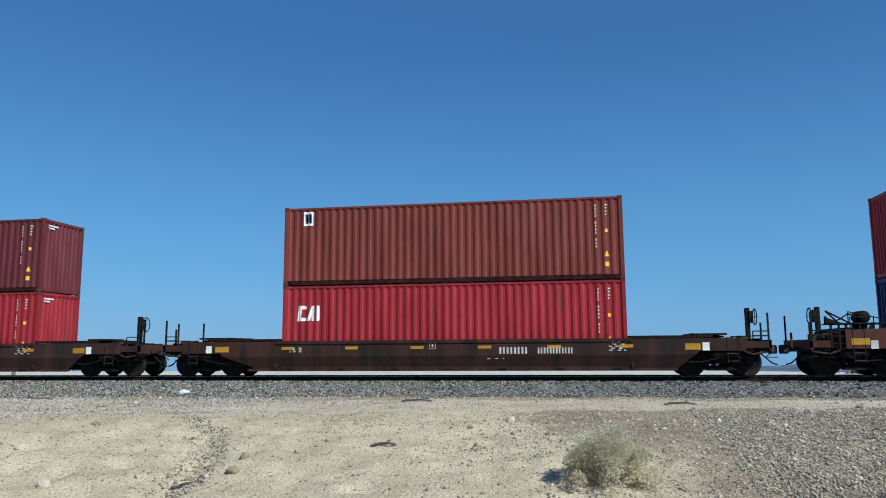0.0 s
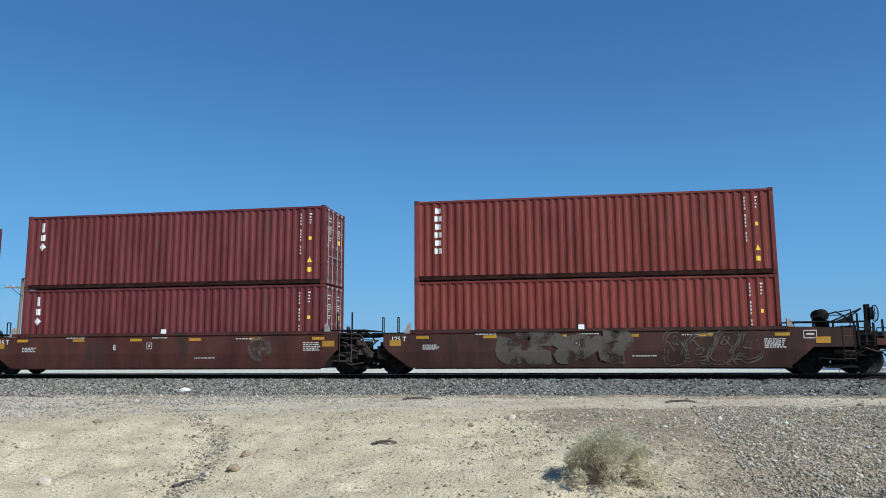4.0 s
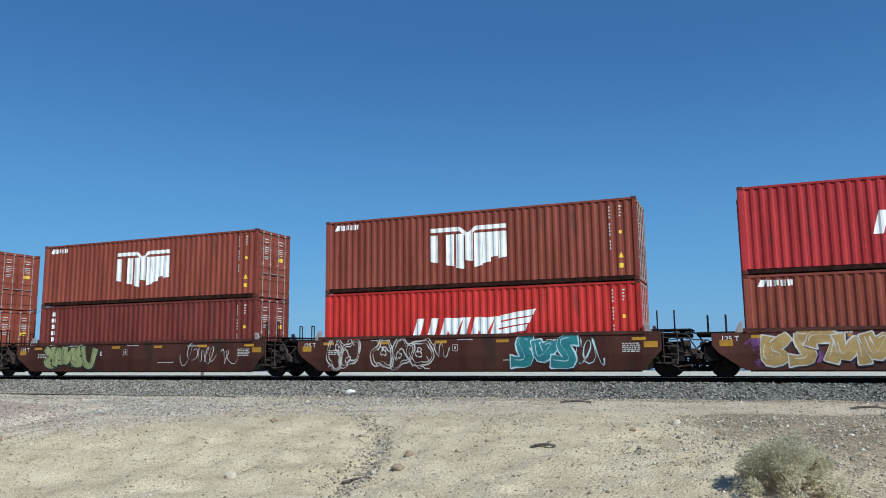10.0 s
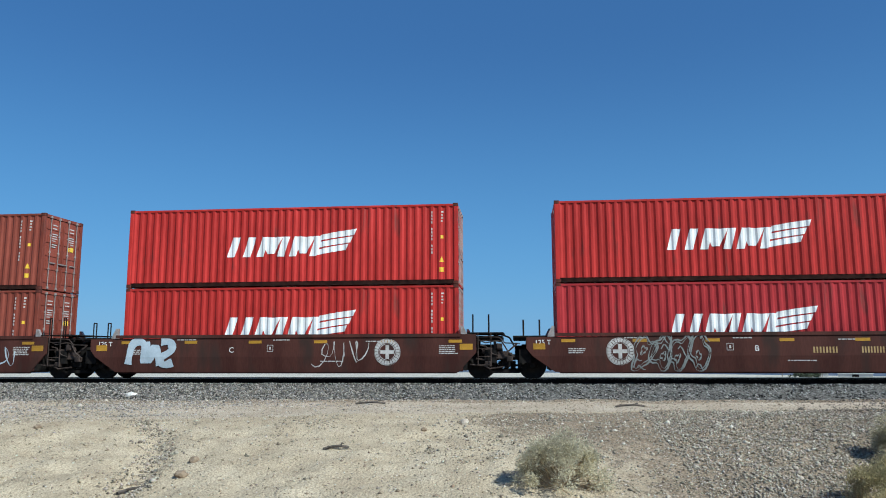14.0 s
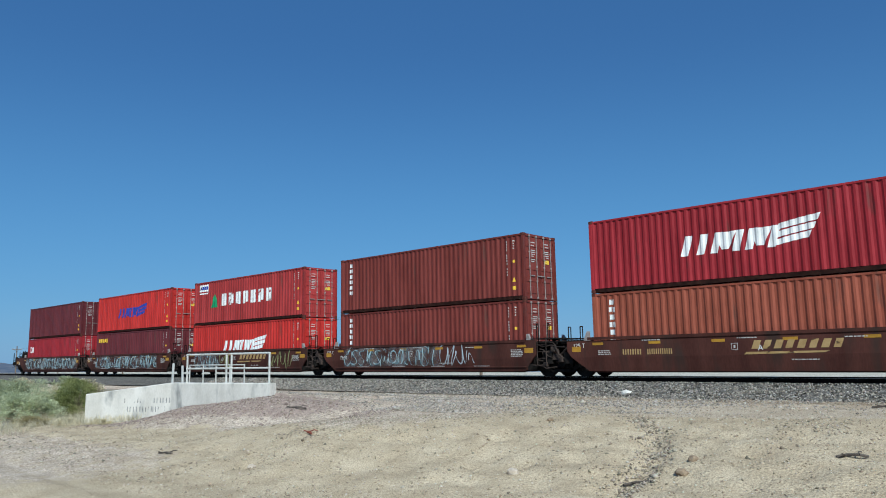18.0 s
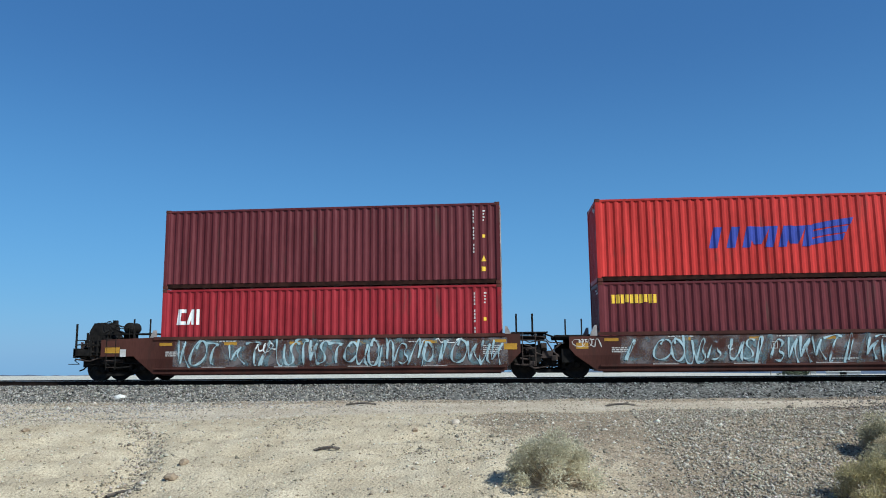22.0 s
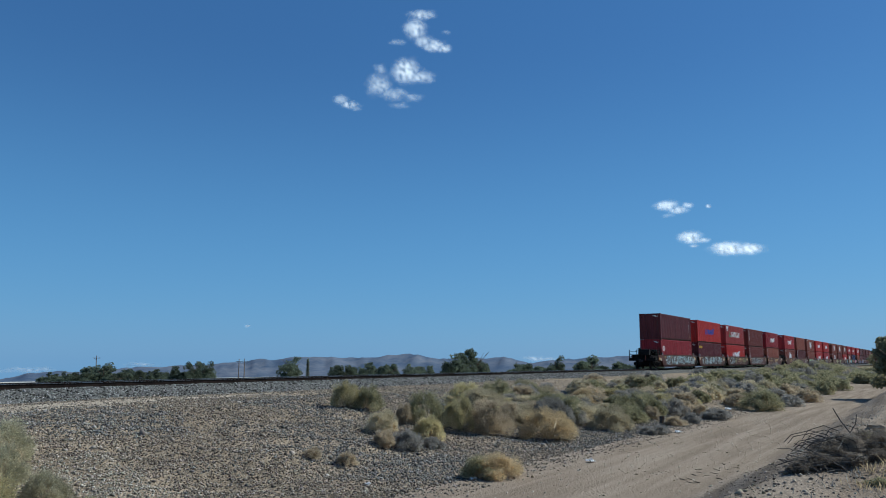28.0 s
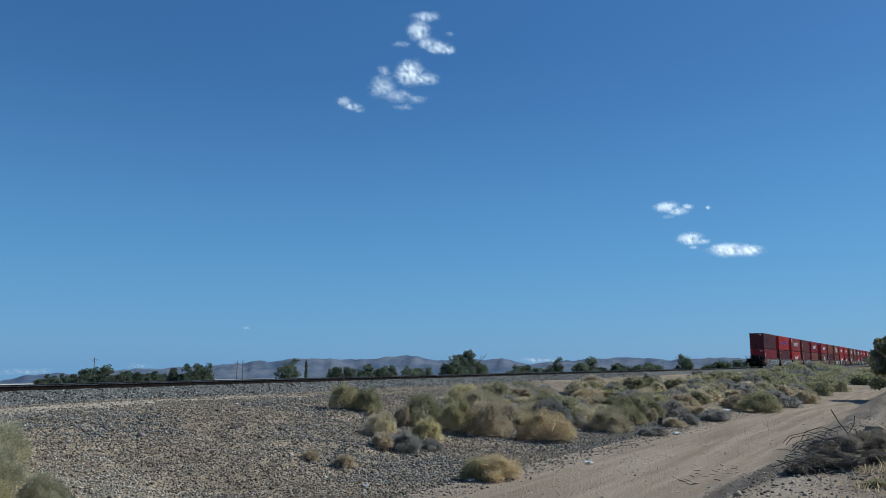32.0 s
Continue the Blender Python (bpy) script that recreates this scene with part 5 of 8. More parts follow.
    if wheel:
        a = cd - 1.05
        st, y = Build(), 0.35 if wheel == "rear" else -0.65
        st.box(min(X(a), X(a + 0.12)), max(X(a), X(a + 0.12)), y - 0.1, y + 0.1, 1.0, 2.25)
        st.box(min(X(a + 0.1), X(a + 0.22)), max(X(a + 0.1), X(a + 0.22)), y - 0.15, y + 0.15, 1.75, 2.15)
        part("brake_stand", st.mesh("brake_stand", M["iron"]), car, "black hand-brake stand")
        hw, n = Build(), 16
        c = Vector((X(a + 0.3), y, 1.95))
        ring = [c + Vector((0, 0.27 * math.cos(2 * math.pi * i / n), 0.27 * math.sin(2 * math.pi * i / n))) for i in range(n + 1)]
        hw.path(ring, 0.018, 5)
        for i in range(0, n, 4):
            hw.tube(c, ring[i], 0.012, 5)
        part("brake_wheel", hw.mesh("brake_wheel", M["iron"]), car, "spoked hand-brake wheel")
    if wheel == "rear":
        part("equipment_box", Build().plate([(X(2.2), top - 0.05), (X(3.0), top - 0.05), (X(2.95), 1.8), (X(2.78), 2.1), (X(2.5), 2.12), (X(2.45), 1.8)], -0.75, 0.45).mesh("equipment_box", M["iron"]), car, "bulky black equipment housing")
        # added black sheet that keeps the space behind the bogie dark
        part("shield_plate", Build().box(min(X(1.2), X(cd - 0.6)), max(X(1.2), X(cd - 0.6)), -1.0, -0.94, 0.5, top - 0.06).mesh("shield_plate", M["iron"]), car, "black shield plate behind the bogie")
        for z in (1.52, 1.85):
            part("end_rail", Build().tube((X(cd - 0.54), 0.62, z), (X(cd - 0.54), 1.42, z), 0.02, 6).mesh("end_rail", M["iron"]), car)
        part("end_post", Build().box(min(X(cd - 0.52), X(cd - 0.57)), max(X(cd - 0.52), X(cd - 0.57)), 0.6, 0.66, 1.0, 2.05).mesh("end_post", M["iron"]), car, "black upright end post")
        part("post_brace", Build().tube((X(cd - 0.55), 1.4, 1.75), (X(cd - 1.5), 1.4, 1.05), 0.025, 6).mesh("post_brace", M["iron"]), car)
        for a in (0.35, 0.95):
            part("grab_post", Build().tube((X(a), -1.3, top - 0.1), (X(a), -1.3, 2.2), 0.03, 6).mesh("grab_post", M["iron"]), car, "black upright grab iron")
    if kind == "out":
        part("marker_post", Build().box(min(X(cd - 0.22), X(cd - 0.16)), max(X(cd - 0.22), X(cd - 0.16)), -0.5, -0.44, 0.9, 1.42).mesh("marker_post", M["casting"]), car, "reddish short upright post")
        part("post_bracket", Build().box(min(X(cd - 0.5), X(cd - 0.15)), max(X(cd - 0.5), X(cd - 0.15)), -0.5, -0.4, 0.86, 0.92).mesh("post_bracket", M["iron"]), car)
    k = Build()
    k.box(min(X(cd - 0.75), X(cd - 0.12)), max(X(cd - 0.75), X(cd - 0.12)), -0.11, 0.11, 0.79, 0.97, 0.02)
    k.box(min(X(cd - 0.2), X(cd + 0.06)), max(X(cd - 0.2), X(cd + 0.06)), -0.02, 0.2, 0.72, 1.02, 0.03)
    k.box(min(X(cd - 0.2), X(cd + 0.02)), max(X(cd - 0.2), X(cd + 0.02)), -0.19, -0.06, 0.76, 0.98, 0.03)
    part("coupler", k.mesh("coupler", M["greaseiron"]), car, "grimy cast knuckle coupler")
    hose = Build().path([(X(cd - 0.6), -0.3, 0.78), (X(cd - 0.4), -0.3, 0.6), (X(cd - 0.2), -0.28, 0.42), (X(cd - 0.02), -0.25, 0.36)], 0.025)
    part("air_hose", hose.mesh("air_hose", M["iron"]), car, "hanging black rubber brake hose")
    lever = Build().path([(X(cd - 0.4), -0.1, 0.95), (X(cd - 0.45), -1.3, 0.75), (X(cd - 0.7), -1.42, 0.62), (X(cd - 0.3), -1.42, 0.62)], 0.014)
    part("uncoupling_lever", lever.mesh("uncoupling_lever", M["iron"]), car)


def well_car(left, right, at, letter, sprays, dirty, label, wheels=(True, True)):
    """A well wagon unit; left and right: the kinds of its ends; its origin is under its middle, on the rails."""
    lone = "lone" in (left, right)
    top, bend = (1.25, 0.72) if lone else (1.53, 0.78)
    paint_ = M[dirty]
    car = thing("well_wagon", at, label, "rail wagon", "wagons of the train")
    low, up = body_outline(left, right, top, bend)
    e = LEN / 2
    for s in (-1, 1):
        f = lambda z: -s * side_y(z, bend)
        g = lambda z: f(z) - s * 0.07
        b = Build().plate(up, f, g)
        b.plate([(x, z) for x, z in low], f, g)
        part("side_wall", b.mesh("side_wall", paint_), car, "riveted brown steel side" if s < 0 else "")
        chord = Build().box(-e - 0.1, e + 0.1, min(s * 1.5, s * 1.535), max(s * 1.5, s * 1.535), top - 0.09, top + 0.02)
        part("top_chord", chord.mesh("top_chord", paint_), car)
        chord = Build().box(low[0][0] + 0.9, low[-1][0] - 0.55, min(s * 1.28, s * 1.38), max(s * 1.28, s * 1.38), 0.2, 0.29)
        part("bottom_chord", chord.mesh("bottom_chord", paint_), car)
    if "ledge" in label:
        for s in (-1, 1):
            y = sorted((s * 1.38, s * 1.5))
            part("side_ledge", Build().box(-e - 0.05, e + 0.1, *y, 0.4, 0.46, 0.01).mesh("side_ledge", paint_), car, "rubbed brown ledge along the lower side")
        for k in range(4):
            part("ledge_pad", shared("ledge_pad", M["bar"], lambda: Build().box(-0.42, 0.42, -0.03, 0.03, 0, 0.03)), car, "pale worn step pad", at=pose(-e + 2.1 + 2.6 * k, -1.47, 0.461))
    fl = Build().box(-e, e, -1.38, 1.38, 0.3, 0.36)
    for x in np.arange(-e + 0.4, e, 1.9):
        part("cross_bearer", shared("cross_bearer", paint_, lambda: Build().box(-0.12, 0.12, -1.38, 1.38, 0.22, 0.3)), car, at=pose(x, 0, 0))
    for x in (-e - 0.12, e + 0.12):
        part("bulkhead", shared(("bulkhead", top), paint_, lambda: Build().box(-0.05, 0.05, -1.42, 1.42, 0.3, top - 0.1)), car, at=pose(x, 0, 0))
    part("well_floor", fl.mesh("well_floor", paint_), car)
    # amber reflectors, data panels, unit letter
    refl = -e + 0.35
    while refl < e + 0.3:
        part("reflector", shared("reflector", M["amber"], lambda: Build().box(-0.23, 0.23, -0.006, 0, -0.05, 0.05)), car, "amber reflector plate", at=pose(refl, -HALF_W - 0.001, top - 0.24))
        refl += 2.35
    ends = ((-e - 2.15, 0.26), (e + 2.03, 0.24)) if lone else ((-e - (0.62 if left == "art" else 1.62), 0.2 if left == "art" else 0.27), (e + (0.28 if right == "art" else 1.12), 0.22))
    for x in (-e - 2.66, e + 2.44) if lone else (-e - 1.22,) if left == "out" else ():
        part("white_panel", shared(("white_panel", lone), M["wornwhite" if lone else "dimwhite"], lambda: Build().box(-0.11, 0.11, -0.006, 0, -0.13, 0.13)), car, "worn white square panel", at=pose(x, -HALF_W - 0.001, 0.98 if lone else 1.0))
    for x, w_ in ends:
        part("amber_panel", shared(("amber_panel", w_), M["amber"], lambda: Build().box(-w_, w_, -0.006, 0, -0.1, 0.1)), car, "square amber panel", at=pose(x, -HALF_W - 0.001, 1.1 if not lone else 0.98))
    rng = random.Random(letter + str(at))
    rows = []
    for x0, z0, n, w_ in ((-e + 0.35, 1.0, 3, 0.5), (e - 0.65, 1.12, 5, 0.55), (-0.4, 1.34, 1, 0.6), (e - 3.2, 1.28, 1, 0.6), (-e + 2.2, 1.36, 1, 0.7), (1.3, 0.6, 1, 0.8)):
        for i in range(n):
            x = x0
            while x < x0 + w_:
                d = rng.uniform(0.04, 0.13)
                rows.append(rect(x, x + d, z0 - 0.065 * i, z0 - 0.065 * i + 0.035))
                x += d + 0.025
    rows = [r for r in rows if r[2][1] < top - 0.02 and not lone] or [r for r in rows if r[2][1] < top - 0.02][::2]
    tagged(part("stencil", on_side(rows, bend).mesh("stencil", M["dimwhite"]), car, "small white stencilled data bars"), kind="stuff")
    sq = ribbon(rect(0.0, 0.2, 0.96, 1.18) + [(0.0, 0.96)], 0.022) + [rect(0.07, 0.13, 1.02, 1.12)]
    part("inspection_panel", on_side([[(x - 0.6, z) for x, z in q] for q in sq], bend).mesh("inspection_panel", M["dimwhite"]), car)
    if letter:
        t = part("unit_letter", letter_mesh(letter, 0.26), car, f"white stencilled letter {letter}")
        t.matrix_basis = pose(0.35 if letter in "AB" else -1.9, -HALF_W - 0.004, 0.93, 90, 0, 0)
    if left == "art":
        t = part("load_stencil", letter_mesh("125 T", 0.23), car, "white stencil 125 T")
        t.matrix_basis = pose(-e - 0.55 + 0.05, -HALF_W - 0.004, 1.16, 90, 0, 0)
    if right == "out":
        part("framed_plate", on_side(ribbon(rect(e + 0.55, e + 0.93, 1.16, 1.4) + [(e + 0.55, 1.16)], 0.03, 0.0), bend).mesh("framed_plate", M["dimwhite"]), car, "white framed data plate")
        part("plate_line", on_side([rect(e + 0.62, e + 0.86, 1.26, 1.31)], bend).mesh("plate_line", M["dimwhite"]), car)
    if "plate" in label:
        part("white_plate", shared("white_plate", M["white"], lambda: Build().box(-0.1, 0.1, -0.02, 0, 0, 0.16)), car, "small white plate", at=pose(rng.uniform(-0.5, 0.3), -HALF_W - 0.036, top - 0.02))
    for spray in sprays:
        how, x0, x1, *args = spray
        x0, x1 = x0 - e, x1 - e
        z0, z1 = 0.33, top - 0.08
        if how == "cursive":
            seed, big = args
            part("overspray", on_side([[(x0 - 0.1, z0 + 0.16), (x1 + 0.1, z0 + 0.16), (x1 + 0.05, z1 - 0.04), (x0, z1 - 0.04)]], bend, 0.003).mesh("overspray", M["sprayhaze"]), car, "wide thin grey overspray band")
            for k, stroke in enumerate(cursive(x0, x1, z0 + 0.06, z1 + 0.03, 0.125 * big, seed)):
                part("graffiti", on_side(stroke, bend, 0.006 + 0.0015 * (k % 9)).mesh("graffiti", M["strokeblue"]), car, "tall crowded blue spray stroke")
            for k, stroke in enumerate(cursive(x0 + 0.04, x1 - 0.05, z0 + 0.1, z1, 0.066 * big, seed)):
                part("graffiti", on_side(stroke, bend, 0.021 + 0.001 * (k % 9)).mesh("graffiti", M["strokewhite"]), car, "pale blue-white spray stroke")
            for k, stroke in enumerate(cursive(x0 + 0.3, x1 - 0.3, z0 + 0.2, z1 - 0.05, 0.13 * big, seed + 7)):
                if k % 3 == 0:
                    part("overspray", on_side(stroke, bend, 0.004).mesh("overspray", M["strokehaze"]), car, "thin grey-blue overspray")
        elif how == "scrawl":
            col, w_, seed = args[:3]
            zz = args[3] if len(args) > 3 else (z0 + 0.05, z1)
            long = x1 - x0 > 2.9
            for k, stroke in enumerate(tag(x0, x1, *zz, w_, seed) if long else scrawl(x0, x1, *zz, w_, seed, 0.62)):
                part("graffiti", on_side(stroke, bend, 0.006 + 0.0015 * (k % 9)).mesh("graffiti", M[col]), car, f"scribbled {col} spray paint")
        elif how == "blobs":
            n, fillc, linec, seed = args
            for k, (fill, line, shade, inner) in enumerate(blobs(x0, x1, z0, z1, n, seed)):
                lift = 0.012 + 0.006 * k
                g = part("graffiti", on_side(fill, bend, lift).mesh("graffiti", M[fillc]), car, f"thick bent {fillc} spray-painted stroke")
                if linec != fillc:
                    part("drop_outline", on_side(shade, bend, lift - 0.0032).mesh("drop_outline", M["black"]), g)
                    part("outline", on_side(line, bend, lift - 0.0016).mesh("outline", M[linec]), g)
                    part("inner_line", on_side(inner, bend, lift + 0.0016).mesh("inner_line", M[linec]), g)
        elif how == "patch":
            col, seed = args
            r2, polys, x = random.Random(seed), [], x0
            while x < x1:
                w_ = r2.uniform(0.25, 0.5)
                c_, hh = r2.uniform(0.8, 1.0), r2.uniform(0.35, 0.5)
                polys.append([(x + w_ * 0.9 * math.cos(a) * r2.uniform(0.8, 1.2), min(max(c_ + hh * math.sin(a) * r2.uniform(0.85, 1.2), 0.28), z1 + 0.05)) for a in np.linspace(0, 2 * math.pi, 15)[:-1]])
                x += w_ * 0.8
            for k, p in enumerate(polys):
                part("graffiti", on_side([p], bend, 0.003 + 0.0005 * (k % 6)).mesh("graffiti", M[col]), car, f"sprayed {col} ground colour")
        elif how == "outline":
            n, linec, seed = args
            for k, lines in enumerate(bubble(x0, x1, z0, z1, n, seed)):
                g = part("graffiti", on_side(lines[0], bend, 0.008 + 0.003 * k).mesh("graffiti", M[linec]), car, f"sprayed {linec} outline")
                for line in lines[1:]:
                    part("inner_line", on_side(line, bend, 0.0095 + 0.003 * k).mesh("inner_line", M[linec]), g)
        elif how == "emblem":
            col = args[0]
            b = [[(x0 + 0.43 * math.cos(a), 0.93 + 0.43 * math.sin(a)), (x0 + 0.43 * math.cos(c), 0.93 + 0.43 * math.sin(c)), (x0 + 0.31 * math.cos(c), 0.93 + 0.31 * math.sin(c)),
                  (x0 + 0.31 * math.cos(a), 0.93 + 0.31 * math.sin(a))] for a, c in [(2 * math.pi * i / 24, 2 * math.pi * (i + 0.82) / 24) for i in range(24)]]
            for r in (0.28, 0.45):
                b += ribbon([(x0 + r * math.cos(a), 0.93 + r * math.sin(a)) for a in np.linspace(0, 2 * math.pi, 25)], 0.022)
            b += [rect(x0 - 0.06, x0 + 0.06, 0.69, 1.17), rect(x0 - 0.24, x0 + 0.24, 0.87, 0.99)]
            part("emblem", on_side(b, bend, 0.006).mesh("emblem", M[col]), car, "round emblem with a cross")
        elif how == "bars":
            col, z, hh, n = args
            w_ = (x1 - x0) / n
            polys = []
            for i in range(n):
                polys += [rect(x0 + i * w_, x0 + i * w_ + w_ * 0.28, z, z + hh), rect(x0 + i * w_ + w_ * 0.5, x0 + i * w_ + w_ * 0.75, z, z + hh)]
            tagged(part("number_bars", on_side(polys, bend, 0.006).mesh("number_bars", M[col]), car), kind="stuff")
        elif how == "swoosh":
            polys = []
            w_ = (x1 - x0) / 4.2
            for i in range(4):
                u = x0 + 0.25 + i * w_
                polys += [slant(u, u + w_ * 0.32, 0.98, 1.26, 0.4), slant(u + w_ * 0.5, u + w_ * 0.8, 0.98, 1.26, 0.4)]
            polys += [[(x0, 0.8), (x1 - 0.5, 0.83), (x1 - 0.35, 0.89), (x0 + 0.08, 0.88)]]
            part("wagon_mark", on_side(polys, bend, 0.006).mesh("wagon_mark", M["gold"]), car, "faded gold slanted mark")
    end_gear(car, left, -1, wheels[0])
    end_gear(car, right, 1, wheels[1])
    if right == "art":
        add_bogie(car, e + 1.63)
    else:
        add_bogie(car, e + ENDS[right] - 2.0)
    if left != "art":
        add_bogie(car, -e - ENDS[left] + (2.2 if left == "out" else 2.0))
    return car


def train_x(t):
    """How far the train has come at t seconds; it slows a little."""
    return 16.4146 * t - 0.0382 * (t - 16) ** 2 + float(np.interp(t, [23.0, 23.5, 24.0, 25.0], [0, 0.33, 0.28, 0]))


# place of the near left container corner, ends, upper and lower container, doors, unit letter, sprays
TRAIN = [
    (20.6, "out", "art", ("crimson", "none"), ("blue", "none"), 1, "", []),
    (-0.33, "lone", "lone", ("oxide", "badge"), ("crimson", "three"), -1, "", [("bars", 7.9, 8.9, "dimwhite", 0.78, 0.22, 4), ("bars", 9.2, 10.4, "dimwhite", 0.78, 0.2, 6)]),
    (-22.43, "lone", "lone", ("maroon", "sticker"), ("crimson", "three"), -1, "", [("scrawl", 2.0, 4.0, "dust", 0.02, 7)]),
    (-44.51, "lone", "lone", ("fadedred", "word"), ("redorange", "word"), -1, "", [("patch", 6.5, 13.4, "mint", 4), ("blobs", 6.6, 13.3, 8, "lavender", "paleviolet", 3), ("bars", 0.3, 1.3, "dimwhite", 0.85, 0.16, 4), ("bars", 1.5, 2.5, "dimwhite", 0.85, 0.16, 6)]),
    (-65.40, "art", "out", ("oxide", "column"), ("oxide", "none"), 1, "A", [("blobs", 3.0, 7.4, 5, "dust", "dust", 11), ("outline", 8.4, 11.4, 4, "dust", 12)]),
    (-80.92, "art", "art", ("darkred", "short"), ("darkred", "short"), 1, "E", [("emblem", 9.9, 9.9, "dust")]),
    (-96.33, "art", "art", ("darkred", "short"), ("darkred", "short"), 1, "D", [("scrawl", 4, 7, "skyline", 0.04, 21)]),
    (-111.74, "art", "art", ("darkred", "short"), ("darkred", "short"), 1, "C", [("outline", 0.7, 4.4, 4, "skyline", 31), ("scrawl", 4.3, 5.6, "skyline", 0.04, 32), ("outline", 6.0, 10.0, 4, "skyline", 33), ("emblem", 10.7, 10.7, "gold")]),
    (-127.25, "out", "art", ("bright", "flag"), ("orange", "column"), 1, "B", [("scrawl", 1.7, 3.4, "skyline", 0.05, 41, (0.9, 1.3)), ("outline", 7.0, 11.2, 4, "skyline", 42)]),
    (-146.88, "art", "out", ("red", "flag"), ("blue", "yellowword"), 1, "B", [("blobs", 7.35, 10.75, 4, "pink", "black", 51), ("bars", 1.1, 2.1, "dimwhite", 0.9, 0.22, 4), ("bars", 2.3, 3.5, "dimwhite", 0.9, 0.22, 6), ("swoosh", 6.0, 7.6)]),
    (-162.36, "art", "art", ("red", "flag"), ("brown", "crest"), 1, "C", [("patch", 0.2, 4.9, "plum", 60), ("blobs", 0.5, 3.9, 5, "ochre", "dimwhite", 61), ("patch", 5.2, 9.1, "plum", 65), ("blobs", 5.4, 8.6, 4, "teal", "paleblue", 62), ("scrawl", 4.0, 5.0, "plum", 0.09, 63)]),
    (-177.77, "art", "art", ("brown", "crest"), ("bright", "flag"), 1, "D", [("outline", 0.3, 1.6, 2, "dimwhite", 71), ("outline", 2.3, 4.6, 3, "dimwhite", 72), ("scrawl", 4.6, 5.6, "dimwhite", 0.03, 73), ("blobs", 7.8, 10.0, 3, "deepteal", "paleblue", 74), ("scrawl", 10.0, 10.9, "paleblue", 0.05, 75)]),
    (-193.23, "art", "art", ("brown", "crest"), ("oxide", "column"), 1, "E", [("blobs", 0.8, 3.8, 5, "lime", "black", 81), ("scrawl", 8.8, 10.4, "dimwhite", 0.035, 82), ("scrawl", 10.7, 11.4, "dimwhite", 0.03, 83)]),
    (-208.63, "out", "art", ("brown", "crest"), ("brown", "crest"), 1, "A", [("blobs", 8.9, 11.4, 4, "lime", "black", 91), ("swoosh", 6.2, 8.9), ("bars", 0.9, 1.7, "gold", 0.86, 0.2, 4), ("bars", 1.9, 2.9, "gold", 0.86, 0.2, 6), ("scrawl", 4.7, 5.2, "dimwhite", 0.03, 92)]),
    (-228.35, "art", "out", ("bright", "flag"), ("red", "flag"), 1, "B", [("emblem", 2.05, 2.05, "dimwhite"), ("outline", 2.5, 4.9, 4, "grey", 101), ("bars", 8.2, 9.0, "gold", 0.86, 0.2, 4), ("bars", 9.7, 10.8, "gold", 0.86, 0.2, 6)]),
    (-243.91, "art", "art", ("bright", "flag"), ("bright", "flag"), 1, "C", [("blobs", 0.4, 2.1, 3, "silver", "silver", 111), ("scrawl", 7.3, 9.0, "dimwhite", 0.03, 112), ("emblem", 9.75, 9.75, "dimwhite")]),
    (-259.46, "art", "art", ("brown", "crest"), ("brown", "column"), 1, "", [("blobs", 0.35, 5.4, 5, "mint", "dimwhite", 121), ("scrawl", 5.6, 7.1, "dimwhite", 0.03, 122, (0.6, 1.2)), ("scrawl", 7.5, 8.9, "silver", 0.05, 123), ("emblem", 9.85, 9.85, "dimwhite"), ("scrawl", 10.5, 11.6, "silver", 0.05, 124)]),
    (-275.14, "art", "art", ("orange", "none"), ("darkred", "short"), 1, "E", [("emblem", 9.85, 9.85, "dimwhite"), ("scrawl", 4.0, 6.0, "dust", 0.04, 131)]),
    (-290.72, "out", "art", ("red", "flag"), ("brown", "crest"), 1, "A", [("scrawl", 7.0, 10.0, "silver", 0.05, 141), ("swoosh", 3.0, 5.8)]),
    (-310.44, "art", "out", ("crimson", "flag"), ("orange", "column"), 1, "A", [("swoosh", 5.9, 8.9), ("bars", 1.4, 2.2, "gold", 0.86, 0.2, 4), ("bars", 2.4, 3.4, "gold", 0.86, 0.2, 6)]),
    (-325.84, "art", "art", ("oxide", "column"), ("oxide", "column"), 1, "E", [("cursive", 0.7, 7.4, 151, 0.6), ("scrawl", 7.5, 9.5, "silver", 0.04, 152)]),
    (-341.27, "art", "art", ("fadedred", "word"), ("bright", "flag"), 1, "D", [("cursive", 0.8, 3.8, 161, 0.7), ("scrawl", 3.8, 5.0, "lime", 0.05, 162), ("swoosh", 5.9, 8.9), ("scrawl", 9.3, 11.5, "lime", 0.05, 163)]),
    (-356.69, "art", "art", ("bright", "blueflag"), ("maroon", "goldword"), 1, "C", [("cursive", 0.7, 10.9, 171, 0.95), ("scrawl", -0.9, 0.1, "dimwhite", 0.035, 172, (1.05, 1.35))]),
    (-372.18, "out", "art", ("maroon", "none"), ("crimson", "three"), 1, "", [("cursive", 0.7, 12.3, 181, 1.0), ("scrawl", 3.6, 4.3, "white", 0.05, 182, (0.95, 1.4)), ("scrawl", 9.9, 11.0, "white", 0.04, 183, (1.2, 1.45))]),
]
MOVING = []
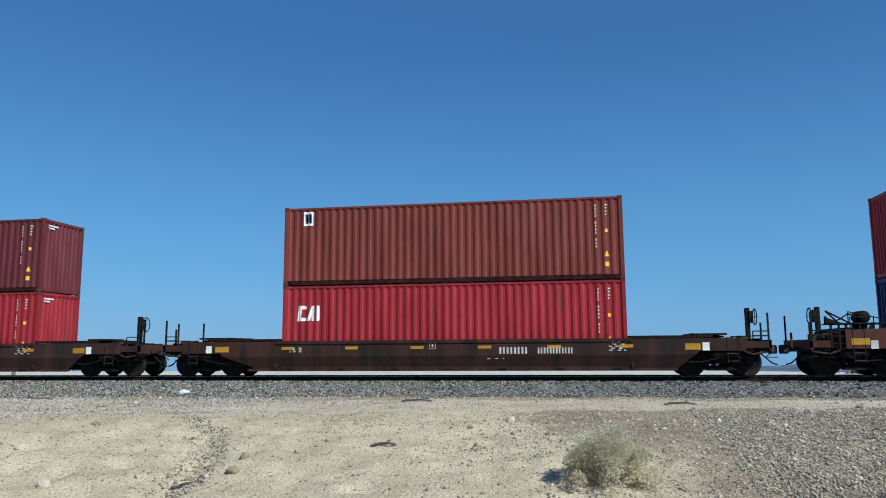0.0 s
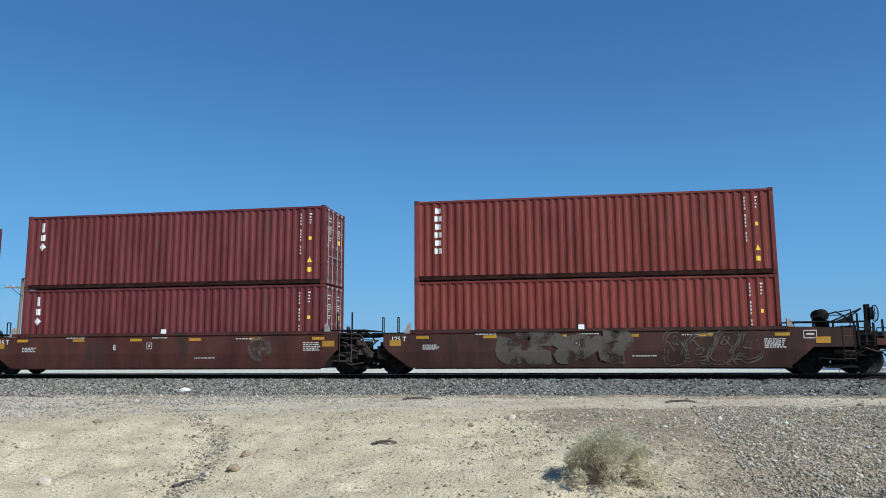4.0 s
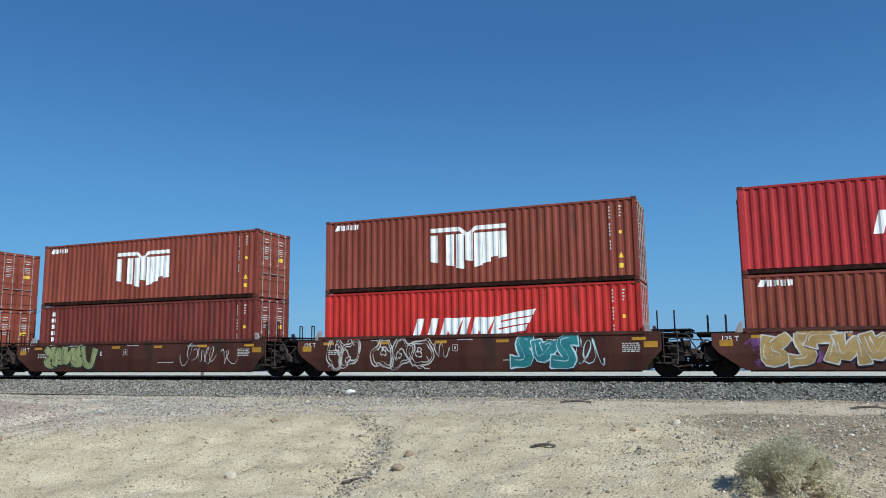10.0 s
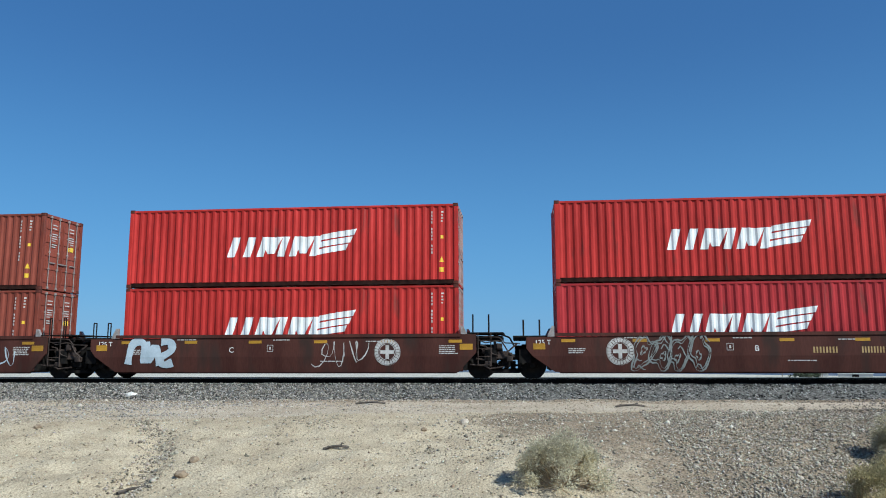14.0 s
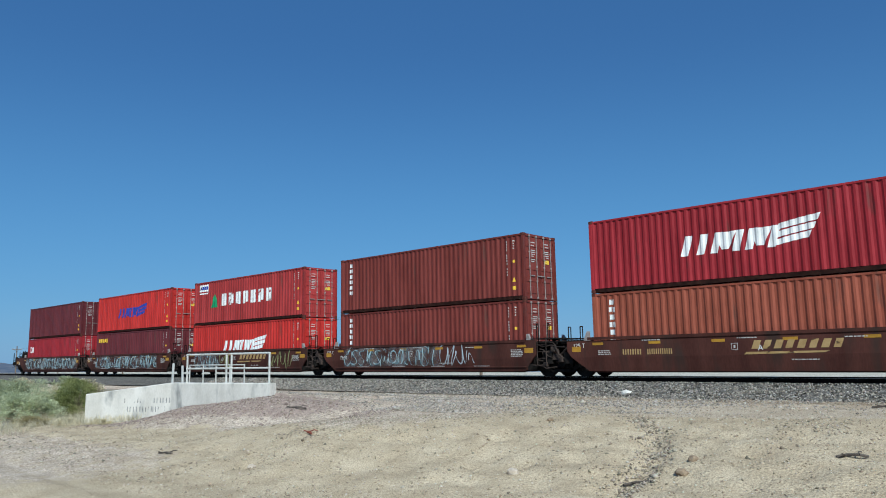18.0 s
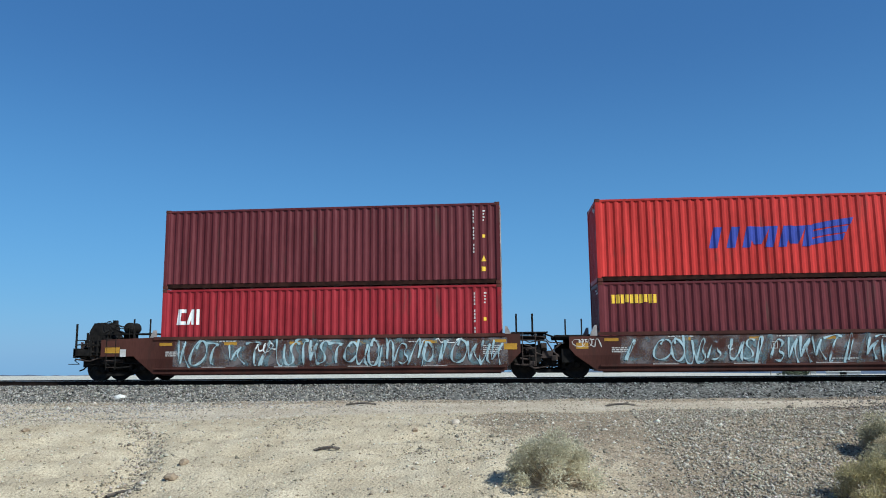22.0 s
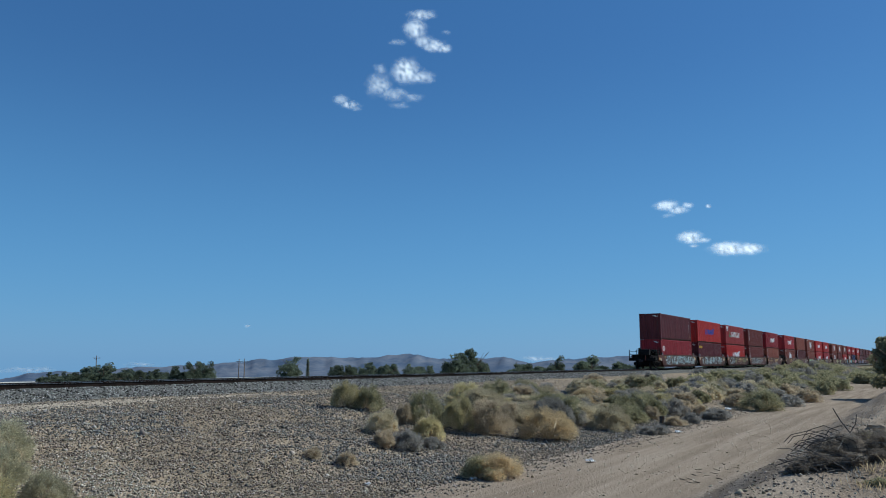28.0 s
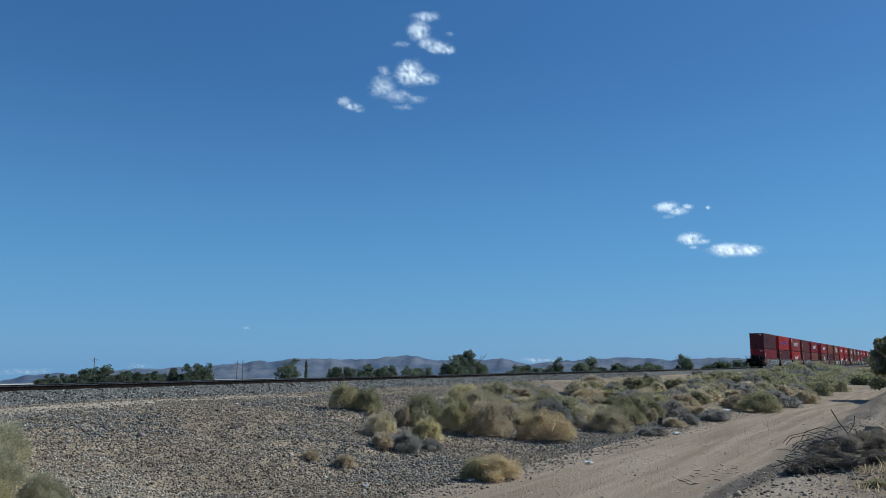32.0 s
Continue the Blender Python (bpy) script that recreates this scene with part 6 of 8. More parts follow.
for i, (s, left, right, upper, lower, doors, letter, sprays) in enumerate(TRAIN):
    x = s + LEN / 2
    lone = left == "lone"
    what = "sooty brown steel well wagon" if lone else "brown steel articulated well wagon"
    if sprays and any(k[0] in ("blobs", "scrawl", "outline", "cursive") for k in sprays):
        what += " with graffiti on its side"
    if i > 18:
        what = what.replace(" with graffiti on its side", " with ledge and graffiti")
    if 3 < i < 9:
        what = "brown well wagon with a white plate and faint graffiti"
    car = well_car(left, right, pose(x, TRACK_Y, RAIL_Z), letter, sprays, "cardark" if lone else "carsoot" if i == 4 else "car", what + " on rails", ((True, False) if i == 3 else (False, True)) if lone else ("rear" if i == 23 else True, True))
    MOVING.append((car, x, TRACK_Y, RAIL_Z))
    flat = upper[1] == "word" and lone
    h = 2.59 if flat else 2.885
    zj = 4.74 if flat else 5.0
    for (colour, mark), z, where in ((lower, zj - 0.012 - h, "in a wagon"), (upper, zj, "stacked on top")):
        MOVING.append((container(colour, mark, pose(x, TRACK_Y, z), h, doors, where), x, TRACK_Y, z))


# ---- culvert wall with railing ----
def wall_run(b, a, c, z0, top_a, top_c, thick=0.32, bevel=0.03):
    """An upright wall from a to c (x, y), its top sloping from top_a to top_c, with a chamfered coping edge."""
    a, c = Vector(a), Vector(c)
    d = (c - a).normalized()
    n = Vector((d.y, -d.x))
    pts = []
    for p, top in ((a, top_a), (c, top_c)):
        for off, z in ((0, z0), (0, top - bevel), (-bevel, top), (-thick + bevel, top), (-thick, top - bevel), (-thick, z0)):
            q = p + n * off
            pts.append((q.x, q.y, z))
    f = [(i, (i + 1) % 6, 6 + (i + 1) % 6, 6 + i) for i in range(6)] + [tuple(range(5, -1, -1)), tuple(range(6, 12))]
    return b.add(pts, f)


culvert = thing("culvert_headwall", None, "pale weathered concrete culvert wall with a wing beside the track", "retaining wall")
CORNER, HEAD_END, WING_END = (-27.7, 14.4), (-22.3, 15.28), (-31.05, 12.5)
part("head_wall", wall_run(Build(), CORNER, HEAD_END, -0.3, 1.8, 1.8).mesh("head_wall", M["concrete"]), culvert)
part("wing_wall", wall_run(Build(), WING_END, CORNER, -0.3, 1.38, 1.8).mesh("wing_wall", M["concrete"]), culvert)
script = Build()
d = (Vector(CORNER) - Vector(WING_END)).normalized()
for row, (z, runs) in enumerate(((1.02, (0.28, 0.2, 0.2, 0.2, 0, 0.22, 0.2, 0.24, 0.2)), (0.68, (0.2, 0.24, 0.2, 0.2, 0.12, 0.2, 0.22)))):
    u = 1.75 + 0.15 * row
    for w in runs:
        if w:
            for k in (0.12, 0.7):
                p, q = Vector(WING_END) + d * (u + w * k), Vector(WING_END) + d * (u + w * k + 0.04)
                o = Vector((d.y, -d.x)) * 0.006
                script.add([(p.x + o.x, p.y + o.y, z), (q.x + o.x, q.y + o.y, z), (q.x + o.x, q.y + o.y, z + 0.2), (p.x + o.x, p.y + o.y, z + 0.2)], [(0, 1, 2, 3)])
        u += (w or 0.15) + 0.06
tagged(part("faded_writing", script.mesh("faded_writing", material("faded_grey_paint", (0.2, 0.2, 0.19), (0.32, 0.31, 0.3), alpha_noise=(0.4, 0.5))), culvert, "faded grey unreadable writing"), kind="stuff")


def railing(a, c, z, h, posts, r, label):
    t = thing("pipe_railing", None, label, "railing")
    a, c = Vector((*a, z)), Vector((*c, z))
    for u in posts:
        p = a.lerp(c, u)
        part("post", Build().tube(p, p + Vector((0, 0, h)), r, 8).mesh("post", M["railpaint"]), t)
        part("base_plate", Build().box(p.x - 0.08, p.x + 0.08, p.y - 0.08, p.y + 0.08, z, z + 0.012).mesh("base_plate", M["railpaint"]), t)
    for k in (0.5, 1.0) if r > 0.036 else (1.0,):
        e = (c - a).normalized() * r
        part("rail_bar", Build().tube(a - e + Vector((0, 0, h * k)), c + e + Vector((0, 0, h * k)), r * 0.95, 8).mesh("rail_bar", M["railpaint"]), t)
    return t


railing((-27.0, 14.68), (-22.5, 15.4), 1.8, 1.07, (0, 0.5, 0.56, 1), 0.038, "grey-white welded pipe railing on the culvert wall")
railing((-31.4, 17.2), (-27.4, 17.5), 1.42, 1.02, (0, 0.26, 0.5, 0.75, 1), 0.028, "thin grey-white pipe railing behind the culvert wall")
for x, y, z0, h, lean in ((-28.1, 14.65, 1.7, 0.85, 4), (-29.4, 15.8, 1.2, 1.25, -3)):
    t = thing("marker_post", pose(x, y, z0, 0, lean, 0), "leaning white-painted marker post beside the culvert", "post")
    part("shaft", Build().box(-0.055, 0.055, -0.03, 0.03, -0.2, h, 0.012).mesh("shaft", M["railpaint"]), t)

# ---- utility poles ----
def utility_pole(az, dist, top, arm=2.5, lean=0.0, box=False):
    """top: degrees of its tip above the eye's level."""
    x, y = -dist * math.sin(radians(az)), dist * math.cos(radians(az))
    height = EYE + dist * math.tan(radians(top)) - float(ground_z([x], [y])[0])
    t = thing("utility_pole", pose(x, y, float(ground_z([x], [y])[0]), 0, lean, az), "grey weathered timber utility pole with a crossarm", "utility pole", "poles along the railway")
    part("shaft", Build().tube((0, 0, -0.5), (0, 0, height), 0.17, 10, 0.11).mesh("shaft", M["wood"]), t)
    part("crossarm", Build().box(-arm / 2, arm / 2, -0.16, -0.06, height - 0.95, height - 0.82).mesh("crossarm", M["wood"]), t)
    for k in (-0.45, -0.25, 0.25, 0.45):
        part("insulator", Build().tube((k * arm, -0.11, height - 0.82), (k * arm, -0.11, height - 0.62), 0.05, 7, 0.03).mesh("insulator", M["dimwhite"]), t)
    for s in (-1, 1):
        part("brace", Build().tube((s * arm * 0.3, -0.12, height - 0.95), (0, -0.15, height - 1.6), 0.025, 5).mesh("brace", M["iron"]), t)
    if box:
        part("panel", Build().add([(-0.1, -0.4, height - 0.1), (0.9, -0.4, height + 0.35), (0.9, 0.5, height + 0.35), (-0.1, 0.5, height - 0.1), (-0.1, -0.4, height - 0.15), (0.9, -0.4, height + 0.3), (0.9, 0.5, height + 0.3), (-0.1, 0.5, height - 0.15)],
                                  [(0, 1, 2, 3), (7, 6, 5, 4), (0, 4, 5, 1), (1, 5, 6, 2), (2, 6, 7, 3), (3, 7, 4, 0)]).mesh("panel", M["iron"]), t, "tilted dark solar panel")
    return t


for az, dist, top, arm, lean, box in ((39.5, 75, 4.97, 2.6, 0.8, True), (65.8, 165, 2.82, 3.2, 0, False), (72.4, 230, 1.26, 2.4, 0, False), (69.9, 420, 0.35, 3, 0, False),
                                      (-18.7, 330, -0.1, 1.6, 0, False), (-21.2, 400, -0.55, 1.4, 0, False), (-31.2, 300, 0.18, 2.6, 0, False), (-40.9, 250, 0.0, 2.0, 0, False), (-41.3, 255, 0.02, 2.2, 0, False),
                                      (-62.0, 420, -0.1, 2.0, 0, False), (-67.5, 450, 0.0, 2.0, 0, False), (-73.0, 480, 0.1, 2.0, 0, False)):
    utility_pole(az, dist, top, arm, lean, box)

def wire_run(a, b, sag, label):
    """A thin slack wire between two points."""
    a, b = Vector(a), Vector(b)
    pts = [a.lerp(b, k / 12) - Vector((0, 0, sag * 4 * (k / 12) * (1 - k / 12))) for k in range(13)]
    t = thing("utility_wire", None, label, "wire", "wires between the poles")
    part("strand", Build().path(pts, 0.007, 4).mesh("strand", M["iron"]), t)


def pole_top(az, dist, top, off):
    s, c = math.sin(radians(az)), math.cos(radians(az))
    return (-dist * s + off * c, dist * c + off * s, EYE + dist * math.tan(radians(top)) - 0.65)


for off in (-1.1, -0.6, 0.6, 1.1):
    wire_run(pole_top(39.5, 75, 4.97, off), pole_top(65.8, 165, 2.82, off), 1.6, "thin dark slack wire between timber poles")
    wire_run(pole_top(65.8, 165, 2.82, off), pole_top(72.4, 230, 1.26, off), 1.2, "thin dark slack wire between timber poles")

# ---- plants ----
def leaf_material(name, low, high, scale, vary=0.2):
    """Thin leaves that let some light through."""
    m = bpy.data.materials.new(name)
    m.use_nodes = True
    n, link = m.node_tree.nodes, m.node_tree.links.new
    n.remove(n["Principled BSDF"])
    dif, tra, mix = n.new("ShaderNodeBsdfDiffuse"), n.new("ShaderNodeBsdfTranslucent"), n.new("ShaderNodeMixShader")
    tc, no, r = n.new("ShaderNodeTexCoord"), n.new("ShaderNodeTexNoise"), n.new("ShaderNodeValToRGB")
    no.inputs["Scale"].default_value, no.inputs["Detail"].default_value = scale, 5.0
    link(tc.outputs["Object"], no.inputs["Vector"])
    r.color_ramp.elements[0].position, r.color_ramp.elements[1].position = 0.35, 0.65
    r.color_ramp.elements[0].color, r.color_ramp.elements[1].color = (*low, 1), (*high, 1)
    g, ad, sb = n.new("ShaderNodeNewGeometry"), n.new("ShaderNodeMath"), n.new("ShaderNodeMath")
    ad.operation, sb.operation = "MULTIPLY_ADD", "SUBTRACT"
    link(no.outputs["Fac"], sb.inputs[0])
    sb.inputs[1].default_value = 0.15
    link(g.outputs["Random Per Island"], ad.inputs[0])
    ad.inputs[1].default_value = 0.3
    link(sb.outputs[0], ad.inputs[2])
    link(ad.outputs[0], r.inputs["Fac"])
    info, rng_, hsv = n.new("ShaderNodeObjectInfo"), n.new("ShaderNodeMapRange"), n.new("ShaderNodeHueSaturation")
    link(info.outputs["Random"], rng_.inputs["Value"])
    rng_.inputs["To Min"].default_value, rng_.inputs["To Max"].default_value = 1 - vary, 1 + vary
    link(rng_.outputs[0], hsv.inputs["Value"])
    link(r.outputs["Color"], hsv.inputs["Color"])
    for node in (dif, tra):
        link(hsv.outputs["Color"], node.inputs["Color"])
    mix.inputs["Fac"].default_value = 0.48
    link(dif.outputs[0], mix.inputs[1])
    link(tra.outputs[0], mix.inputs[2])
    link(mix.outputs[0], n["Material Output"].inputs["Surface"])
    return m


leaf_sage = leaf_material("pale_sage_leaves", (0.54, 0.485, 0.335), (0.82, 0.745, 0.54), 3.0)
leaf_green = leaf_material("olive_green_leaves", (0.2, 0.185, 0.105), (0.44, 0.395, 0.235), 3.0)
leaf_tan = leaf_material("dry_tan_twigs", (0.37, 0.295, 0.2), (0.68, 0.55, 0.38), 3.0)
leaf_straw = leaf_material("straw_olive_twigs", (0.36, 0.31, 0.16), (0.66, 0.56, 0.32), 3.0)
leaf_oliv = leaf_material("light_olive_leaves", (0.36, 0.305, 0.2), (0.66, 0.56, 0.375), 3.0)
leaf_ochre = leaf_material("ochre_flowering_twigs", (0.43, 0.33, 0.19), (0.72, 0.56, 0.34), 3.0)
leaf_grey = leaf_material("dead_grey_twigs", (0.22, 0.2, 0.175), (0.42, 0.385, 0.34), 3.0)
leaf_brown = leaf_material("dead_dark_brush", (0.19, 0.155, 0.122), (0.36, 0.3, 0.24), 3.0)
leaf_dusty = leaf_material("dusty_sage_leaves", (0.37, 0.335, 0.215), (0.63, 0.565, 0.38), 3.0)
leaf_pale = leaf_material("pale_green_weed_leaves", (0.34, 0.37, 0.22), (0.6, 0.62, 0.41), 2.0)
leaf_fresh = leaf_material("fresh_green_leaves", (0.2, 0.225, 0.08), (0.42, 0.43, 0.19), 2.0)
leaf_dark = leaf_material("dark_green_tree_leaves", (0.085, 0.1, 0.07), (0.18, 0.205, 0.14), 0.5, 0.25)
bark = material("brown_bark", (0.07, 0.05, 0.035), (0.14, 0.1, 0.07), rough=0.9, scale=3, fine=20, bump=0.4)


def blades(points, dirs, length, width, rng):
    """Thin leaves at points along dirs: corners and faces as arrays."""
    n = len(points)
    side = np.cross(dirs, rng.normal(size=(n, 3)))
    side /= np.linalg.norm(side, axis=1, keepdims=True) + 1e-9
    l, w = (length * rng.uniform(0.6, 1.4, n) * np.where(rng.uniform(0, 1, n) < 0.05, 1.7, 1.0))[:, None], (width * rng.uniform(0.7, 1.3, n))[:, None]
    a, b, c, d = points, points + dirs * l * 0.5 + side * w, points + dirs * l, points + dirs * l * 0.5 - side * w
    v = np.stack([a, b, c, d], 1).reshape(-1, 3)
    return v, np.arange(4 * n).reshape(-1, 4)


def quads_mesh(name, v, f, mat):
    me = bpy.data.meshes.new(name)
    me.vertices.add(len(v))
    me.vertices.foreach_set("co", v.astype(np.float32).ravel())
    k = f.shape[1]
    me.loops.add(f.size)
    me.loops.foreach_set("vertex_index", f.ravel().astype(np.int32))
    me.polygons.add(len(f))
    me.polygons.foreach_set("loop_start", np.arange(0, f.size, k, dtype=np.int32))
    me.update(calc_edges=True)
    me.materials.append(mat)
    return me


def bush_meshes(seed, n=15000, size=0.052, broad=0.13):
    """A unit-wide bush (about 1 m wide, 0.62 m high): a mound of many rounded tufts of fine leaves with gaps and an uneven outline."""
    rng = np.random.default_rng(seed)
    m = 38
    th, u = rng.uniform(0, 2 * np.pi, m), rng.uniform(0, 1, m) ** 1.1
    r = np.sqrt(np.clip(1 - u * u, 0, 1)) * rng.uniform(0.75, 1.05, m)
    c = np.stack([0.4 * r * np.cos(th), 0.4 * r * np.sin(th), 0.07 + 0.43 * u * rng.uniform(0.75, 1.1, m)], 1)
    rad = rng.uniform(0.065, 0.15, m)
    k = rng.integers(0, m, n)
    d = rng.normal(size=(n, 3))
    d /= np.linalg.norm(d, axis=1, keepdims=True)
    p = c[k] + d * (rad[k] * rng.uniform(0.2, 1.15, n) ** 0.7)[:, None]
    p[:, 2] = np.abs(p[:, 2]) + 0.004
    w = d + (p - np.array([0, 0, -0.1])) * 0.6 + rng.normal(0, 0.55, (n, 3))
    v, f = blades(p, w / (np.linalg.norm(w, axis=1, keepdims=True) + 1e-9), size, size * broad, rng)
    n2 = 120
    root = np.stack([rng.normal(0, 0.05, n2), rng.normal(0, 0.05, n2), np.zeros(n2)], 1)
    sd = c[rng.integers(0, m, n2)] - root + rng.normal(0, 0.05, (n2, 3))
    sd[:, 2] = np.abs(sd[:, 2])
    sv, sf = blades(root, sd / np.linalg.norm(sd, axis=1, keepdims=True), 0.4, 0.006, rng)
    return (v, f), (sv, sf)


BUSHES = [bush_meshes(s, 15000, 0.03, 0.17) for s in (1, 2, 3, 4, 5)] + [bush_meshes(s, 9000, 0.036, 0.27) for s in (1, 2, 3, 4, 5)] + [bush_meshes(s, 3600, 0.05, 0.36) for s in (1, 2, 3, 4, 5)]
BUSH_KEPT = {}


def bush(x, y, width, height, tone, i, turn=0.0, label="", z=None):
    mat, twig = dict(dark=(leaf_brown, leaf_grey), straw=(leaf_straw, leaf_tan), olive=(leaf_oliv, leaf_tan), green=(leaf_green, leaf_tan), sage=(leaf_sage, leaf_tan), ochre=(leaf_ochre, leaf_tan), tan=(leaf_tan, leaf_tan), grey=(leaf_grey, leaf_grey), dusty=(leaf_dusty, leaf_tan), pale=(leaf_pale, leaf_tan), fresh=(leaf_fresh, leaf_tan))[tone]
    i = i % 5 + (0 if width / math.hypot(x, y) > 0.05 else 5 if math.hypot(x, y) < 42 else 10)
    z = float(ground_z([x], [y])[0]) - 0.03 if z is None else z
    what = dict(dark="dead dark brushwood", straw="straw-yellow dry desert shrub", olive="light olive desert shrub", green="olive-green desert shrub", sage="pale sage-green desert shrub", ochre="ochre yellow dry desert shrub", tan="dry tan desert shrub", grey="dead grey desert shrub", dusty="dusty sage desert shrub", pale="pale green leafy shrub", fresh="bright green leafy shrub")[tone]
    t = thing("desert_shrub", Matrix.Translation((x, y, z)) @ pose(0, 0, 0, 0, 0, turn) @ Matrix.Diagonal((width, width, height / 0.74, 1)), what + (label or " rooted in the gravel bank"), "shrub", "shrubs on the bank")
    k = (i, tone)
    if k not in BUSH_KEPT:
        BUSH_KEPT[k] = (quads_mesh("foliage", *BUSHES[i][0], mat), quads_mesh("stem", *BUSHES[i][1], twig))
    for name, me in zip(("foliage", "stem"), BUSH_KEPT[k]):
        part(name, me, t)
    return t


near_shrubs = ((0.66, 12.75, 1.42, 1.12, "sage"), (7.2, 14.9, 1.25, 1.08, "dusty"), (5.55, 12.2, 1.15, 1.0, "straw"), (6.8, 12.45, 0.8, 0.75, "dusty"), (6.6, 13.6, 1.05, 0.92, "dusty"), (7.0, 14.4, 0.85, 0.85, "olive"), (6.45, 10.8, 0.8, 0.5, "straw"),
               (14.8, 8.45, 1.2, 0.7, "ochre"), (14.5, 8.65, 0.9, 0.62, "green"))
bank_shrubs_a = (
    (13.3, 12.6, 0.44, 0.35, "tan"), (13.5, 11.7, 0.47, 0.38, "tan"), (15.8, 12.4, 0.62, 0.47, "tan"), (16.4, 12.1, 0.82, 0.6, "grey"), (17.5, 12, 0.68, 0.37, "grey"),
    (17.9, 14.1, 0.97, 0.77, "olive"), (18.6, 12.9, 0.91, 0.72, "straw"), (19.5, 14.5, 0.58, 0.72, "tan"), (20.2, 17.6, 1.14, 1.02, "straw"), (20.4, 14.3, 1.38, 1.13, "green"),
    (20.5, 13, 1.09, 1.2, "straw"), (20.7, 17, 1.01, 0.91, "green"), (21.1, 12.2, 1.49, 1.23, "tan"), (22.2, 10.7, 1.79, 1.1, "ochre"), (23.3, 12.7, 0.94, 0.91, "tan"),
    (26.6, 8.6, 1.06, 0.36, "grey"), (26.7, 10.3, 1.55, 0.98, "olive"), (26.7, 12, 1.11, 1.11, "green"), (26.9, 13.3, 1.42, 0.93, "green"), (27.1, 16.9, 1.8, 1.12, "straw"))
bank_shrubs_b = (
    (28.7, 16.3, 1.55, 1.32, "green"), (30.1, 10.7, 1.36, 0.76, "green"), (30.5, 9, 0.9, 0.43, "tan"), (31.8, 10.4, 0.8, 0.61, "tan"),
    (32.1, 8.8, 0.71, 0.49, "grey"), (32.6, 10.6, 1.14, 0.91, "green"), (33.4, 12.4, 1.51, 0.93, "green"), (33.4, 14, 1.62, 0.95, "ochre"), (34.5, 8.3, 1.42, 0.52, "grey"),
    (34.5, 16.7, 1.18, 0.79, "grey"), (35.7, 9.3, 0.7, 0.56, "tan"), (35.9, 12.5, 1.08, 0.94, "grey"), (36.2, 10.3, 1.16, 0.66, "tan"), (41.9, 12.7, 1.24, 0.78, "green"),
    (42.4, 7.9, 2.23, 1.21, "green"), (43.4, 11.4, 1.28, 0.79, "green"), (46.6, 19, 1.66, 0.89, "tan"), (47.7, 7.3, 1.37, 0.71, "grey"), (48, 16.7, 1.92, 1.16, "olive"))
bank_shrubs_c = (
    (50, 10.8, 1.33, 0.79, "tan"), (50.3, 12.2, 1.1, 0.93, "green"), (51, 16.4, 1.27, 0.93, "green"), (51.4, 14, 1.14, 0.81, "grey"),
    (53, 7.1, 1.64, 0.95, "tan"), (53.8, 16, 1.2, 0.76, "green"), (57.1, 8.8, 1.64, 1.09, "tan"), (61, 13.8, 1.48, 0.84, "grey"), (66, 7.5, 1.57, 1.25, "green"),
    (71.2, 14.6, 2.4, 1.02, "green"), (73.5, 13.5, 2.12, 1.21, "green"), (76.4, 7.7, 2.18, 1.32, "green"), (84.1, 11.1, 2.01, 1.09, "green"), (90.6, 15, 3.03, 0.96, "green"),
    (100.8, 7, 2.87, 1.5, "green"), (110.8, 12.5, 3.68, 1.11, "green"), (113.2, 9.6, 2.69, 1.51, "tan"))
for i, row in enumerate(near_shrubs + bank_shrubs_a + bank_shrubs_b + bank_shrubs_c):
    bush(row[0], row[1], row[2] * 1.18, row[3] * (1.15 if row[0] > 15 else 1.0), row[4], i, i * 67.0)
rng = random.Random(7)
FAR_SCRUB = []
# the rest of the thicket along the top and the foot of the bank, denser far off
for i in range(350):
    x = 24 + 130 * (i / 350) ** 1.4 + rng.uniform(-1, 1)
    top, low = np.interp(x, [24, 45, 70, 150], [16.0, 18.0, 18.6, 19.5]), np.interp(x, [24, 32, 50, 100, 150], [12.0, 10.3, 8.4, 7.5, 7.2])
    y, s = rng.uniform(low, top), rng.uniform(0.9, 2.1) * (1 + max(0, x - 60) / 90)
    if x > 62:
        FAR_SCRUB.append((x, y, s, rng.uniform(0.6, 0.9), rng.randrange(3), rng.uniform(0, 360), rng.random() < 0.66))
    else:
        bush(x, y, s, s * rng.uniform(0.42, 0.66), rng.choice(("green", "olive", "grey", "olive", "tan", "grey", "straw")), rng.randrange(5), rng.uniform(0, 360))
clumps = [bush_meshes(s, 2000, 0.055, 0.42)[0][0] for s in (11, 12, 13)]
for tone, mat in ((True, leaf_green), (False, leaf_grey)):
    all_v = []
    for x, y, s, tall, k, turn, olive in FAR_SCRUB:
        if olive == tone:
            m = np.array((Matrix.Translation((x, y, float(ground_z([x], [y])[0]) - 0.03)) @ pose(0, 0, 0, 0, 0, turn) @ Matrix.Diagonal((s, s, s * tall, 1))))
            all_v.append(clumps[k] @ m[:3, :3].T + m[:3, 3])
    all_v = np.concatenate(all_v)
    tagged(new("distant_scrub", quads_mesh("distant_scrub", all_v, np.arange(len(all_v)).reshape(-1, 4), mat)), ("olive-green" if tone else "dry grey") + " low scrub thick along the far bank", "scrub", kind="stuff")
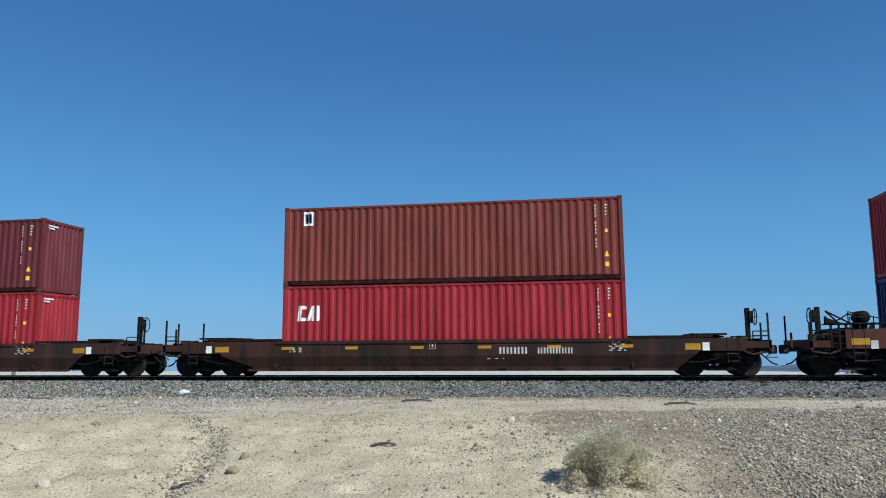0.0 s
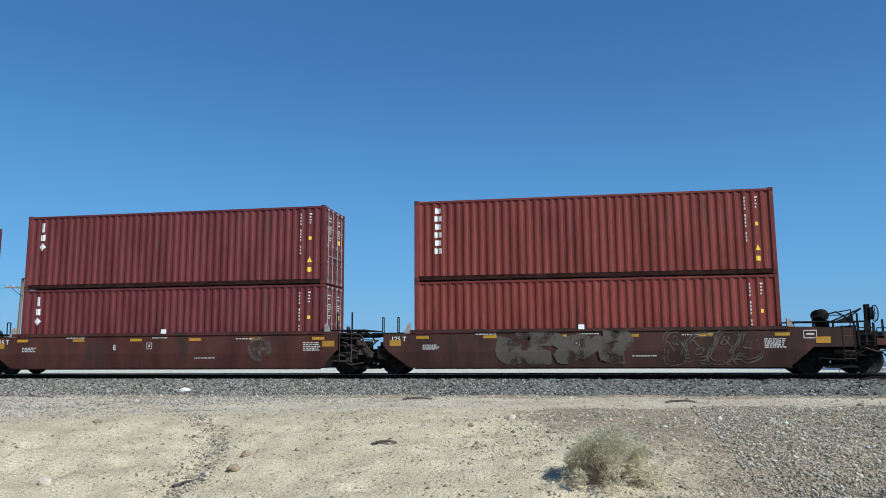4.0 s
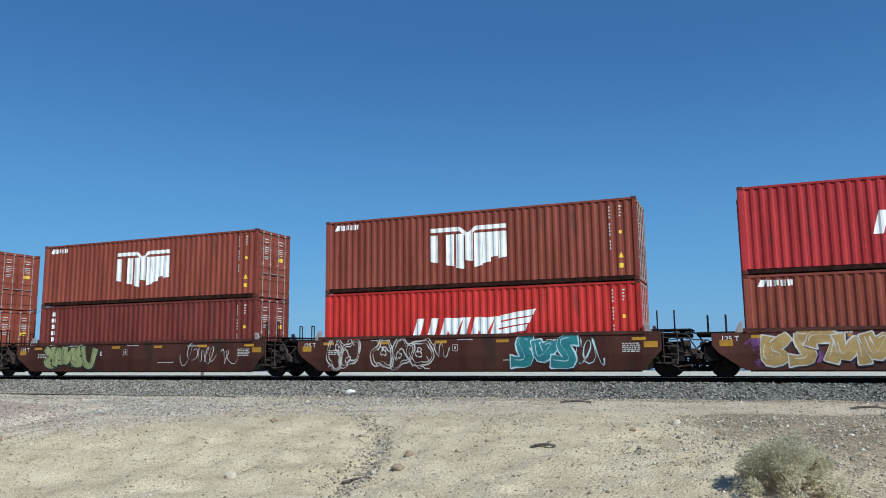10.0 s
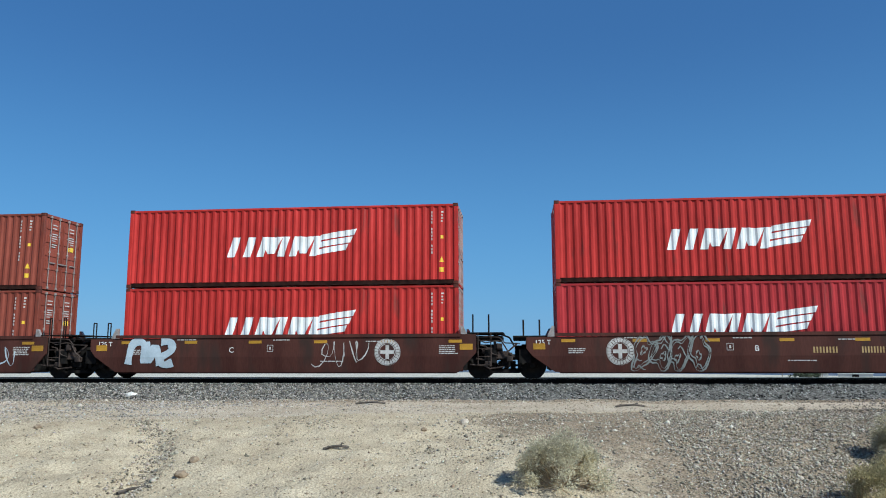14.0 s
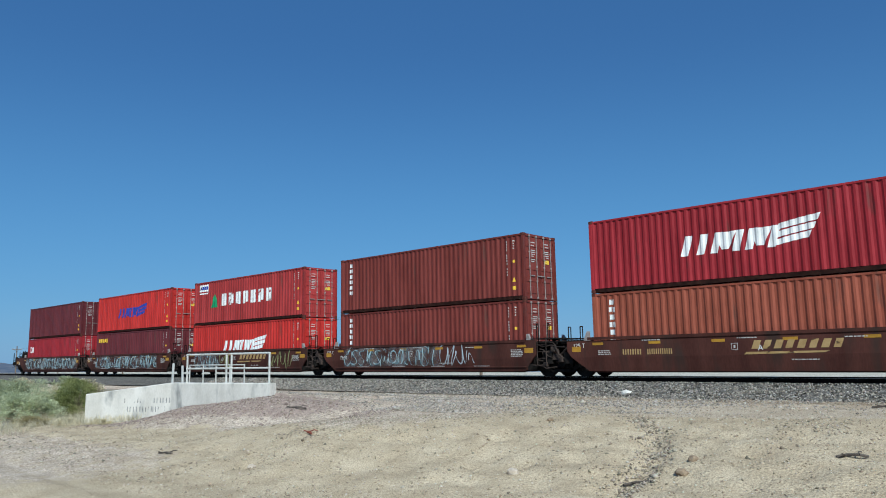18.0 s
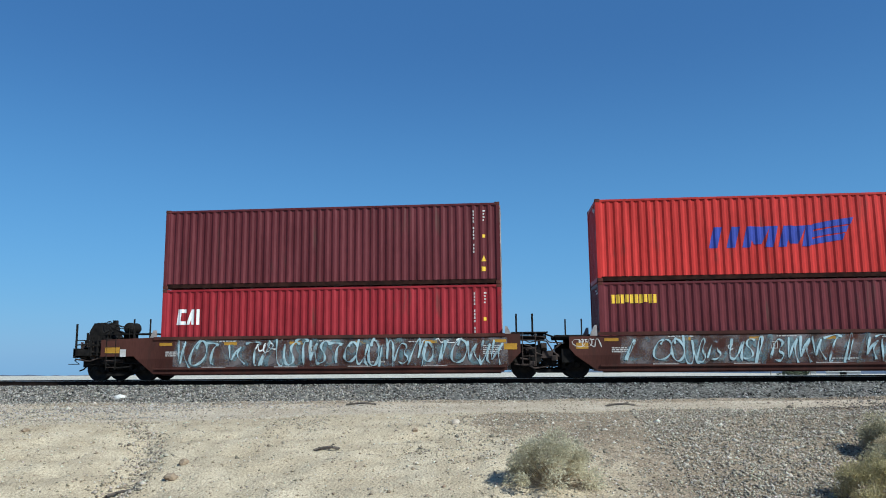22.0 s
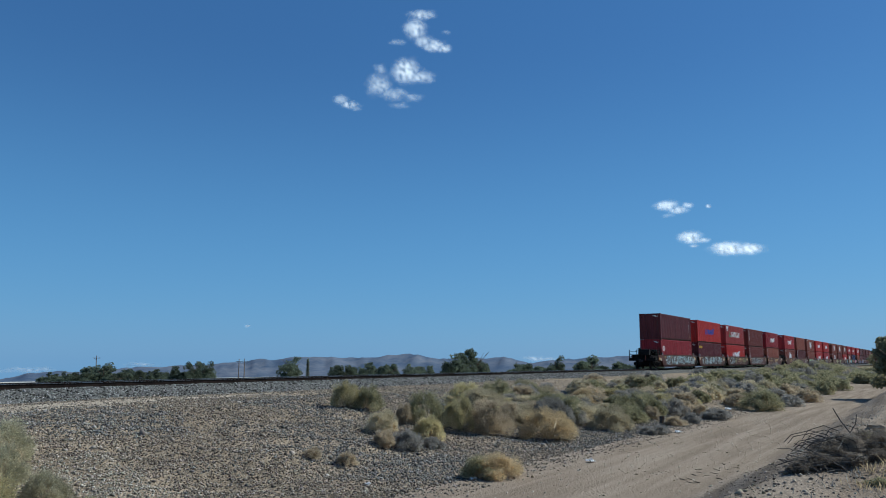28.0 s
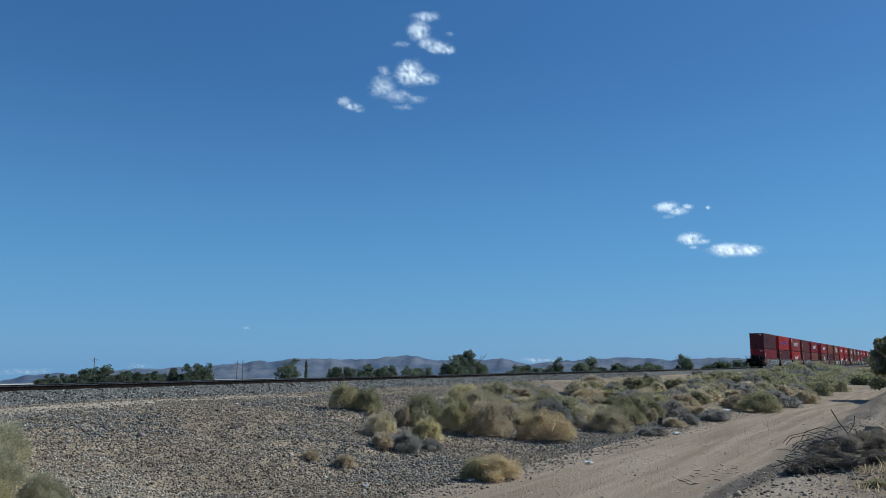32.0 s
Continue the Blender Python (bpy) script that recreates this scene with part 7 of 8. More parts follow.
for i, row in enumerate(((-34.2, 11.4, 2.9, 1.6, "pale"), (-35.0, 13.7, 2.7, 1.9, "fresh"), (-30.6, 11.6, 1.3, 0.4, "sage"), (-29.4, 12.4, 1.1, 0.3, "sage"), (-31.9, 10.8, 1.7, 0.5, "straw"),
                         (-47.0, 14.0, 2.8, 1.9, "pale"), (-40.0, 13.2, 3.2, 2.0, "pale"), (-44.0, 11.0, 2.6, 1.6, "pale"), (-38.0, 9.5, 2.2, 1.0, "pale"))):
    bush(*row, i, i * 53.0, " in the weedy ditch beside the culvert")
for i in range(64):
    x = -34 - rng.uniform(0, 45)
    y = rng.uniform(7, min(21, -0.4 * x))
    s = rng.uniform(1.2, 2.6)
    bush(x, y, s, s * rng.uniform(0.4, 0.62), rng.choice(("pale", "fresh", "pale", "sage")), i, rng.uniform(0, 360), " in the weedy ditch")
# grass and weeds at the foot of the culvert, and dry tufts on the near bank
def tufts(name, centres, per, h, mat, label, seed):
    r = np.random.default_rng(seed)
    c = np.repeat(np.array(centres), per, 0)
    p = np.stack([c[:, 0] + r.normal(0, 0.12, len(c)), c[:, 1] + r.normal(0, 0.12, len(c))], 1)
    z = ground_z(p[:, 0], p[:, 1]) - 0.01
    d = np.stack([r.normal(0, 0.4, len(c)), r.normal(0, 0.4, len(c)), np.ones(len(c))], 1)
    v, f = blades(np.column_stack([p, z]), d / np.linalg.norm(d, axis=1, keepdims=True), h, 0.007, r)
    tagged(new(name, quads_mesh(name, v, f, mat)), label, "grass", kind="stuff")


tufts("weedy_grass", [(rng.uniform(-62, -28.5), rng.uniform(7.5, 14)) for _ in range(1500)], 16, 0.3, leaf_sage, "pale green weedy grass beside the culvert", 3)
tufts("dry_grass", [(rng.uniform(7, 34), rng.uniform(-1.0, 2.2)) for _ in range(260)], 7, 0.075, leaf_grey, "sparse dry grass on the near bank", 4)


def far_tree(az, dist, width, height, seed, narrow=False, name_="distant", n=5200, leaf=0.042):
    """A tree: tapered trunk, limbs and a crown of many leaf clumps."""
    r = np.random.default_rng(seed)
    x, y = -dist * math.sin(radians(az)), dist * math.cos(radians(az))
    t = thing("tree", pose(x, y, float(ground_z([x], [y])[0]) - 0.1), f"{'grey' if name_ == 'feathery' else 'dark'} green {'slender' if narrow else 'rounded'} {name_} tree on flat desert ground", "tree", "distant trees")
    b = Build().tube((0, 0, 0), (0, 0, height * 0.45), 0.035 * height, 8, 0.02 * height)
    ends = []
    for k in range(7):
        a = k * 0.9 + seed
        e = (width * 0.3 * math.cos(a), width * 0.3 * math.sin(a), height * (0.5 + 0.06 * k))
        ends.append(e)
        b.tube((0, 0, height * (0.22 + 0.03 * k)), e, 0.016 * height, 6, 0.005 * height)
    part("trunk", b.mesh("trunk", bark), t)
    lobes = 1 if narrow else 5
    lx, ly = (r.permutation(np.linspace(-0.34, 0.34, 5))[:lobes] if lobes > 1 else np.zeros(1)), r.uniform(-0.2, 0.2, lobes)
    tall = np.where(np.arange(lobes) == 0, 1.0, r.uniform(0.45, 0.95, lobes))
    m = 60
    of, u = r.integers(0, lobes, m), r.uniform(0.08, 0.95, m)
    th, q = r.uniform(0, 2 * np.pi, m), r.uniform(0.1, 1.0, m) ** 0.6 * (0.34 if narrow else 0.17)
    q = q * (1.25 - u * 0.75)
    c = np.stack([width * (lx[of] + q * np.cos(th)), width * (ly[of] + q * np.sin(th)), height * u * tall[of]], 1)
    d = r.normal(size=(n, 3))
    d /= np.linalg.norm(d, axis=1, keepdims=True)
    k = r.integers(0, m, n)
    rad = r.uniform(0.04, 0.1, m)[k] * r.uniform(0.3, 1.2, n) ** 0.6
    base = c[k] + d * rad[:, None] * np.array([width, width, height * 0.9])
    base[:, 2] = np.clip(base[:, 2], height * 0.02, height * 1.04)
    d = d + r.normal(0, 0.6, (n, 3))
    size = leaf * max(width, height * 0.6)
    v, f = blades(base, d / np.linalg.norm(d, axis=1, keepdims=True), size, size * 0.32, r)
    part("crown", quads_mesh("crown", v, f, leaf_green if name_ == "feathery" else leaf_dark), t)
    return t


def tree_to(az, dist, w, top, seed):
    """A far tree whose tip shows that many degrees above the eye's level."""
    x, y = -dist * math.sin(radians(az)), dist * math.cos(radians(az))
    far_tree(az, dist, w if w < 2 else w * 1.25, EYE + dist * math.tan(radians(top)) - float(ground_z([x], [y])[0]), seed, w < 2)


for i, (az, dist, w, top) in enumerate(((-44.7, 240, 8, 0.29), (-48.7, 250, 9, -0.3), (-57.2, 240, 11, 0.5), (-59.0, 250, 10, 0.94), (-51.0, 300, 12, -0.25), (-65.0, 280, 8, 0.35), (-67.6, 280, 12, 0.4),
                                        (-74.5, 380, 11, 0.75), (-71.5, 400, 22, -0.1), (-76.8, 400, 22, 0.0), (-62.5, 400, 15, -0.25), (-31.7, 260, 7, -0.2))):
    tree_to(az, dist, w, top, i + 3)
for i, (az, dist, w, top) in enumerate(((-80.0, 420, 24, 0.1), (-46.0, 260, 1.5, 0.05), (-20.2, 270, 9, -0.75), (-54.0, 330, 11, -0.3), (-52.3, 300, 9, -0.35), (-78.6, 410, 14, 0.15), (-70.0, 390, 16, -0.05))):
    tree_to(az, dist, w, top, i + 30)
line = random.Random(19)
for i in range(24):
    tree_to(-28.4 - 0.44 * i + line.uniform(-0.2, 0.2), line.uniform(250, 300), line.uniform(4.5, 8.5), line.uniform(-1.15, -0.75) + 0.012 * i + (0.4 if i in (6, 7, 21, 22) else 0), i + 50)
for i in range(14):
    tree_to(-47.5 - 2.4 * i + line.uniform(-0.7, 0.7), line.uniform(300, 420), line.uniform(6, 12), line.uniform(-0.75, -0.42) + 0.02 * i, i + 90)
far_tree(-88.3, 60, 6.4, 5.0, 83, name_="feathery", n=26000, leaf=0.026)
far_tree(-91.6, 58, 6.0, 4.8, 78, name_="feathery", n=26000, leaf=0.026)

# ---- far sheds ----
for az, dist, w, h in ((-23.2, 420, 15, 2.3), (-20.9, 430, 10, 2.3)):
    x, y = -dist * math.sin(radians(az)), dist * math.cos(radians(az))
    t = thing("shed", pose(x, y, float(ground_z([x], [y])[0]), 0, 0, az), "low pale metal shed far off on the plain", "shed")
    part("wall", Build().box(-w / 2, w / 2, -3, 3, 0, h * 0.75).mesh("wall", M["railpaint"]), t)
    part("roof", Build().add([(-w / 2 - 0.3, -3.3, h * 0.75), (w / 2 + 0.3, -3.3, h * 0.75), (w / 2 + 0.3, 0, h), (-w / 2 - 0.3, 0, h), (w / 2 + 0.3, 3.3, h * 0.75), (-w / 2 - 0.3, 3.3, h * 0.75)],
                             [(0, 1, 2, 3), (3, 2, 4, 5), (0, 3, 5), (1, 4, 2), (0, 5, 4, 1)]).mesh("roof", M["dimwhite"]), t)
    part("door", Build().box(-1.5, 1.5, -3.03, -3.0, 0, h * 0.62).mesh("door", M["iron"]), t)

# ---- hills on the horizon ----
# the haze of the distance is mixed into the hills' base colour
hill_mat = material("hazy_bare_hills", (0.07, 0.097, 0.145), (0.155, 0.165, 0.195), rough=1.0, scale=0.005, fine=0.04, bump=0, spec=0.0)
ha, hr = np.meshgrid(np.radians(np.linspace(95, -110, 620)), np.array([3300, 3500, 3700, 3850, 4000, 4150, 4300, 4500]))
up = np.interp(-np.degrees(ha), [-95, -80, -76, -73.5, -71, -68.5, -66, -60, -45, -30, 10, 16, 20, 25.6, 27.1, 29.5, 35.6, 39.3, 43, 46, 50, 52, 54, 56, 59.3, 61, 63, 64.2, 68.7, 70.7, 73.6, 77.5, 86, 110],
               [0.3, 0.3, 0.3, 0.15, -0.1, -0.2, -0.2, -0.3, -0.8, -1.35, -1.35, -1.1, -0.85, -1.4, -1.05, -0.9, -0.56, -0.28, -0.03, 0.12, 0.08, 0.34, 0.43, 0.17, 0.1, 0.3, -0.2, 0.0, 0.28, 0.35, 0.14, 0.35, 0.3, 0.2])
up = up + (value_noise(np.degrees(ha), ha * 0, 0.9, 51) - 0.5) * 0.16 + (value_noise(np.degrees(ha), ha * 0, 3.2, 52) - 0.5) * 0.1
lift = np.interp(hr, [3300, 4000, 4500], [0, 1, 0.3]) * (0.75 + 0.5 * value_noise(ha * 200, hr * 0.01, 0.6, 53))
lift[4] = 1.0
low = ground_z((-hr * np.sin(ha)).ravel(), (hr * np.cos(ha)).ravel()).reshape(ha.shape)
hz = low - 1 + (EYE + 4000 * np.tan(np.radians(up)) - low) * lift
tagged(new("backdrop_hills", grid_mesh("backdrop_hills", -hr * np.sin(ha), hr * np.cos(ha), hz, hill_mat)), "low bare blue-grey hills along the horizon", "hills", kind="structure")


# ---- clouds: far flat wisps that drift slowly ----
def cloud_material():
    m = bpy.data.materials.new("thin_white_cloud")
    m.use_nodes = True
    n, link = m.node_tree.nodes, m.node_tree.links.new
    out = n["Material Output"]
    n.remove(n["Principled BSDF"])
    dif, tra, clear = n.new("ShaderNodeBsdfDiffuse"), n.new("ShaderNodeBsdfTranslucent"), n.new("ShaderNodeBsdfTransparent")
    dif.inputs["Color"].default_value = tra.inputs["Color"].default_value = (0.56, 0.57, 0.58, 1)
    both, mix = n.new("ShaderNodeAddShader"), n.new("ShaderNodeMixShader")
    link(dif.outputs[0], both.inputs[0])
    link(tra.outputs[0], both.inputs[1])
    a, tc, no = n.new("ShaderNodeAttribute"), n.new("ShaderNodeTexCoord"), n.new("ShaderNodeTexNoise")
    a.attribute_name = "thickness"
    no.inputs["Scale"].default_value, no.inputs["Detail"].default_value, no.inputs["Roughness"].default_value = 0.028, 8.0, 0.52
    squash = n.new("ShaderNodeMapping")
    squash.inputs["Scale"].default_value = (1.0, 1.7, 1.0)
    link(tc.outputs["Object"], squash.inputs["Vector"])
    link(squash.outputs[0], no.inputs["Vector"])
    ad = n.new("ShaderNodeMath")
    ad.operation = "MULTIPLY_ADD"
    link(no.outputs["Fac"], ad.inputs[0])
    ad.inputs[1].default_value = 0.95
    sb = n.new("ShaderNodeMath")
    sb.operation = "SUBTRACT"
    core = n.new("ShaderNodeMath")
    core.operation = "MULTIPLY"
    core.inputs[1].default_value = 1.2
    link(a.outputs["Fac"], core.inputs[0])
    link(core.outputs[0], sb.inputs[0])
    sb.inputs[1].default_value = 0.82
    link(sb.outputs[0], ad.inputs[2])
    rp = n.new("ShaderNodeMapRange")
    rp.interpolation_type = "SMOOTHSTEP"
    rp.inputs["From Min"].default_value, rp.inputs["From Max"].default_value = 0.0, 1.3
    link(ad.outputs[0], rp.inputs["Value"])
    link(rp.outputs[0], mix.inputs["Fac"])
    link(clear.outputs[0], mix.inputs[1])
    link(both.outputs[0], mix.inputs[2])
    link(mix.outputs[0], out.inputs["Surface"])
    return m


CLOUD = cloud_material()
DRIFT = []


def cloud(az, el, puffs, drift):
    """puffs: (degrees right, degrees up, width, height, strength) about the middle, 2400 m away."""
    k = 2400 * math.tan(radians(1))
    w = max(abs(p[0]) + p[2] * 1.6 for p in puffs)
    h = max(abs(p[1]) + p[3] * 1.6 for p in puffs)
    u, v = np.meshgrid(np.linspace(-w, w, 90), np.linspace(-h, h, 70))
    dens = np.zeros_like(u)
    for a, b, sx, sy, s in puffs:
        dens = np.maximum(dens, s * np.exp(-((u - a) / (sx * 1.3)) ** 2 - ((v - b) / (sy * 1.3)) ** 2))
    dens = dens * step(1.0, 0.9, np.abs(u) / w) * step(1.0, 0.9, np.abs(v) / h)
    me = grid_mesh("cloud", u * k, v * k, 6 * dens * (value_noise(u, v, 4, 61) - 0.5), CLOUD)
    at = me.attributes.new("thickness", "FLOAT", "POINT")
    at.data.foreach_set("value", dens.ravel().astype(np.float32))
    ob = tagged(new("cloud", me), "small white ragged cloud in the blue sky", "cloud", "clouds")
    DRIFT.append((ob, az, el, drift))
    return ob


cloud(-54.1, 25.15, [(-0.2, 0.2, 0.75, 0.7, 1.1), (0.3, 1.2, 0.9, 0.35, 1.0), (1.2, -1.0, 0.8, 0.4, 1.1), (2.0, -1.2, 0.55, 0.3, 1.0), (0.4, -0.7, 0.7, 0.4, 1.0), (-1.5, -0.8, 0.7, 0.25, 0.7), (2.1, 0.0, 0.35, 0.18, 0.7)], 0.11)
cloud(-52.6, 21.75, [(0.5, 0.5, 0.85, 0.75, 1.35), (1.7, 0.1, 0.9, 0.42, 1.05), (-1.5, -0.6, 0.9, 0.75, 0.95), (-0.4, -1.2, 1.1, 0.5, 0.85), (-1.4, 0.6, 0.5, 0.4, 0.75), (1.0, -1.5, 0.9, 0.35, 0.7), (0.0, -2.1, 0.9, 0.3, 0.6)], 0.11)
cloud(-48.5, 19.7, [(-0.5, 0.2, 0.55, 0.4, 0.9), (0.1, -0.1, 0.7, 0.3, 0.95), (0.6, -0.4, 0.4, 0.2, 0.75)], 0.1)
cloud(-74.0, 11.3, [(-0.4, 0.25, 0.75, 0.35, 1.15), (0.4, -0.1, 0.6, 0.3, 1.0), (1.1, 0.2, 0.4, 0.2, 0.95), (-0.3, -0.5, 0.5, 0.2, 0.65)], 0.03)
cloud(-76.6, 11.35, [(0.0, 0.0, 0.18, 0.14, 0.95)], 0.03)
cloud(-75.3, 8.95, [(-0.1, 0.15, 0.75, 0.4, 1.2), (0.7, -0.1, 0.5, 0.2, 0.9), (0.1, -0.5, 0.4, 0.15, 0.75)], 0.03)
cloud(-78.2, 8.1, [(-0.4, 0.05, 1.0, 0.42, 1.3), (0.9, -0.05, 1.0, 0.36, 1.2), (-1.0, 0.2, 0.5, 0.3, 1.0)], 0.02)
cloud(-27.0, -0.78, [(0, 0, 1.6, 0.2, 0.7), (-1.2, -0.1, 1.0, 0.16, 0.65), (0.9, 0.05, 0.6, 0.2, 0.7)], 0.01)
cloud(-34.2, -0.4, [(0, 0, 1.0, 0.16, 0.68), (-0.7, -0.1, 0.7, 0.13, 0.6)], 0.01)
cloud(-63.5, 0.12, [(0, 0, 1.0, 0.2, 0.75), (0.9, 0, 0.6, 0.14, 0.65)], 0.01)
cloud(-41.4, 2.45, [(0, 0, 0.28, 0.12, 0.8)], 0.01)


# ---- loose stones ----
def stone_material(name, stops):
    m = bpy.data.materials.new(name)
    m.use_nodes = True
    n, link = m.node_tree.nodes, m.node_tree.links.new
    p = n["Principled BSDF"]
    p.inputs["Roughness"].default_value, p.inputs["Specular IOR Level"].default_value = 1.0, 0.0
    g, r = n.new("ShaderNodeNewGeometry"), n.new("ShaderNodeValToRGB")
    while len(r.color_ramp.elements) < len(stops):
        r.color_ramp.elements.new(0.5)
    for e, (at, c) in zip(r.color_ramp.elements, stops):
        e.position, e.color = at, (*c, 1)
    link(g.outputs["Random Per Island"], r.inputs["Fac"])
    tc, no = n.new("ShaderNodeTexCoord"), n.new("ShaderNodeTexNoise")
    no.inputs["Scale"].default_value = 30
    link(tc.outputs["Object"], no.inputs["Vector"])
    mx = n.new("ShaderNodeMix")
    mx.data_type, mx.blend_type = "RGBA", "MULTIPLY"
    mx.inputs["Factor"].default_value = 0.4
    link(r.outputs["Color"], mx.inputs["A"])
    link(no.outputs["Color"], mx.inputs["B"])
    link(mx.outputs["Result"], p.inputs["Base Color"])
    return m


OCTA = np.array([(1, 0, 0), (0, 1, 0), (-1, 0, 0), (0, -1, 0), (0, 0, 1), (0, 0, -1)], float)
OCTA_F = np.array([(0, 1, 4), (1, 2, 4), (2, 3, 4), (3, 0, 4), (1, 0, 5), (2, 1, 5), (3, 2, 5), (0, 3, 5)])


def stones(name, x, y, z, size, mat, label, category, seed):
    r = np.random.default_rng(seed)
    n = len(x)
    v = OCTA[None] * r.uniform(0.55, 1.3, (n, 6, 1)) + r.normal(0, 0.18, (n, 6, 3))
    a = r.uniform(0, 2 * np.pi, n)
    c, s = np.cos(a)[:, None], np.sin(a)[:, None]
    vx, vy = v[..., 0] * c - v[..., 1] * s, v[..., 0] * s + v[..., 1] * c
    v = np.stack([vx, vy, v[..., 2] * 0.75], -1) * (size / 2)[:, None, None] + np.stack([x, y, z], -1)[:, None]
    f = (OCTA_F[None] + 6 * np.arange(n)[:, None, None]).reshape(-1, 3)
    return tagged(new(name, quads_mesh(name, v.reshape(-1, 3), f, mat)), label, category, kind="stuff")


nr = np.random.default_rng(5)
# ballast on the near shoulder of the track
n = 26000
x, y = nr.uniform(-42, 75, n), 23.35 + nr.beta(1.3, 1.5, n) * 1.95
zb = np.interp(y, [23.5, 24.95, 28.2], [1.06, RAIL_Z - 0.17, RAIL_Z - 0.17]) + np.interp(x, [5, 15], [0, 0.1]) * step(24.6, 23.6, y)
stones("ballast_stones", x, y, zb + 0.01, nr.uniform(0.05, 0.105, n), stone_material("grey_ballast_stone", ((0.0, (0.03, 0.028, 0.025)), (0.45, (0.18, 0.168, 0.15)), (0.85, (0.38, 0.355, 0.325)), (1.0, (0.55, 0.52, 0.48)))),
       "loose grey crushed stones of the ballast shoulder", "ballast", 11)
# the left of the shoulder is dusted with tan fines
n = 13000
x, y = 4 - 46 * nr.uniform(0, 1, n) ** 0.8, 23.3 + nr.beta(1.2, 1.5, n) * 1.95
keep = nr.uniform(0, 1, n) < step(5, -9, x)
x, y = x[keep], y[keep]
zb = np.interp(y, [23.5, 24.95, 28.2], [1.06, RAIL_Z - 0.17, RAIL_Z - 0.17])
stones("dusty_ballast_stones", x, y, zb + 0.025, nr.uniform(0.05, 0.1, len(x)), stone_material("dusty_ballast_stone", ((0.0, (0.12, 0.1, 0.08)), (0.4, (0.31, 0.27, 0.222)), (0.85, (0.45, 0.4, 0.34)), (1.0, (0.58, 0.52, 0.45)))),
       "dusty tan-grey crushed stones of the ballast shoulder", "ballast", 16)
# grey-pink gravel on the bench between the bank's crest and the ballast
n = 30000
x = -2 - 26 * nr.uniform(0, 1, n) ** 0.8
crest = np.interp(x, [-28, -22, -14, -9, -5, 0], [15.2, 16.2, 15.6, 17.6, 19.0, 20.0])
y = crest + (23.5 - crest) * nr.uniform(0, 1, n)
keep = nr.uniform(0, 1, n) < (0.12 + 0.88 * step(-6, -13, x + 6 * (value_noise(x, y, 0.3, 61) - 0.5))) * (0.25 + 0.75 * step(0.3, 0.6, value_noise(x * 0.5, y * 1.6, 0.5, 62)))
x, y = x[keep], y[keep]
stones("bench_gravel", x, y, ground_z(x, y) + 0.006, np.exp(nr.normal(-3.1, 0.38, len(x))), stone_material("grey_pink_gravel_stone", ((0.0, (0.15, 0.128, 0.105)), (0.45, (0.35, 0.305, 0.26)), (0.85, (0.5, 0.445, 0.385)), (1.0, (0.66, 0.61, 0.55)))),
       "loose grey-pink gravel on the bench beside the ballast", "gravel", 17)
# dark pebbles washed out in clusters on the clay face
n = 26000
x, y = nr.uniform(-17, 6, n), nr.uniform(7.5, 18, n)
keep = nr.uniform(0, 1, n) < 0.1 + 0.9 * step(0.56, 0.78, value_noise(x, y * 0.8, 0.6, 63))
x, y = x[keep], y[keep]
stones("clay_face_pebbles", x, y, ground_z(x, y) + 0.004, np.exp(nr.normal(-3.35, 0.42, len(x))), stone_material("brown_clay_pebble", ((0.0, (0.2, 0.162, 0.118)), (0.4, (0.36, 0.295, 0.215)), (0.8, (0.48, 0.4, 0.29)), (1.0, (0.75, 0.68, 0.56)))),
       "small brown pebbles washed out of the clay face", "pebbles", 18)
# gravel on the bank
n = 150000
x, y = nr.uniform(-30, 48, n), nr.uniform(7.6, 23.6, n)
keep = nr.uniform(0, 1, n) < np.clip(0.03 + 0.97 * gravel_amount(x, y) - 0.8 * dusty_amount(x, y), 0.02, 1) * (1 - 0.6 * step(30, 48, x))
x, y = x[keep], y[keep]
brown = x + 3 * (value_noise(x, y, 0.5, 66) - 0.5) > 8.0
stones("brown_gravel", x[brown], y[brown], ground_z(x[brown], y[brown]) + 0.005, np.exp(nr.normal(-3.1, 0.4, int(brown.sum()))), stone_material("brown_bank_gravel", ((0.0, (0.12, 0.099, 0.079)), (0.45, (0.215, 0.178, 0.142)), (0.85, (0.36, 0.305, 0.25)), (1.0, (0.55, 0.47, 0.38)))),
       "loose dark brown gravel on the bank", "gravel", 21)
x, y = x[~brown], y[~brown]
stones("gravel_stones", x, y, ground_z(x, y) + 0.005, np.exp(nr.normal(-3.2, 0.42, len(x))), stone_material("mixed_gravel_stone", ((0.0, (0.17, 0.147, 0.115)), (0.45, (0.37, 0.318, 0.245)), (0.85, (0.56, 0.485, 0.378)), (1.0, (0.76, 0.68, 0.56)))),
       "loose grey and brown gravel on the bank", "gravel", 12)
n = 1100
y = nr.uniform(11.5, 16.6, n)
x = np.interp(y, [11, 12.5, 13.4, 14.4, 15.2, 16.5, 17.5], [-6.5, -6.62, -6.87, -7.2, -7.74, -8.84, -9.4]) + (value_noise(y, y * 0.3, 1.7, 8) - 0.5) * 0.5 + nr.normal(0, 0.2, n)
stones("gully_stones", x, y, ground_z(x, y) + 0.01, np.exp(nr.normal(-3.1, 0.4, n)), stone_material("grey_gully_stone", ((0.0, (0.17, 0.14, 0.105)), (0.5, (0.35, 0.29, 0.22)), (1.0, (0.6, 0.52, 0.41)))),
       "grey stones gathered in a gully of the clay bank", "gravel", 19)
n = 110000
x, y = 3 + 34 * nr.uniform(0, 1, n) ** 1.2, nr.uniform(8.8, 21, n)
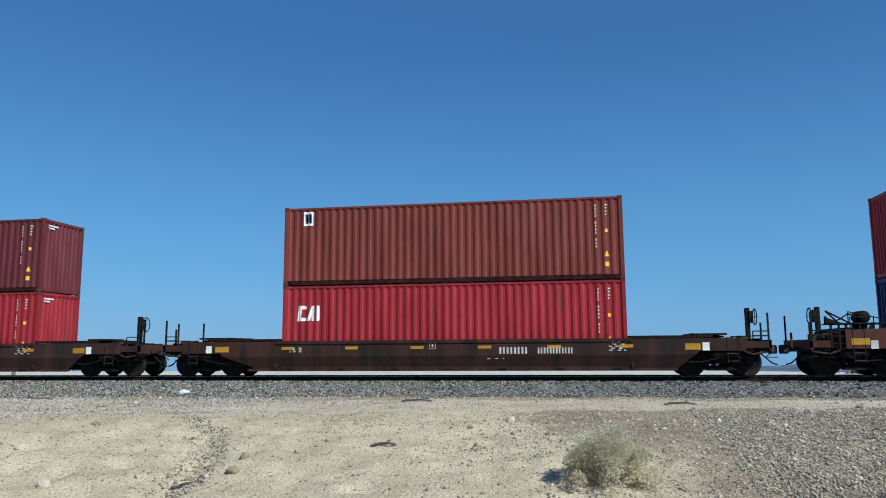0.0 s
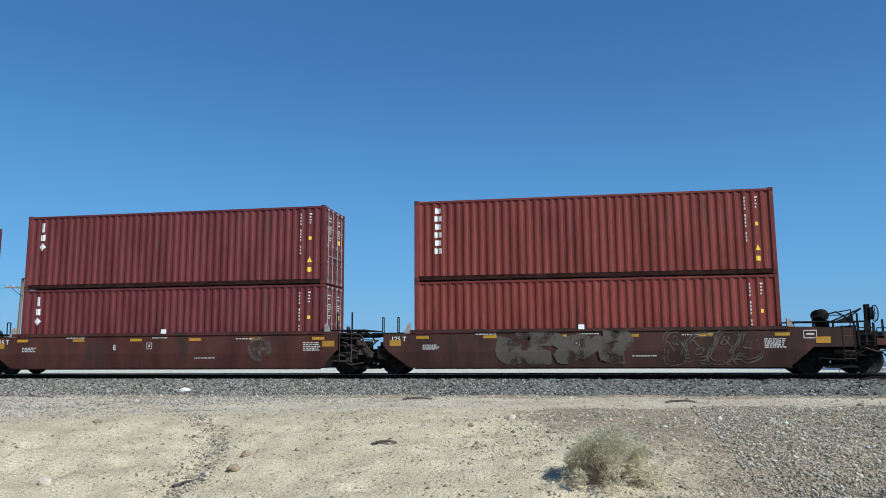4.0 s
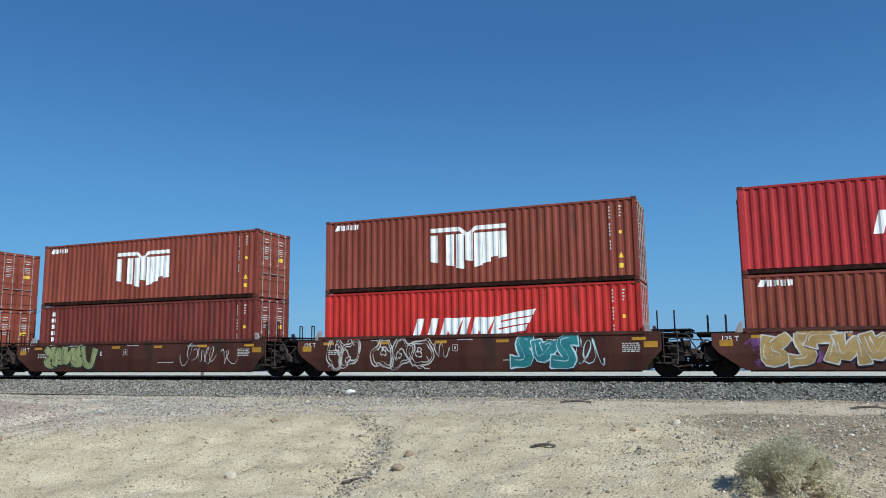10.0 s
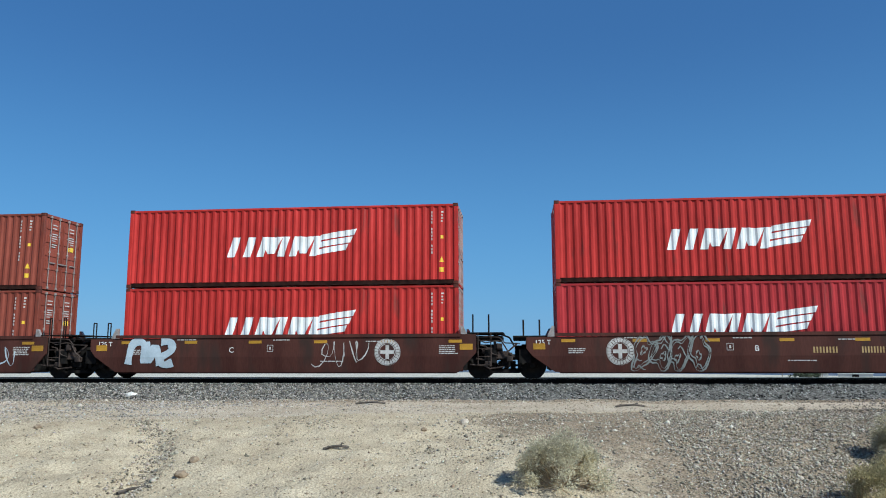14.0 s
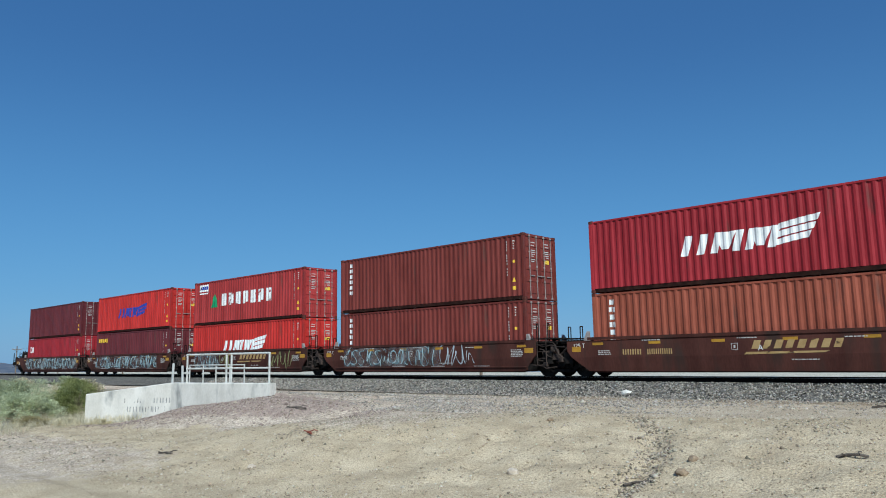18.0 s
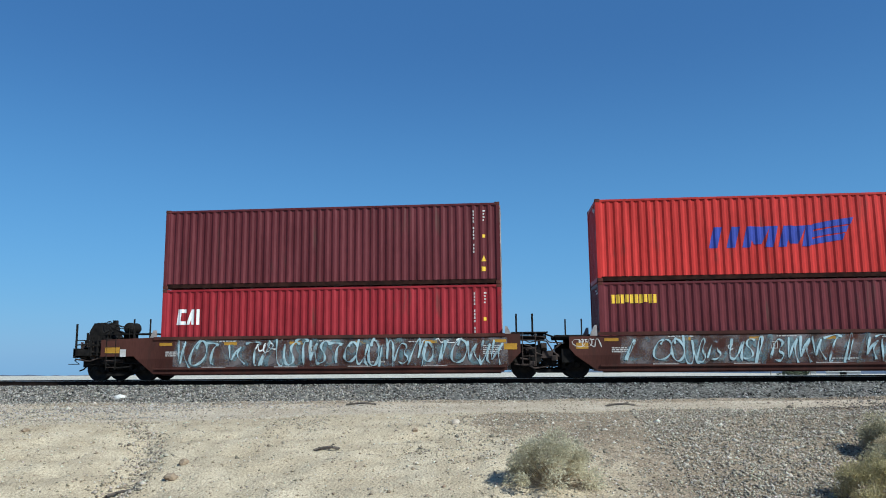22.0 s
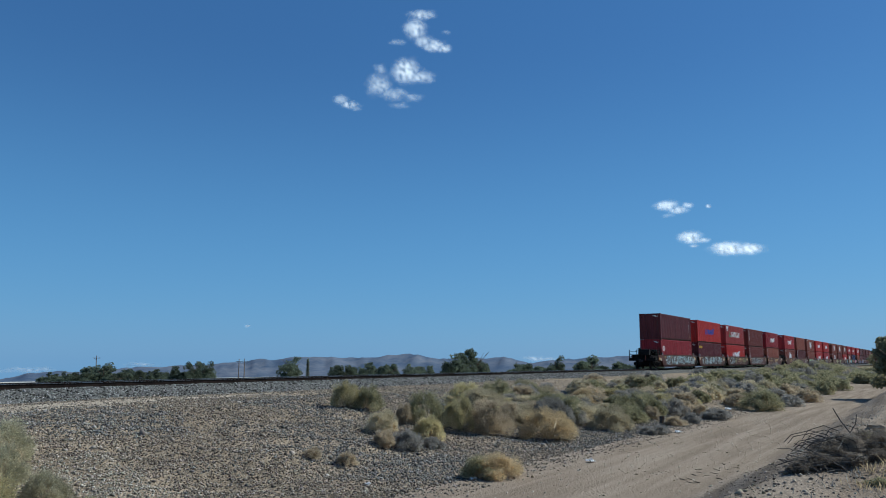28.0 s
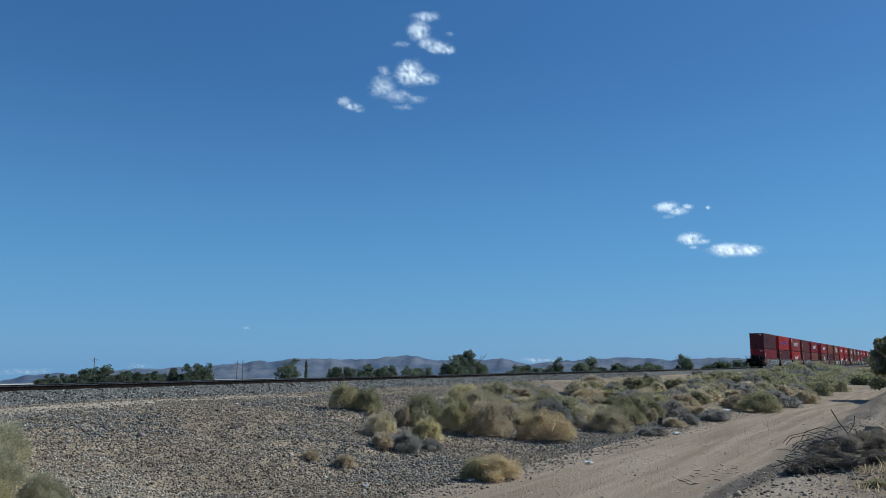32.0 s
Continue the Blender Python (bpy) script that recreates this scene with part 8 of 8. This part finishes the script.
keep = nr.uniform(0, 1, n) < np.clip(gravel_amount(x, y) ** 1.5 - 0.9 * dusty_amount(x, y), 0, 1)
x, y = x[keep], y[keep]
dark = value_noise(x + 3, y * 0.8, 0.28, 64) + 0.35 * (value_noise(x, y, 1.4, 65) - 0.5) + nr.normal(0, 0.1, len(x)) - 0.6 * step(11, 6, x) + 0.35 * np.exp(-((x - 10.5) / 3) ** 2 - ((y - 12.6) / 2.2) ** 2) > 0.55
stones("dark_gravel", x[dark], y[dark], ground_z(x[dark], y[dark]) + 0.016, np.exp(nr.normal(-3.1, 0.36, int(dark.sum()))), stone_material("dark_grey_bank_gravel", ((0.0, (0.085, 0.08, 0.072)), (0.45, (0.165, 0.153, 0.136)), (0.85, (0.32, 0.295, 0.26)), (1.0, (0.5, 0.46, 0.4)))),
       "dark grey crushed gravel spilt down the bank face", "gravel", 20)
x, y = x[~dark], y[~dark]
near = x + 3 * (value_noise(x, y, 0.5, 66) - 0.5) < 8.0
for side, name, mat, label in ((near, "coarse_gravel", stone_material("dun_bank_gravel", ((0.0, (0.17, 0.142, 0.11)), (0.45, (0.37, 0.313, 0.243)), (0.85, (0.54, 0.466, 0.365)), (1.0, (0.72, 0.64, 0.52)))), "coarse dun gravel on the bank face"),
                               (~near, "coarse_brown_gravel", stone_material("dark_bank_gravel", ((0.0, (0.115, 0.093, 0.072)), (0.45, (0.22, 0.177, 0.137)), (0.85, (0.36, 0.295, 0.23)), (1.0, (0.6, 0.51, 0.41)))), "coarse brown gravel on the bank face")):
    stones(name, x[side], y[side], ground_z(x[side], y[side]) + 0.014, np.exp(nr.normal(-3.26, 0.34, int(side.sum()))), mat, label, "gravel", 14)
# clods and pale pebbles on the clay and the near bank
n = 9000
x = -29 + 13 * nr.beta(1.0, 1.4, n)
y = np.interp(x, [-31.05, -27.7, -21.8, -16], [12.5, 14.4, 15.36, 16.3]) - 0.15 - 2.6 * nr.beta(1.0, 1.8, n)
stones("red_gravel", x, y, ground_z(x, y) + 0.003, np.exp(nr.normal(-3.2, 0.4, n)), stone_material("red_brown_gravel", ((0.0, (0.18, 0.13, 0.105)), (0.5, (0.34, 0.265, 0.225)), (1.0, (0.54, 0.45, 0.39)))),
       "red-brown gravel heaped before the culvert wall", "gravel", 15)
n, m = 42000, 5000
x, y = np.concatenate([nr.uniform(-28, 8, n), nr.uniform(7, 40, m)]), np.concatenate([nr.uniform(7, 23.4, n), nr.uniform(-1.5, 9.5, m)])
stones("clay_pebbles", x, y, ground_z(x, y) + 0.003, np.exp(nr.normal(-3.5, 0.42, n + m)), stone_material("pale_clay_pebble", ((0.0, (0.27, 0.21, 0.145)), (0.5, (0.46, 0.37, 0.26)), (1.0, (0.7, 0.62, 0.5)))),
       "pale clods and pebbles on dry clay", "pebbles", 13)


def rock(x, y, size, mat, label, seed, flat=0.7, z=None):
    r = random.Random(seed)
    bm = bmesh.new()
    bmesh.ops.create_icosphere(bm, subdivisions=2, radius=size / 2)
    for v in bm.verts:
        v.co *= 1 + 0.35 * noise.noise(v.co * (3 / size) + Vector((seed, 0, 0))) + r.uniform(-0.05, 0.05)
        v.co.z *= flat
    me = bpy.data.meshes.new("rock")
    bm.to_mesh(me)
    bm.free()
    me.materials.append(mat)
    z = float(ground_z([x], [y])[0]) if z is None else z
    return tagged(placed(new("rock", me), pose(x, y, z + size * 0.2 * flat, 0, 0, seed * 37)), label, "rock", "loose rocks")


white_stone = material("white_limestone", (0.5, 0.47, 0.42), (0.72, 0.68, 0.62), rough=0.9, scale=8, fine=40, bump=0.5)
pale = material("pale_limestone", (0.38, 0.31, 0.24), (0.58, 0.49, 0.39), rough=0.9, scale=8, fine=40, bump=0.5)
clod = material("brown_clay_clod", (0.2, 0.14, 0.09), (0.32, 0.24, 0.16), rough=0.95, scale=8, fine=40, bump=0.6)
rock(-13.1, 24.0, 0.42, white_stone, "white rock lying on the ballast slope", 1, 0.45, 1.2)
rock(-1.29, 17.4, 0.2, pale, "pale upright rock on the crest of the bank", 2, 1.0)
rock(-8.9, 11.7, 0.24, pale, "pale rock on the clay bank", 3)
rock(-14.8, 9.7, 0.2, pale, "pale rock on the gravel slope", 4)
rock(-6.0, 12.85, 0.22, clod, "brown clod on the clay bank", 5)
rock(-6.1, 13.6, 0.2, clod, "brown clod on the clay bank", 6)
rock(-2.1, 16.3, 0.14, clod, "dark clod on the clay bank", 7)
rock(-10.3, 15.1, 0.16, clod, "dark clod on the clay bank", 8)


# ---- sticks, brush and litter ----
def branchy(name, at, n, length, radius, spread_, mat, label, category, seed, rise=0.3):
    """A heap of thin bent branches."""
    r = random.Random(seed)
    t = thing(name, at, label, category)
    for k in range(n):
        a, el = r.uniform(0, 2 * math.pi), r.uniform(-0.1, rise)
        p = Vector((r.gauss(0, spread_), r.gauss(0, spread_ * 0.6), abs(r.gauss(0, 0.1))))
        pts, d, L = [p], Vector((math.cos(a), math.sin(a), el)), length * r.uniform(0.4, 1.2)
        for i in range(4):
            d = (d + Vector((r.uniform(-0.3, 0.3), r.uniform(-0.3, 0.3), r.uniform(-0.25, 0.2)))).normalized()
            q = pts[-1] + d * L / 4
            q.z = max(q.z, 0.01)
            pts.append(q)
        part("branch", Build().path(pts, radius * r.uniform(0.5, 1.3), 4).mesh("branch", mat), t)
    return t


deadwood = material("dead_dark_branch", (0.05, 0.04, 0.033), (0.13, 0.105, 0.085), rough=0.9, scale=5, fine=30, bump=0.3)
lie = lambda x, y: float(ground_z([x], [y])[0])
branchy("brush_heap", pose(12.2, 1.5, lie(12.2, 1.5) - 0.03), 150, 0.42, 0.006, 0.27, deadwood, "heap of dead dark branches on the near bank", "brush", 4, 0.15)
branchy("brush_heap", pose(12.8, 1.25, lie(12.8, 1.25) - 0.03), 80, 0.4, 0.005, 0.25, deadwood, "heap of dead grey twigs on the near bank", "brush", 5, 0.15)
for i, (x, y, w, h) in enumerate(((11.8, 1.7, 0.5, 0.2), (12.1, 1.55, 0.65, 0.32), (12.5, 1.45, 0.75, 0.4), (12.8, 1.2, 0.75, 0.38), (13.1, 0.95, 0.75, 0.32), (13.5, 0.7, 0.8, 0.28), (12.3, 1.15, 0.6, 0.25), (12.6, 0.85, 0.6, 0.22))):
    bush(x, y, w, h, "dark", i, i * 77, " on the near bank")
for i, (x, y, w, h) in enumerate(((13.4, 1.0, 0.5, 0.2), (11.3, 0.75, 0.35, 0.14), (14.5, 0.8, 0.6, 0.2))):
    bush(x, y, w, h, "green", i, i * 50, " on the near bank")
arch = random.Random(23)
for i in range(16):
    x, y = 12.75 + arch.uniform(-0.4, 0.3), 1.2 + arch.uniform(-0.2, 0.25)
    L, dx, z0 = arch.uniform(0.35, 0.7), arch.uniform(-0.2, 0.2), arch.uniform(0.2, 0.36)
    t = thing("dead_branch", pose(x, y, lie(x, y)), "thin arching dead branch in a brush heap", "branch", "branches in the brush")
    part("stem", Build().path([(0, 0, 0), (dx * 0.2, L * 0.1, z0 * 0.8), (dx * 0.5, L * 0.45, z0), (dx * 0.9, L * 0.85, z0 * 0.75), (dx, L, z0 * 0.35)], 0.007, 4).mesh("stem", deadwood), t)
t = thing("dead_stalk", pose(12.9, 1.09, lie(12.9, 1.09)), "bare forked dead stalk rising from brush", "stalk")
part("branch", Build().path([(0, 0, 0), (-0.03, 0.08, 0.25), (0.0, 0.2, 0.42), (0.0, 0.29, 0.6)], 0.009, 5).mesh("branch", deadwood), t)
part("branch", Build().path([(-0.03, 0.08, 0.25), (0.0, 0.0, 0.38), (0.03, -0.02, 0.52)], 0.007, 5).mesh("branch", deadwood), t)
tufts("yellow_weeds", [(arch.uniform(10.6, 14.5), arch.uniform(0.2, 1.0)) for _ in range(26)], 26, 0.1, leaf_ochre, "small yellow-green weeds on the near bank", 8)
nb = 2600
x, y = nr.uniform(8, 24, nb), nr.uniform(-0.8, 3.4, nb)
stones("bank_clods", x, y, ground_z(x, y) + 0.006, np.exp(nr.normal(-3.25, 0.45, nb)), stone_material("grey_brown_clod", ((0.0, (0.2, 0.158, 0.118)), (0.5, (0.32, 0.255, 0.19)), (1.0, (0.46, 0.38, 0.3)))),
       "grey-brown clods and stones on the near bank", "clods", 16)
paper = material("weathered_white_litter", (0.55, 0.53, 0.5), (0.75, 0.73, 0.7), rough=0.8, scale=6, fine=30)
for i, (x, y, s) in enumerate(((41.0, 9.3, 0.3), (39.2, 9.9, 0.25), (34.9, 8.75, 0.22), (27.5, 8.0, 0.24), (18.3, 7.6, 0.2), (14.1, 8.6, 0.14), (12.2, 10.0, 0.12))):
    bm = bmesh.new()
    bmesh.ops.create_grid(bm, x_segments=5, y_segments=5, size=s / 2)
    for v in bm.verts:
        v.co.z = 0.05 * s * arch.uniform(-1, 1) + 0.5 * s * abs(noise.noise(v.co * 9 + Vector((i, 0, 0))))
        v.co.x *= arch.uniform(0.8, 1.1)
    bmesh.ops.solidify(bm, geom=bm.faces[:], thickness=0.006)
    me = bpy.data.meshes.new("litter")
    bm.to_mesh(me)
    bm.free()
    me.materials.append(paper)
    tagged(placed(new("litter", me), pose(x, y, lie(x, y) + 0.03, 0, 0, 40 * i)), "crumpled white scrap lying by the dirt road", "litter", "scraps by the road")
t = thing("dark_stub", pose(30.7, 9.6, lie(30.7, 9.6)), "short dark wooden stub at the foot of the bank", "post")
part("shaft", Build().tube((0, 0, -0.1), (0.03, 0, 0.3), 0.11, 9, 0.1).mesh("shaft", deadwood), t)
rock(20.3, 1.3, 0.4, clod, "dark flat clod on the near bank", 11, 0.5)
rock(26.5, 2.2, 0.4, clod, "dark clod on the near bank", 12, 0.6)
for i, (x, y) in enumerate(((18.8, 4.4), (17.5, 4.4), (16.6, 4.6), (13.4, 3.6))):
    branchy("twig_scatter", pose(x, y, lie(x, y)), 7, 0.2, 0.008, 0.25, deadwood, "few dark broken twigs on the dirt road", "twigs", 40 + i, 0.05)
for x, y, turn, L, mat, label in ((-3.64, 14.6, 20, 0.5, deadwood, "dark broken stick on the clay bank"), (-6.6, 12.5, 50, 0.7, deadwood, "dark curved stick on the clay bank"), (-18.4, 9.5, 10, 0.6, deadwood, "dark bent branch on the slope"),
                                  (-19.7, 14.5, 5, 0.9, deadwood, "dark weathered plank scrap on the ramp"), (-15.2, 11.6, -30, 0.45, material("rusty_scrap", (0.14, 0.035, 0.02), (0.25, 0.07, 0.04)), "rusty red metal scrap on the slope"),
                                  (3.0, 20.9, 3, 0.8, deadwood, "dark stick on the dusty shoulder"), (-4.4, 21.7, -4, 0.9, deadwood, "dark stick on the dusty shoulder")):
    z = float(ground_z([x], [y])[0])
    t = thing("stick", pose(x, y, z + 0.02, 0, 0, turn), label, "debris")
    part("shaft", Build().path([(-L / 2, 0, 0), (-L / 6, 0.05, 0.03), (L / 5, -0.03, 0.05), (L / 2, 0.04, 0.01)], 0.028, 6).mesh("shaft", mat), t)
    part("twig", Build().path([(L / 6, 0, 0.04), (L / 4, 0.12, 0.09), (L / 3, 0.2, 0.07)], 0.014, 5).mesh("twig", mat), t)
    part("splinter", Build().path([(-L / 5, 0, 0.03), (-L / 3, -0.1, 0.06)], 0.015, 5).mesh("splinter", mat), t)


# ---- what moves ----
def motions():
    """The train runs past; its wheels turn; the camera's own turns are keyed above."""
    times = sorted(set(list(range(0, 33, 2)) + [22.5, 23, 23.5, 24.5, 25, 25.5, 27]))
    for ob, x, y, z in MOVING:
        walk(ob, [(t, pose(x + train_x(t), y, z)) for t in times])
    for ob, az, el, drift in DRIFT:
        rows = []
        for s in (0, 16, 32):
            a, r = radians(az - drift * (s - 28)), 2400.0
            rows.append((s, look((-r * math.sin(a) * math.cos(radians(el)), r * math.cos(a) * math.cos(radians(el)), EYE + r * math.sin(radians(el))),
                                 (-2 * r * math.sin(a) * math.cos(radians(el)), 2 * r * math.cos(a) * math.cos(radians(el)), EYE + 2 * r * math.sin(radians(el))))))
        walk(ob, rows)
    rows = []
    for k in range(0, 32 * FPS + 1):
        t = k / FPS
        rows.append((t, pose(0, 0, 0, 0, math.degrees(train_x(t) / 0.46) % 360, 0)))
    walk(WHEELS[0], rows)
    keys = WHEELS[0].animation_data
    for w in WHEELS[1:]:
        w.rotation_mode = "QUATERNION"
        w.animation_data_create()
        w.animation_data.action = keys.action
        w.animation_data.action_slot = keys.action_slot


motions()
